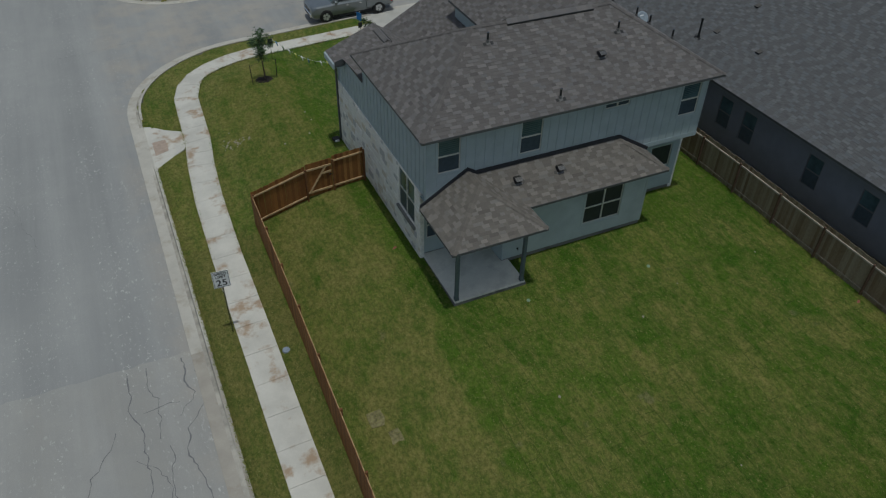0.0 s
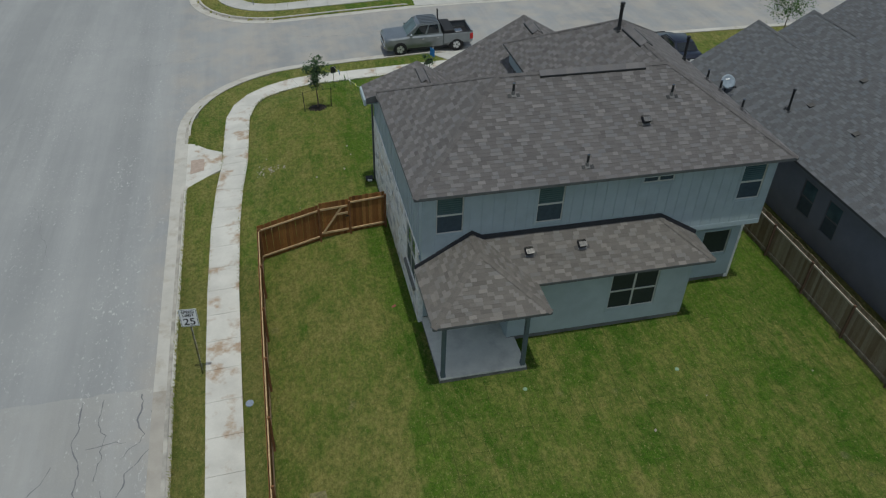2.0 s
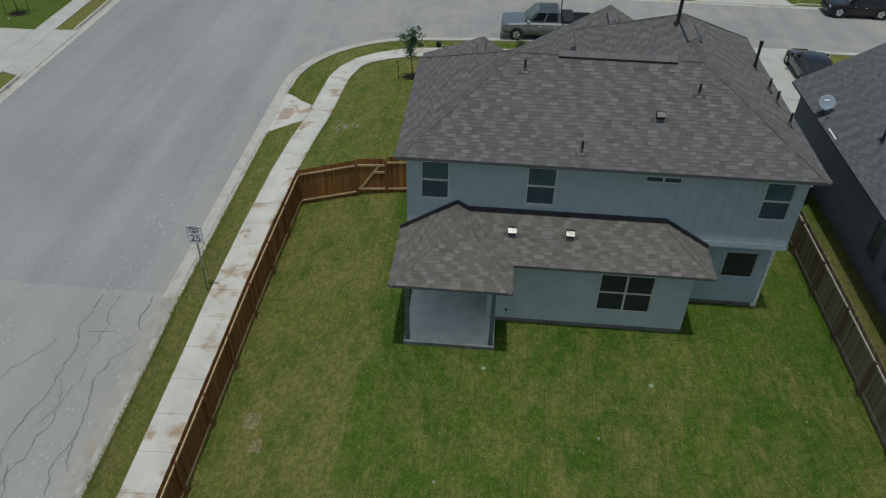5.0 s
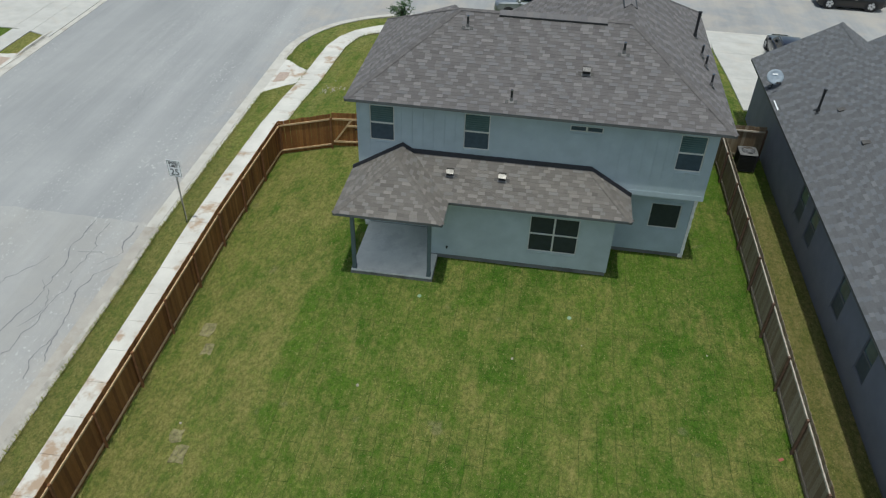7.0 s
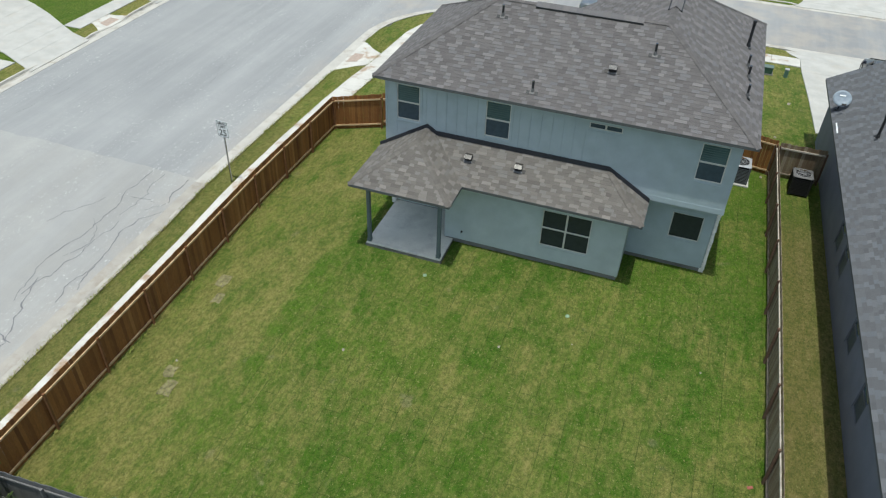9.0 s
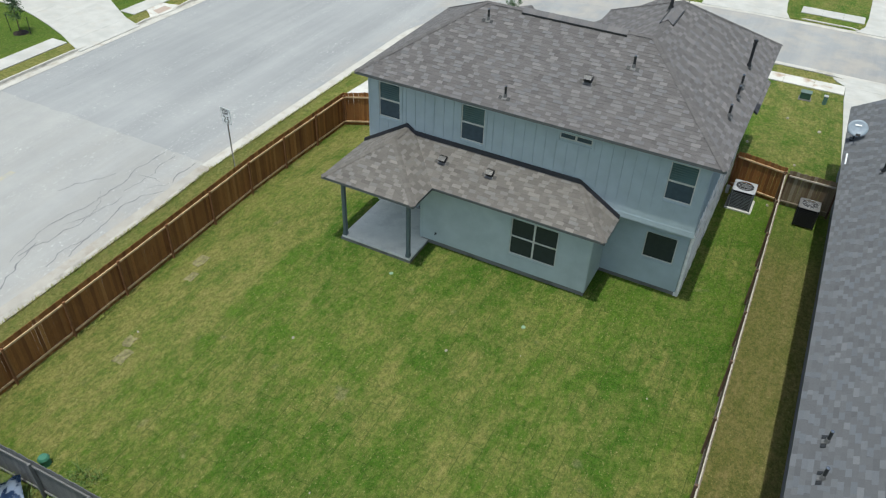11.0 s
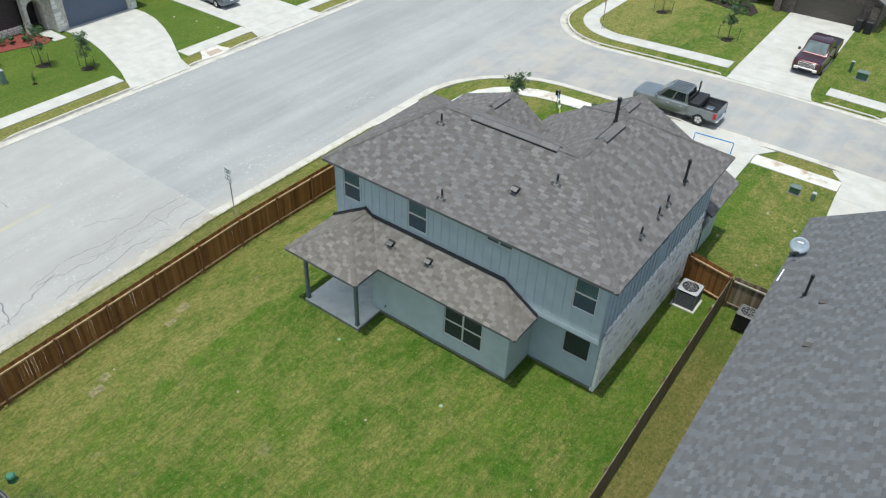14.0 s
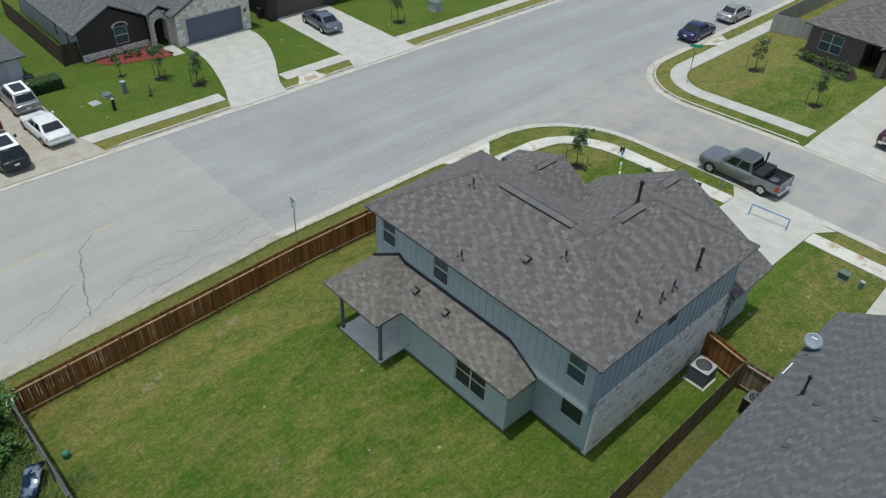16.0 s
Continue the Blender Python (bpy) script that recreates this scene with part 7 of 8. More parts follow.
# ---- behind the back fence ----
def weeds(x0, x1, y0, y1, count, h, mat, seed, label, z=-0.4):
    rnd = random.Random(seed)
    verts, faces = [], []
    for _ in range(count):
        x, y = rnd.uniform(x0, x1), rnd.uniform(y0, y1)
        a = rnd.uniform(0, 6.28)
        l, w = h * rnd.uniform(0.5, 1.2), rnd.uniform(0.006, 0.015)
        d, s = Vector((math.cos(a), math.sin(a), 0)), Vector((-math.sin(a), math.cos(a), 0)) * w
        zb = z if z is not None else lot_z(x, y) - 0.02
        b = Vector((x, y, zb))
        m = b + d * l * 0.2 + Vector((0, 0, l * 0.65))
        t = b + d * l * 0.65 + Vector((0, 0, l * 0.8))
        k = len(verts)
        verts += [tuple(b - s), tuple(b + s), tuple(m + s), tuple(m - s), tuple(t)]
        faces += [(k, k + 1, k + 2, k + 3), (k + 3, k + 2, k + 4)]
    me = bpy.data.meshes.new("tall_grass")
    me.from_pydata(verts, [], faces)
    me.materials.append(mat)
    return tagged(new("tall_grass", me), label, "tall grass", kind="stuff")


M_weed = piece_mat("weed_blades", [(0.045, 0.115, 0.014), (0.075, 0.16, 0.02), (0.12, 0.18, 0.032), (0.2, 0.2, 0.07)], 0.7, True, 0.1, 30)
weeds(-6.9, 4.5, -22.5, -16.75, 15000, 0.9, M_weed, 2, "rank green weeds behind the back fence", z=-1.35)
weeds(-0.9, 0.2, -16.2, -15.3, 260, 0.6, M_weed, 3, "tuft of tall weeds by the back fence", z=-1.1)
for i, (x, y, r, h) in enumerate(((-4.6, -18.3, 0.9, 1.9), (-3.4, -17.7, 0.7, 1.6), (-5.6, -17.6, 0.8, 1.7), (-2.9, -19.3, 0.8, 1.5), (-4.9, -20.2, 1.0, 1.8), (-6.6, -17.3, 0.8, 1.7), (-6.5, -18.9, 0.9, 1.8))):
    bush(x, y, r, h, 60 + i, "dense leafy green bush behind the back fence", M_leafl, 1700, z=-1.35, leaf=0.12)


def lounger():
    """A sheet of dark plastic draped over a low frame among the weeds."""
    b = thing("tarpaulin", "dark blue and white plastic sheet lying on weeds", "tarpaulin", pose(-0.85, -17.6, -0.35, 8, -6, -33))
    bm = bmesh.new()
    n, m = 12, 5
    g = [[bm.verts.new((-1.5 + 3.0 * i / n, -0.36 + 0.72 * j / m + 0.03 * math.sin(i * 0.6), 0.16 * math.sin(i * 0.75) + 0.05 * math.cos(j * 1.7 + i * 0.4))) for j in range(m + 1)] for i in range(n + 1)]
    for i in range(n):
        for j in range(m):
            bm.faces.new((g[i][j], g[i + 1][j], g[i + 1][j + 1], g[i][j + 1]))
    bmesh.ops.solidify(bm, geom=bm.faces[:], thickness=0.02)
    mt = Mat("draped_plastic", 0.18, 0.55)
    f = mt.noise(2.2, 3, vec=mt.where(local=True), lo=0.5, hi=0.58)
    mt.colour(mt.mix(f, (0.035, 0.07, 0.15), (0.45, 0.52, 0.62)))
    part("sheet", bm, mt.m, b, smooth=True)


lounger()


# ---- sealed cracks in the street ----
def cracks():
    """Meandering sealed cracks, each from one end to the other with a random wander."""
    rnd = random.Random(12)
    verts, faces = [], []

    def line(x0, y0, x1, y1, w, bend=0.0, wander=0.055):
        run = math.hypot(x1 - x0, y1 - y0)
        n = max(3, int(run / 0.16))
        sx, sy = -(y1 - y0) / run, (x1 - x0) / run
        off, pts = 0.0, []
        for i in range(n + 1):
            t = i / n
            off = off * 0.9 + rnd.gauss(0, wander)
            o = off * min(1, 4 * t, 4 - 4 * t) + bend * math.sin(math.pi * t)
            pts.append((x0 + (x1 - x0) * t + sx * o, y0 + (y1 - y0) * t + sy * o))
        width = [w * rnd.uniform(0.2, 0.85) for _ in pts]
        for i in range(n):
            (a, b), (c, d) = pts[i], pts[i + 1]
            u = Vector((c - a, d - b, 0)).normalized()
            s = Vector((-u.y, u.x, 0))
            k = len(verts)
            for px, py, o in ((a, b, width[i]), (c, d, width[i + 1]), (c, d, -width[i + 1]), (a, b, -width[i])):
                verts.append((px + s.x * o, py + s.y * o, street_z(px, py) + 0.006))
            faces.append((k, k + 1, k + 2, k + 3))

    for q in ((-12.3, 0, -12.5, -7.0, 0.035), (-11.6, 0, -11.6, -3.4, 0.022), (-10.3, 0, -10.1, -1.8, 0.04), (-10.1, -1.8, -10.8, -2.7, 0.02), (-9.95, -0.8, -10.65, -3.3, 0.022, 0.5), (-10.65, -3.3, -10.4, -6.4, 0.035), (-10.4, -6.4, -10.35, -8.9, 0.032, -0.3), (-10.4, -6.5, -10.05, -8.0, 0.03, 0.15), (-10.7, -2.05, -12.0, -2.1, 0.02), (-13.0, -2.6, -14.2, -5.0, 0.022), (-11.35, -3.8, -11.4, -6.3, 0.026), (-11.4, -6.3, -11.9, -9.0, 0.028), (-12.5, -4.0, -12.0, -6.6, 0.02, 0.45), (-12.5, -7.0, -11.9, -9.4, 0.022), (-17.2, -8.1, -15.45, -9.6, 0.045), (-15.45, -9.6, -12.4, -10.7, 0.075), (-12.4, -10.7, -10.4, -11.2, 0.05), (-12.0, -8.0, -9.95, -13.1, 0.04)):
        line(*q)
    for q in ((-13.5, -10.8, -11.5, -15.3, 0.035), (-12.4, -12.0, -11.6, -14.0, 0.025), (-20.3, -6.7, -18.9, -6.5, 0.03), (-22.5, 2.0, -21.9, 5.5, 0.012), (-15.0, 9.0, -16.2, 13.0, 0.01), (-20.0, 20.0, -18.5, 23.0, 0.012), (-13.0, 28.5, -8.0, 29.4, 0.012), (-2.0, 31.0, 6.0, 30.2, 0.012)):
        line(*q)
    me = bpy.data.meshes.new("crack_sealer")
    me.from_pydata(verts, [], faces)
    me.materials.append(M_tar)
    tagged(part("crack_sealer", me, None, road, "dark meandering crack sealer"), kind="stuff")


cracks()


# ---- marker stake on the verge ----
mz = lot_z(5.8, 24.4)
mk = thing("marker_stake", "thin metal marker stake with a blue panel in the verge", "stake", pose(5.8, 24.4, mz))
part("panel", boxm(-0.018, 0.018, -0.24, 0.24, 0.42, 0.92), M_blue, mk, "blue plastic panel").matrix_basis = pose(0, 0, 0, 0, 0, 22)
part("shaft", tubem((0, 0, -0.06), (0.06, 0.03, 0.95), 0.026, 0.022, 8), M_galv, mk)
part("cap", tubem((0.058, 0.029, 0.9), (0.062, 0.031, 0.99), 0.034, 0.034, 8), M_vent, mk, "pale cap")


# ---- houses across the streets ----
M_brickd1 = simple("charcoal_brick", (0.062, 0.052, 0.05), 0.9, vary=0.3, scale=8, fine=24)
M_stonew = simple("pale_split_stone", (0.56, 0.53, 0.47), 0.9, vary=0.2, scale=4, fine=9)
M_gdoor = simple("slate_garage_door_paint", lin((92, 102, 120)), 0.5, vary=0.05)
M_gdoor2 = simple("taupe_garage_door_paint", (0.10, 0.085, 0.07), 0.55, vary=0.06)
M_whitewall = simple("pale_blue_siding", (0.5, 0.54, 0.58), 0.65, vary=0.05)


def hip_slopes(x0, x1, y0, y1, z, p):
    """The four slopes of a hip roof over a rectangle, its ridges and its eaves."""
    w, l = x1 - x0, y1 - y0
    if w <= l:
        h = w / 2
        a, b = P(x0 + h, y0 + h, z + p * h), P(x0 + h, y1 - h, z + p * h)
        s = [([P(x0, y1, z), P(x0, y0, z), a, b], (0, -1, 0)), ([P(x1, y0, z), P(x1, y1, z), b, a], (0, 1, 0)), ([P(x0, y0, z), P(x1, y0, z), a], (1, 0, 0)), ([P(x1, y1, z), P(x0, y1, z), b], (-1, 0, 0))]
    else:
        h = l / 2
        a, b = P(x0 + h, y0 + h, z + p * h), P(x1 - h, y0 + h, z + p * h)
        s = [([P(x0, y0, z), P(x1, y0, z), b, a], (1, 0, 0)), ([P(x1, y1, z), P(x0, y1, z), a, b], (-1, 0, 0)), ([P(x0, y1, z), P(x0, y0, z), a], (0, -1, 0)), ([P(x1, y0, z), P(x1, y1, z), b], (0, 1, 0))]
    c = [P(x0, y0, z), P(x1, y0, z), P(x1, y1, z), P(x0, y1, z)]
    near = lambda q: a if (Vector(q) - Vector(a)).length < (Vector(q) - Vector(b)).length else b
    return s, [(q, near(q)) for q in c] + [(a, b)], [(c[i], c[(i + 1) % 4]) for i in range(4)]


def gable_slopes(axis, lo, hi, c, half, apex, p):
    """Two slopes either side of a ridge that runs along an axis."""
    z = apex - p * half
    if axis == "x":
        return [([P(lo, c - half, z), P(hi, c - half, z), P(hi, c, apex), P(lo, c, apex)], (1, 0, 0)), ([P(hi, c + half, z), P(lo, c + half, z), P(lo, c, apex), P(hi, c, apex)], (-1, 0, 0))], [(P(lo, c, apex), P(hi, c, apex))], [(P(hi, c - half, z), P(hi, c, apex)), (P(hi, c, apex), P(hi, c + half, z))]
    return [([P(c - half, hi, z), P(c - half, lo, z), P(c, lo, apex), P(c, hi, apex)], (0, -1, 0)), ([P(c + half, lo, z), P(c + half, hi, z), P(c, hi, apex), P(c, lo, apex)], (0, 1, 0))], [(P(c, lo, apex), P(c, hi, apex))], [(P(c - half, lo, z), P(c, lo, apex)), (P(c, lo, apex), P(c + half, lo, z))]


def garage_door(parent, place, w, h, mat):
    """A sectional door of four panels."""
    d = part("garage_door", boxm(-w / 2, w / 2, 0.0, 0.03, 0, h), mat, parent)
    d.matrix_basis = place
    for i in range(4):
        for k in range(4):
            part("panel", boxm(-w / 2 + 0.08 + k * w / 4, -w / 2 - 0.08 + (k + 1) * w / 4, -0.015, 0.0, i * h / 4 + 0.06, (i + 1) * h / 4 - 0.06, 0.005), mat, d)


w1 = thing("house", "single-storey house with charcoal brick gable and stone garage front", "house")
G = -1.0
rw = random.Random(31)
wa = wall_with_holes(0.9, 6.75, G, 1.45, [(3.9, 5.05, -0.2, 1.3)], 0.2, eastw(-40.0), "wall", M_brickd1, w1, "charcoal brick wall")
part("wall", prism(bmesh.new(), [(-40.2, 0.9, 1.45), (-40.2, 6.75, 1.45), (-40.2, 3.85, 3.0)], (0, 0, 0), (0.2, 0, 0)), M_brickd1, w1)
stones(wa, 0.9, 6.75, G - 0.05, -0.38, -40.0, 1, [], 71)
ww = window(w1, 1.15, 1.5, pose(-40.05, 4.475, -0.2, 0, 0, 90), upper=M_glass_up, blind=False)
arch = bmesh.new()
for i in range(8):
    a0, a1 = math.pi * i / 8, math.pi * (i + 1) / 8
    prism(arch, [(-39.98, 4.475 + r * math.cos(a), 1.28 + 0.35 * r * math.sin(a) / 0.58) for r, a in ((0.58, a0), (0.75, a0), (0.75, a1), (0.58, a1))], (0, 0, 0), (0.06, 0, 0))
part("window_arch", arch, M_stonew, w1, "pale stone arch over the window")
part("wall", boxm(-54, -40.2, 0.9, 1.1, G, 1.5), M_whitewall, w1, "pale blue side wall")
for x in (-42.5, -45.0):
    window(w1, 0.7, 1.2, pose(x, 0.88, -0.2), blind=False)
# entry surround of stone with a round-headed opening
EY, ER, EZ = 7.62, 0.6, 0.95
side_l = [(6.75, G), (EY - ER, G), (EY - ER, EZ)] + [(EY - ER * math.cos(a), EZ + ER * math.sin(a)) for a in np.linspace(0.2, math.pi / 2, 6)] + [(EY, 2.35), (6.75, 1.95)]
side_r = [(8.5, G), (8.5, 1.95), (EY, 2.35)] + [(EY + ER * math.cos(a), EZ + ER * math.sin(a)) for a in np.linspace(math.pi / 2, 0.2, 6)] + [(EY + ER, EZ), (EY + ER, G)]
for half in (side_l, side_r):
    part("entry_arch", prism(bmesh.new(), [(-39.6, u, v) for u, v in half], (0, 0, 0), (0.6, 0, 0)), M_stonew, w1, "pale split stone entry surround")
part("entry_wall", boxm(-41.2, -41.0, 6.75, 8.5, G, 2.0), M_brickd1, w1)
part("front_door", boxm(-41.0, -40.94, 7.15, 8.05, G + 0.1, 1.1), M_plastic, w1)
gw = wall_with_holes(8.5, 15.75, G, 1.75, [(9.45, 14.9, G - 0.01, 1.3)], 0.25, eastw(-38.0), "wall", M_stonew, w1, "pale split stone garage front")
part("wall", prism(bmesh.new(), [(-38.25, 8.5, 1.75), (-38.25, 15.75, 1.75), (-38.25, 12.1, 3.6)], (0, 0, 0), (0.25, 0, 0)), M_stonew, w1)
stones(gw, 8.5, 15.75, G, 1.75, -38.0, 1, [(9.4, 14.95, G - 0.1, 1.36)], 51)
gable_stones(gw, 12.1, 3.6, 1.75, 3.55, -38.0, 1, 61)
part("wall", boxm(-54, -38.26, 15.55, 15.75, G, 1.75), M_brickd1, w1)
part("wall", boxm(-40.9, -38.26, 8.5, 8.7, G, 1.75), M_stonew, w1)
garage_door(w1, pose(-38.12, 12.17, G + 0.02, 0, 0, 90), 5.4, 2.28, M_gdoor)
part("coach_lamp", boxm(-38.0, -37.85, 15.15, 15.3, 0.7, 1.0, 0.02), M_black, w1)
part("wall", boxm(-54.2, -54, 0.9, 15.75, G, 1.5), M_brickd1, w1)
s, cl, ed = hip_slopes(-54.5, -40.25, 0.4, 16.2, 1.55, 0.55)
roof(w1, s, ed, cl, SHN, rw, label="grey shingle hip roof", scale=1.5)
s, cl, ed = gable_slopes("x", -46, -39.65, 3.85, 3.45, 3.35, 0.52)
roof(w1, s, ed, cl, SHN, rw, label="grey shingle front gable", scale=1.5)
s, cl, ed = gable_slopes("x", -47, -37.7, 12.1, 4.05, 4.0, 0.52)
roof(w1, s, ed, cl, SHN, rw, label="grey shingle garage gable", scale=1.5)
s, cl, ed = gable_slopes("x", -44, -38.8, 7.6, 1.2, 2.75, 0.52)
roof(w1, s, ed, cl, SHN, rw, label="grey shingle entry gable", scale=1.5)
single("entry_walk", boxm(-39.0, -36.6, 7.3, 8.3, G - 0.1, G + 0.05), M_walk2, "pale concrete path from drive to entry", "path", kind="structure")

w0 = thing("house", "single-storey house with pale garage door and grey roof", "house")
wall_with_holes(-11.6, -4.2, G, 1.6, [(-10.6, -5.2, G - 0.01, 1.3)], 0.2, eastw(-38.6), "wall", M_whitewall, w0)
garage_door(w0, pose(-38.7, -7.9, G + 0.02, 0, 0, 90), 5.4, 2.26, simple("pale_garage_paint", (0.42, 0.44, 0.47), 0.5))
part("wall", boxm(-52, -38.8, -4.4, -4.2, G, 1.6), M_whitewall, w0)
part("wall", boxm(-52, -51.8, -16, -4.4, G, 1.6), M_whitewall, w0)
part("wall", boxm(-51.8, -41, -16, -15.8, G, 1.6), M_whitewall, w0)
s, cl, ed = hip_slopes(-52.4, -38.1, -16.4, -3.8, 1.6, 0.5)
roof(w0, s, ed, cl, SHN, rw, label="grey shingle hip roof", scale=1.5)
single("rubbish_bin", boxm(-0.3, 0.3, -0.33, 0.33, 0, 1.0, 0.06), M_plastic, "black wheeled rubbish bin beside the garage", "bin", pose(-38.2, -4.0, G))

w2 = thing("house", "single-storey house with brown garage door and dark walls", "house")
wall_with_holes(17.9, 25.6, G, 1.7, [(18.9, 24.3, G - 0.01, 1.3)], 0.2, eastw(-38.4), "wall", M_brickd1, w2)
garage_door(w2, pose(-38.5, 21.6, G + 0.02, 0, 0, 90), 5.4, 2.26, M_gdoor2)
part("wall", boxm(-52, -38.6, 17.9, 18.1, G, 1.7), M_brickd1, w2)
part("wall", boxm(-52, -51.8, 18.1, 33, G, 1.7), M_brickd1, w2)
part("wall", boxm(-52, -40, 32.8, 33.0, G, 1.7), M_brickd1, w2)
part("wall", boxm(-40.2, -40, 25.6, 32.8, G, 1.7), M_brickd1, w2)
s, cl, ed = hip_slopes(-52.4, -38.0, 17.5, 33.4, 1.7, 0.5)
roof(w2, s, ed, cl, SHN, rw, label="grey shingle hip roof", scale=1.5)
for y in (16.9, 17.6):
    single("rubbish_bin", boxm(-0.3, 0.3, -0.33, 0.33, 0, 1.0, 0.06), M_plastic, "black wheeled rubbish bin beside the garage", "bin", pose(-39.6, y + 0.9, G), group="bins")
fence("weathered dark fence between two houses across the street", (-54, -0.6), (-40.2, -0.6), 1.8, M_darkwood, (M_darkwood, M_darkwood), 1)
fence("weathered dark fence return beside the charcoal brick gable", (-40.3, -0.6), (-40.3, 0.85), 1.8, M_darkwood, (M_darkwood, M_darkwood), 1)

M_brickn = simple("brown_brick", (0.15, 0.12, 0.105), 0.9, vary=0.35, scale=7, fine=22)
ne = thing("house", "single-storey dark brick house with brown garage across the side street", "house")
GZ = -0.62
wall_with_holes(-1.75, 3.0, GZ, 2.2, [(-0.7, 1.35, 0.0, 1.65)], 0.2, south(52.0), "wall", M_brickn, ne, "dark brown brick wall")
window(ne, 2.05, 1.65, pose(0.325, 52.05, 0.0), mull=True, blind=True)
part("wall", boxm(-1.75, -1.55, 52.2, 66, GZ, 2.2), M_brickn, ne)
part("wall", boxm(3.0, 3.2, 52.0, 55.2, GZ, 2.2), M_brickn, ne)
part("wall", boxm(3.2, 5.2, 55.0, 55.2, GZ, 2.2), M_brickn, ne)
part("front_door", boxm(3.7, 4.6, 54.9, 54.98, GZ + 0.1, 1.6), M_plastic, ne)
wall_with_holes(5.2, 13.4, GZ, 2.2, [(6.7, 12.1, GZ - 0.01, 1.75)], 0.25, south(51.2), "wall", M_brickn, ne)
garage_door(ne, pose(9.4, 51.3, GZ + 0.05), 5.4, 2.3, M_gdoor2)
for x in (5.3, 13.0):
    part("stone_pier", boxm(x - 0.3, x + 0.3, 50.85, 51.2, GZ, 1.9, 0.01), M_brickn, ne)
part("wall", boxm(5.2, 5.4, 51.45, 55.2, GZ, 2.2), M_brickn, ne)
part("wall", boxm(13.2, 13.4, 51.45, 66, GZ, 2.2), M_brickn, ne)
part("wall", boxm(-1.75, 13.4, 66, 66.2, GZ, 2.2), M_brickn, ne)
s, cl, ed = hip_slopes(-2.3, 13.9, 51.5, 66.6, 2.15, 0.5)
roof(ne, s, ed, cl, SH, rw, label="dark grey shingle hip roof", scale=1.5)
s, cl, ed = gable_slopes("y", 50.7, 57, 9.3, 4.5, 4.4, 0.5)
roof(ne, s, ed, cl, SH, rw, label="dark grey garage gable", scale=1.5)
part("wall", prism(bmesh.new(), [(5.3, 51.25, 2.2), (13.3, 51.25, 2.2), (9.3, 51.25, 4.2)], (0, 0, 0), (0, 0.2, 0)), M_brickn, ne)
for x in (11.6, 12.4):
    single("rubbish_bin", boxm(-0.3, 0.3, -0.33, 0.33, 0, 1.05, 0.06), M_plastic, "black wheeled bin beside the garage", "bin", pose(x + 0.6, 50.5, lot_z(12, 50)), group="bins")
fence("silvered pale grey fence beside the opposite corner house", (-6.4, 54.6), (-1.8, 55.4), 1.8, M_silverwood, (M_silverwood, M_silverwood), 1)
fence("silvered pale grey fence along the opposite side yard", (-6.4, 54.7), (-6.4, 75), 1.8, M_silverwood, (M_silverwood, M_silverwood), 1)

single("entry_walk", boxm(3.6, 6.55, 49.7, 50.9, GZ - 0.15, GZ + 0.06), M_walk2, "pale concrete path to the opposite entry", "path", kind="structure")


# ---- grass blades on the lawns ----
def grass(name, x0, x1, y0, y1, count, h, mat, seed, label, free):
    """Short leaning blades, thick enough to show from above."""
    rng = np.random.default_rng(seed)
    xs, ys = rng.uniform(x0, x1, count), rng.uniform(y0, y1, count)
    keep = np.array([free(a, b) for a, b in zip(xs, ys)])
    xs, ys = xs[keep], ys[keep]
    n = len(xs)
    a = rng.uniform(0, 2 * np.pi, n)
    l, w = h * rng.uniform(0.5, 1.3, n), rng.uniform(0.006, 0.016, n)
    dx, dy = np.cos(a), np.sin(a)
    z = np.array([lot_z(p, q) for p, q in zip(xs, ys)]) - 0.005
    v = np.empty((n, 3, 3))
    v[:, 0] = np.stack([xs - dy * w, ys + dx * w, z], 1)
    v[:, 1] = np.stack([xs + dy * w, ys - dx * w, z], 1)
    v[:, 2] = np.stack([xs + dx * l * 0.9, ys + dy * l * 0.9, z + l * 0.65], 1)
    me = bpy.data.meshes.new(name)
    me.from_pydata(v.reshape(-1, 3).tolist(), [], np.arange(3 * n).reshape(-1, 3).tolist())
    me.materials.append(mat)
    return tagged(new(name, me), label, "grass", kind="stuff")


def open_lawn(x, y):
    if 0 < x < 13.5 and (y > 0.6 or (y > -1.25 and 2.9 < x < 10.3) or (x < 3.6 and y > -2.75)):
        return False
    return True


M_blade = lawn_blade()
grass("grass", -5.6, 17.7, -16.5, 9.2, 260000, 0.06, M_blade, 1, "short green and straw grass blades in the back yard", open_lawn)
grass("grass", -5.6, -0.2, 6.6, 22.5, 45000, 0.06, M_blade, 2, "short green grass blades beside the house", lambda x, y: road_d(x, y) < -3.6 and not (x < -5.3 + 0.12 * max(0, y - 17) * (y - 17)))


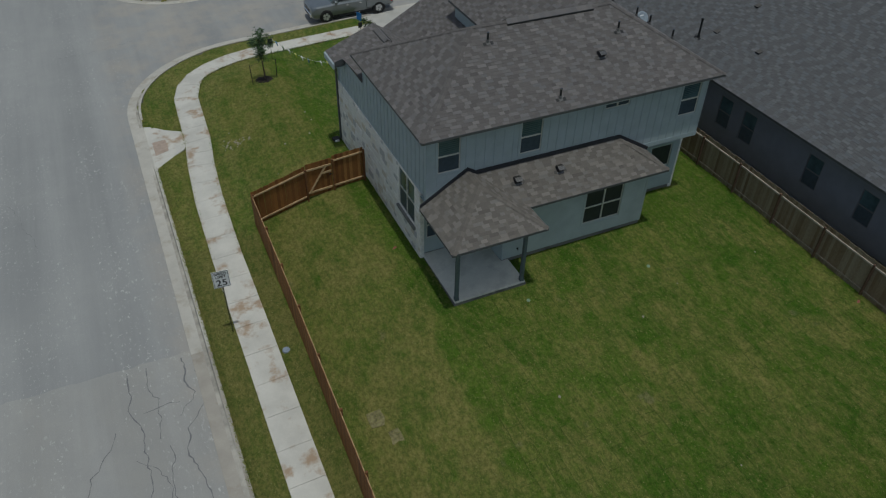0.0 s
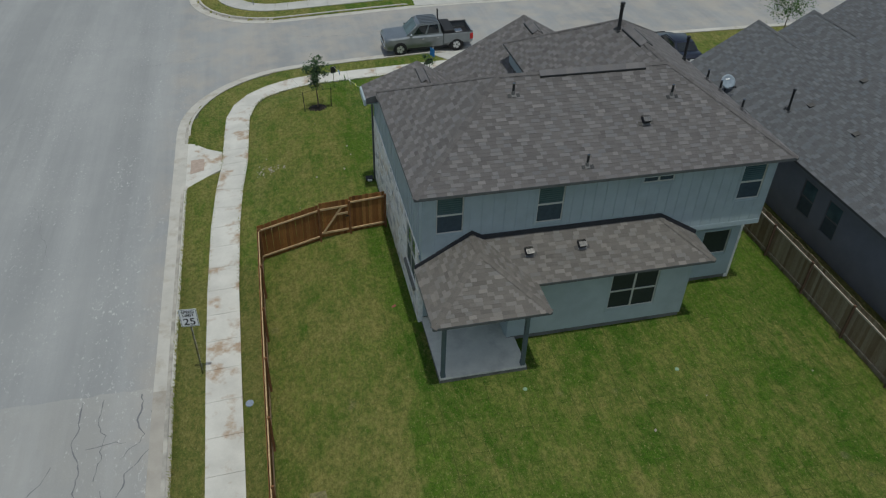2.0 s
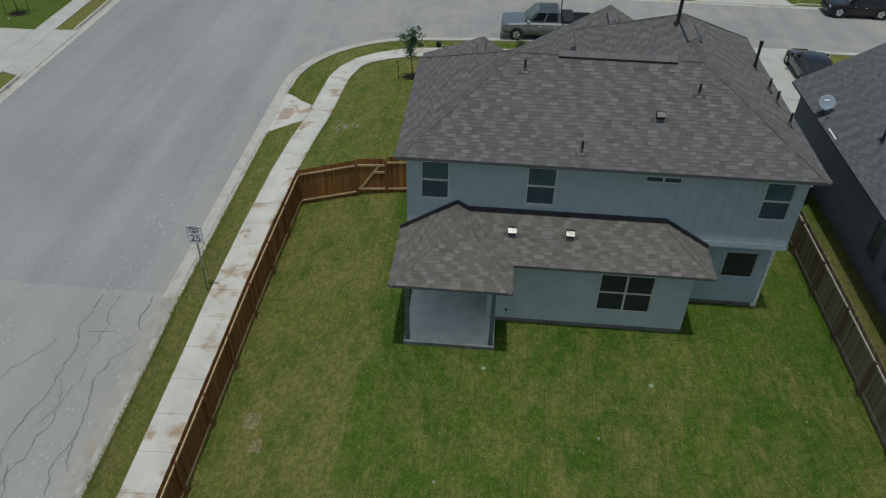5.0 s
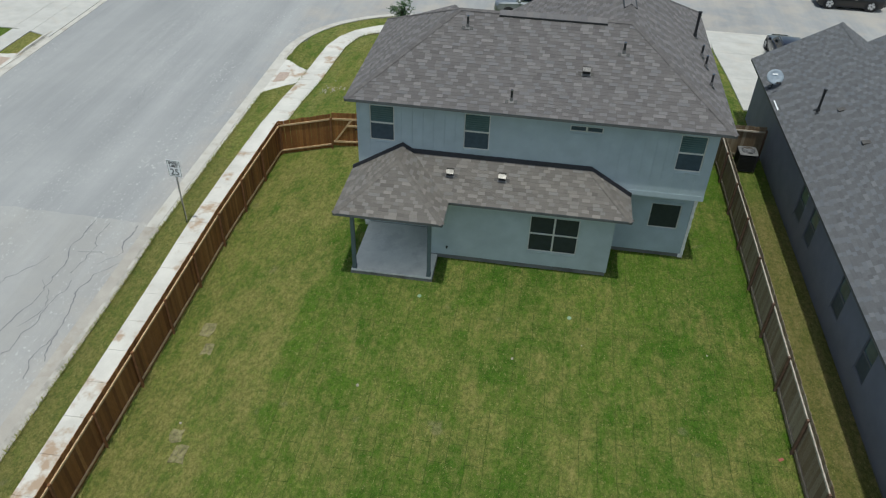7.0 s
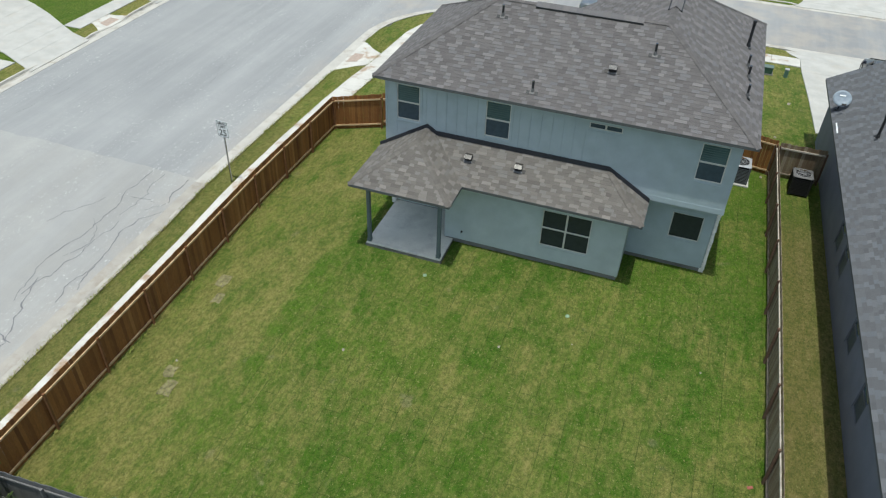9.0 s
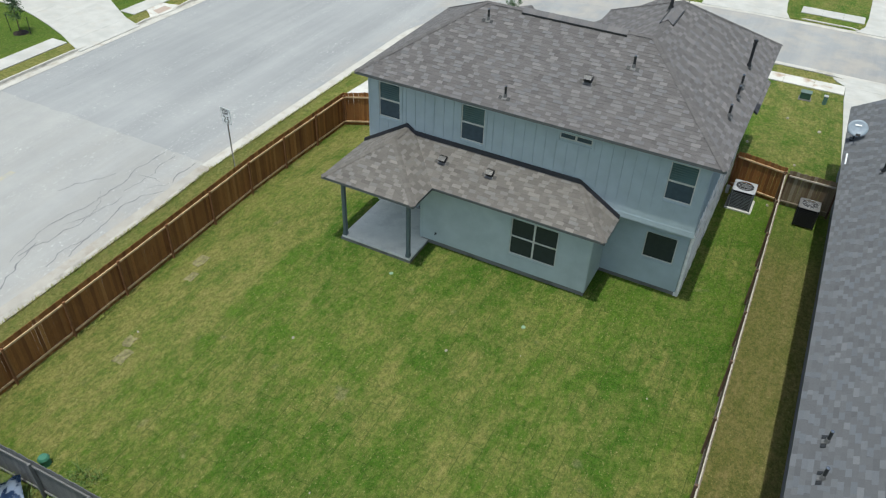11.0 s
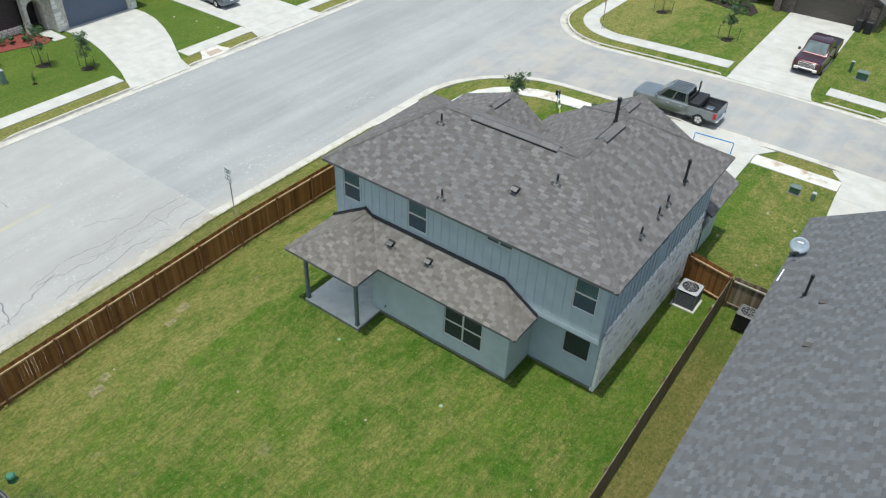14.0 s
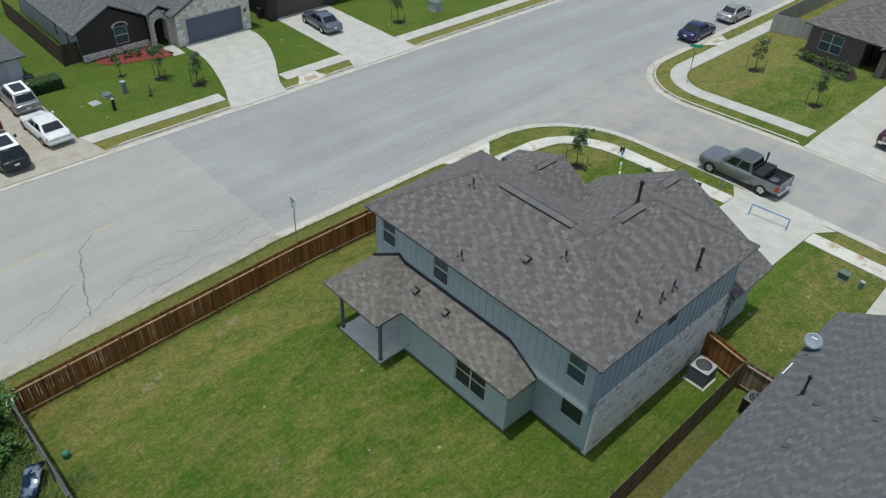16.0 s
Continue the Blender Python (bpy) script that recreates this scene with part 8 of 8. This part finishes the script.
def edge_tufts(name, lines, per_metre, mat, seed, label):
    """Blades that lean over the edges of pavements and along fences."""
    rnd = random.Random(seed)
    verts, faces = [], []
    for line in lines:
        for (xa, ya), (xb, yb) in zip(line, line[1:]):
            run = math.hypot(xb - xa, yb - ya)
            for _ in range(int(run * per_metre)):
                t, o = rnd.random(), rnd.gauss(0, 0.035)
                x, y = xa + (xb - xa) * t - (yb - ya) / run * o, ya + (yb - ya) * t + (xb - xa) / run * o
                g = rnd.uniform(0, 6.28)
                l, w = rnd.uniform(0.04, 0.13), rnd.uniform(0.01, 0.022)
                z = lot_z(x, y) + 0.005
                k = len(verts)
                verts += [(x - math.sin(g) * w, y + math.cos(g) * w, z), (x + math.sin(g) * w, y - math.cos(g) * w, z), (x + math.cos(g) * l, y + math.sin(g) * l, z + 0.05 + 0.4 * l)]
                faces.append((k, k + 1, k + 2))
    me = bpy.data.meshes.new(name)
    me.from_pydata(verts, [], faces)
    me.materials.append(mat)
    return tagged(new(name, me), label, "grass", kind="stuff")


grass("grass", -9.1, -5.95, -20, 20, 52000, 0.06, M_blade, 3, "short dull grass blades on the verges", lambda x, y: road_d(x, y) < -0.2 and not inside(PAVED[0], x, y) and not inside(RAMPS[0][1], x, y))
edge_tufts("grass", [[q for q in WL if q[1] > -25], [q for q in WR if q[1] > -25], [(XW + 0.15, -20), (XW + 0.17, 13)], [(FX - 0.05, FY), (FXS - 0.05, FB)], [(FX + 0.14, FY), (FXS + 0.14, FB)], [(FRX - 0.14, 9.2), (FRS - 0.14, FB)]], 60, M_blade, 9, "ragged grass edges along pavement and fences")


# ---- dead pieces of sod ----
rd = random.Random(8)
for x, y, w, l in ((-4.5, -6.0, 0.45, 0.65), (-4.1, -6.95, 0.4, 0.5), (-3.7, -10.65, 0.42, 0.45), (-3.3, -11.35, 0.45, 0.65)):
    o = [(x + sx * w / 2 + rd.uniform(-0.06, 0.06), y + sy * l / 2 + rd.uniform(-0.06, 0.06)) for sx, sy in ((-1, -1), (0, -1.05), (1, -1), (1.05, 0), (1, 1), (0, 1.04), (-1, 1), (-1.05, 0))]
    part("sod", slabm([(a, b, lot_z(a, b) + 0.012) for a, b in o], 0.05), M_sod, ground, "dead pale piece of sod")
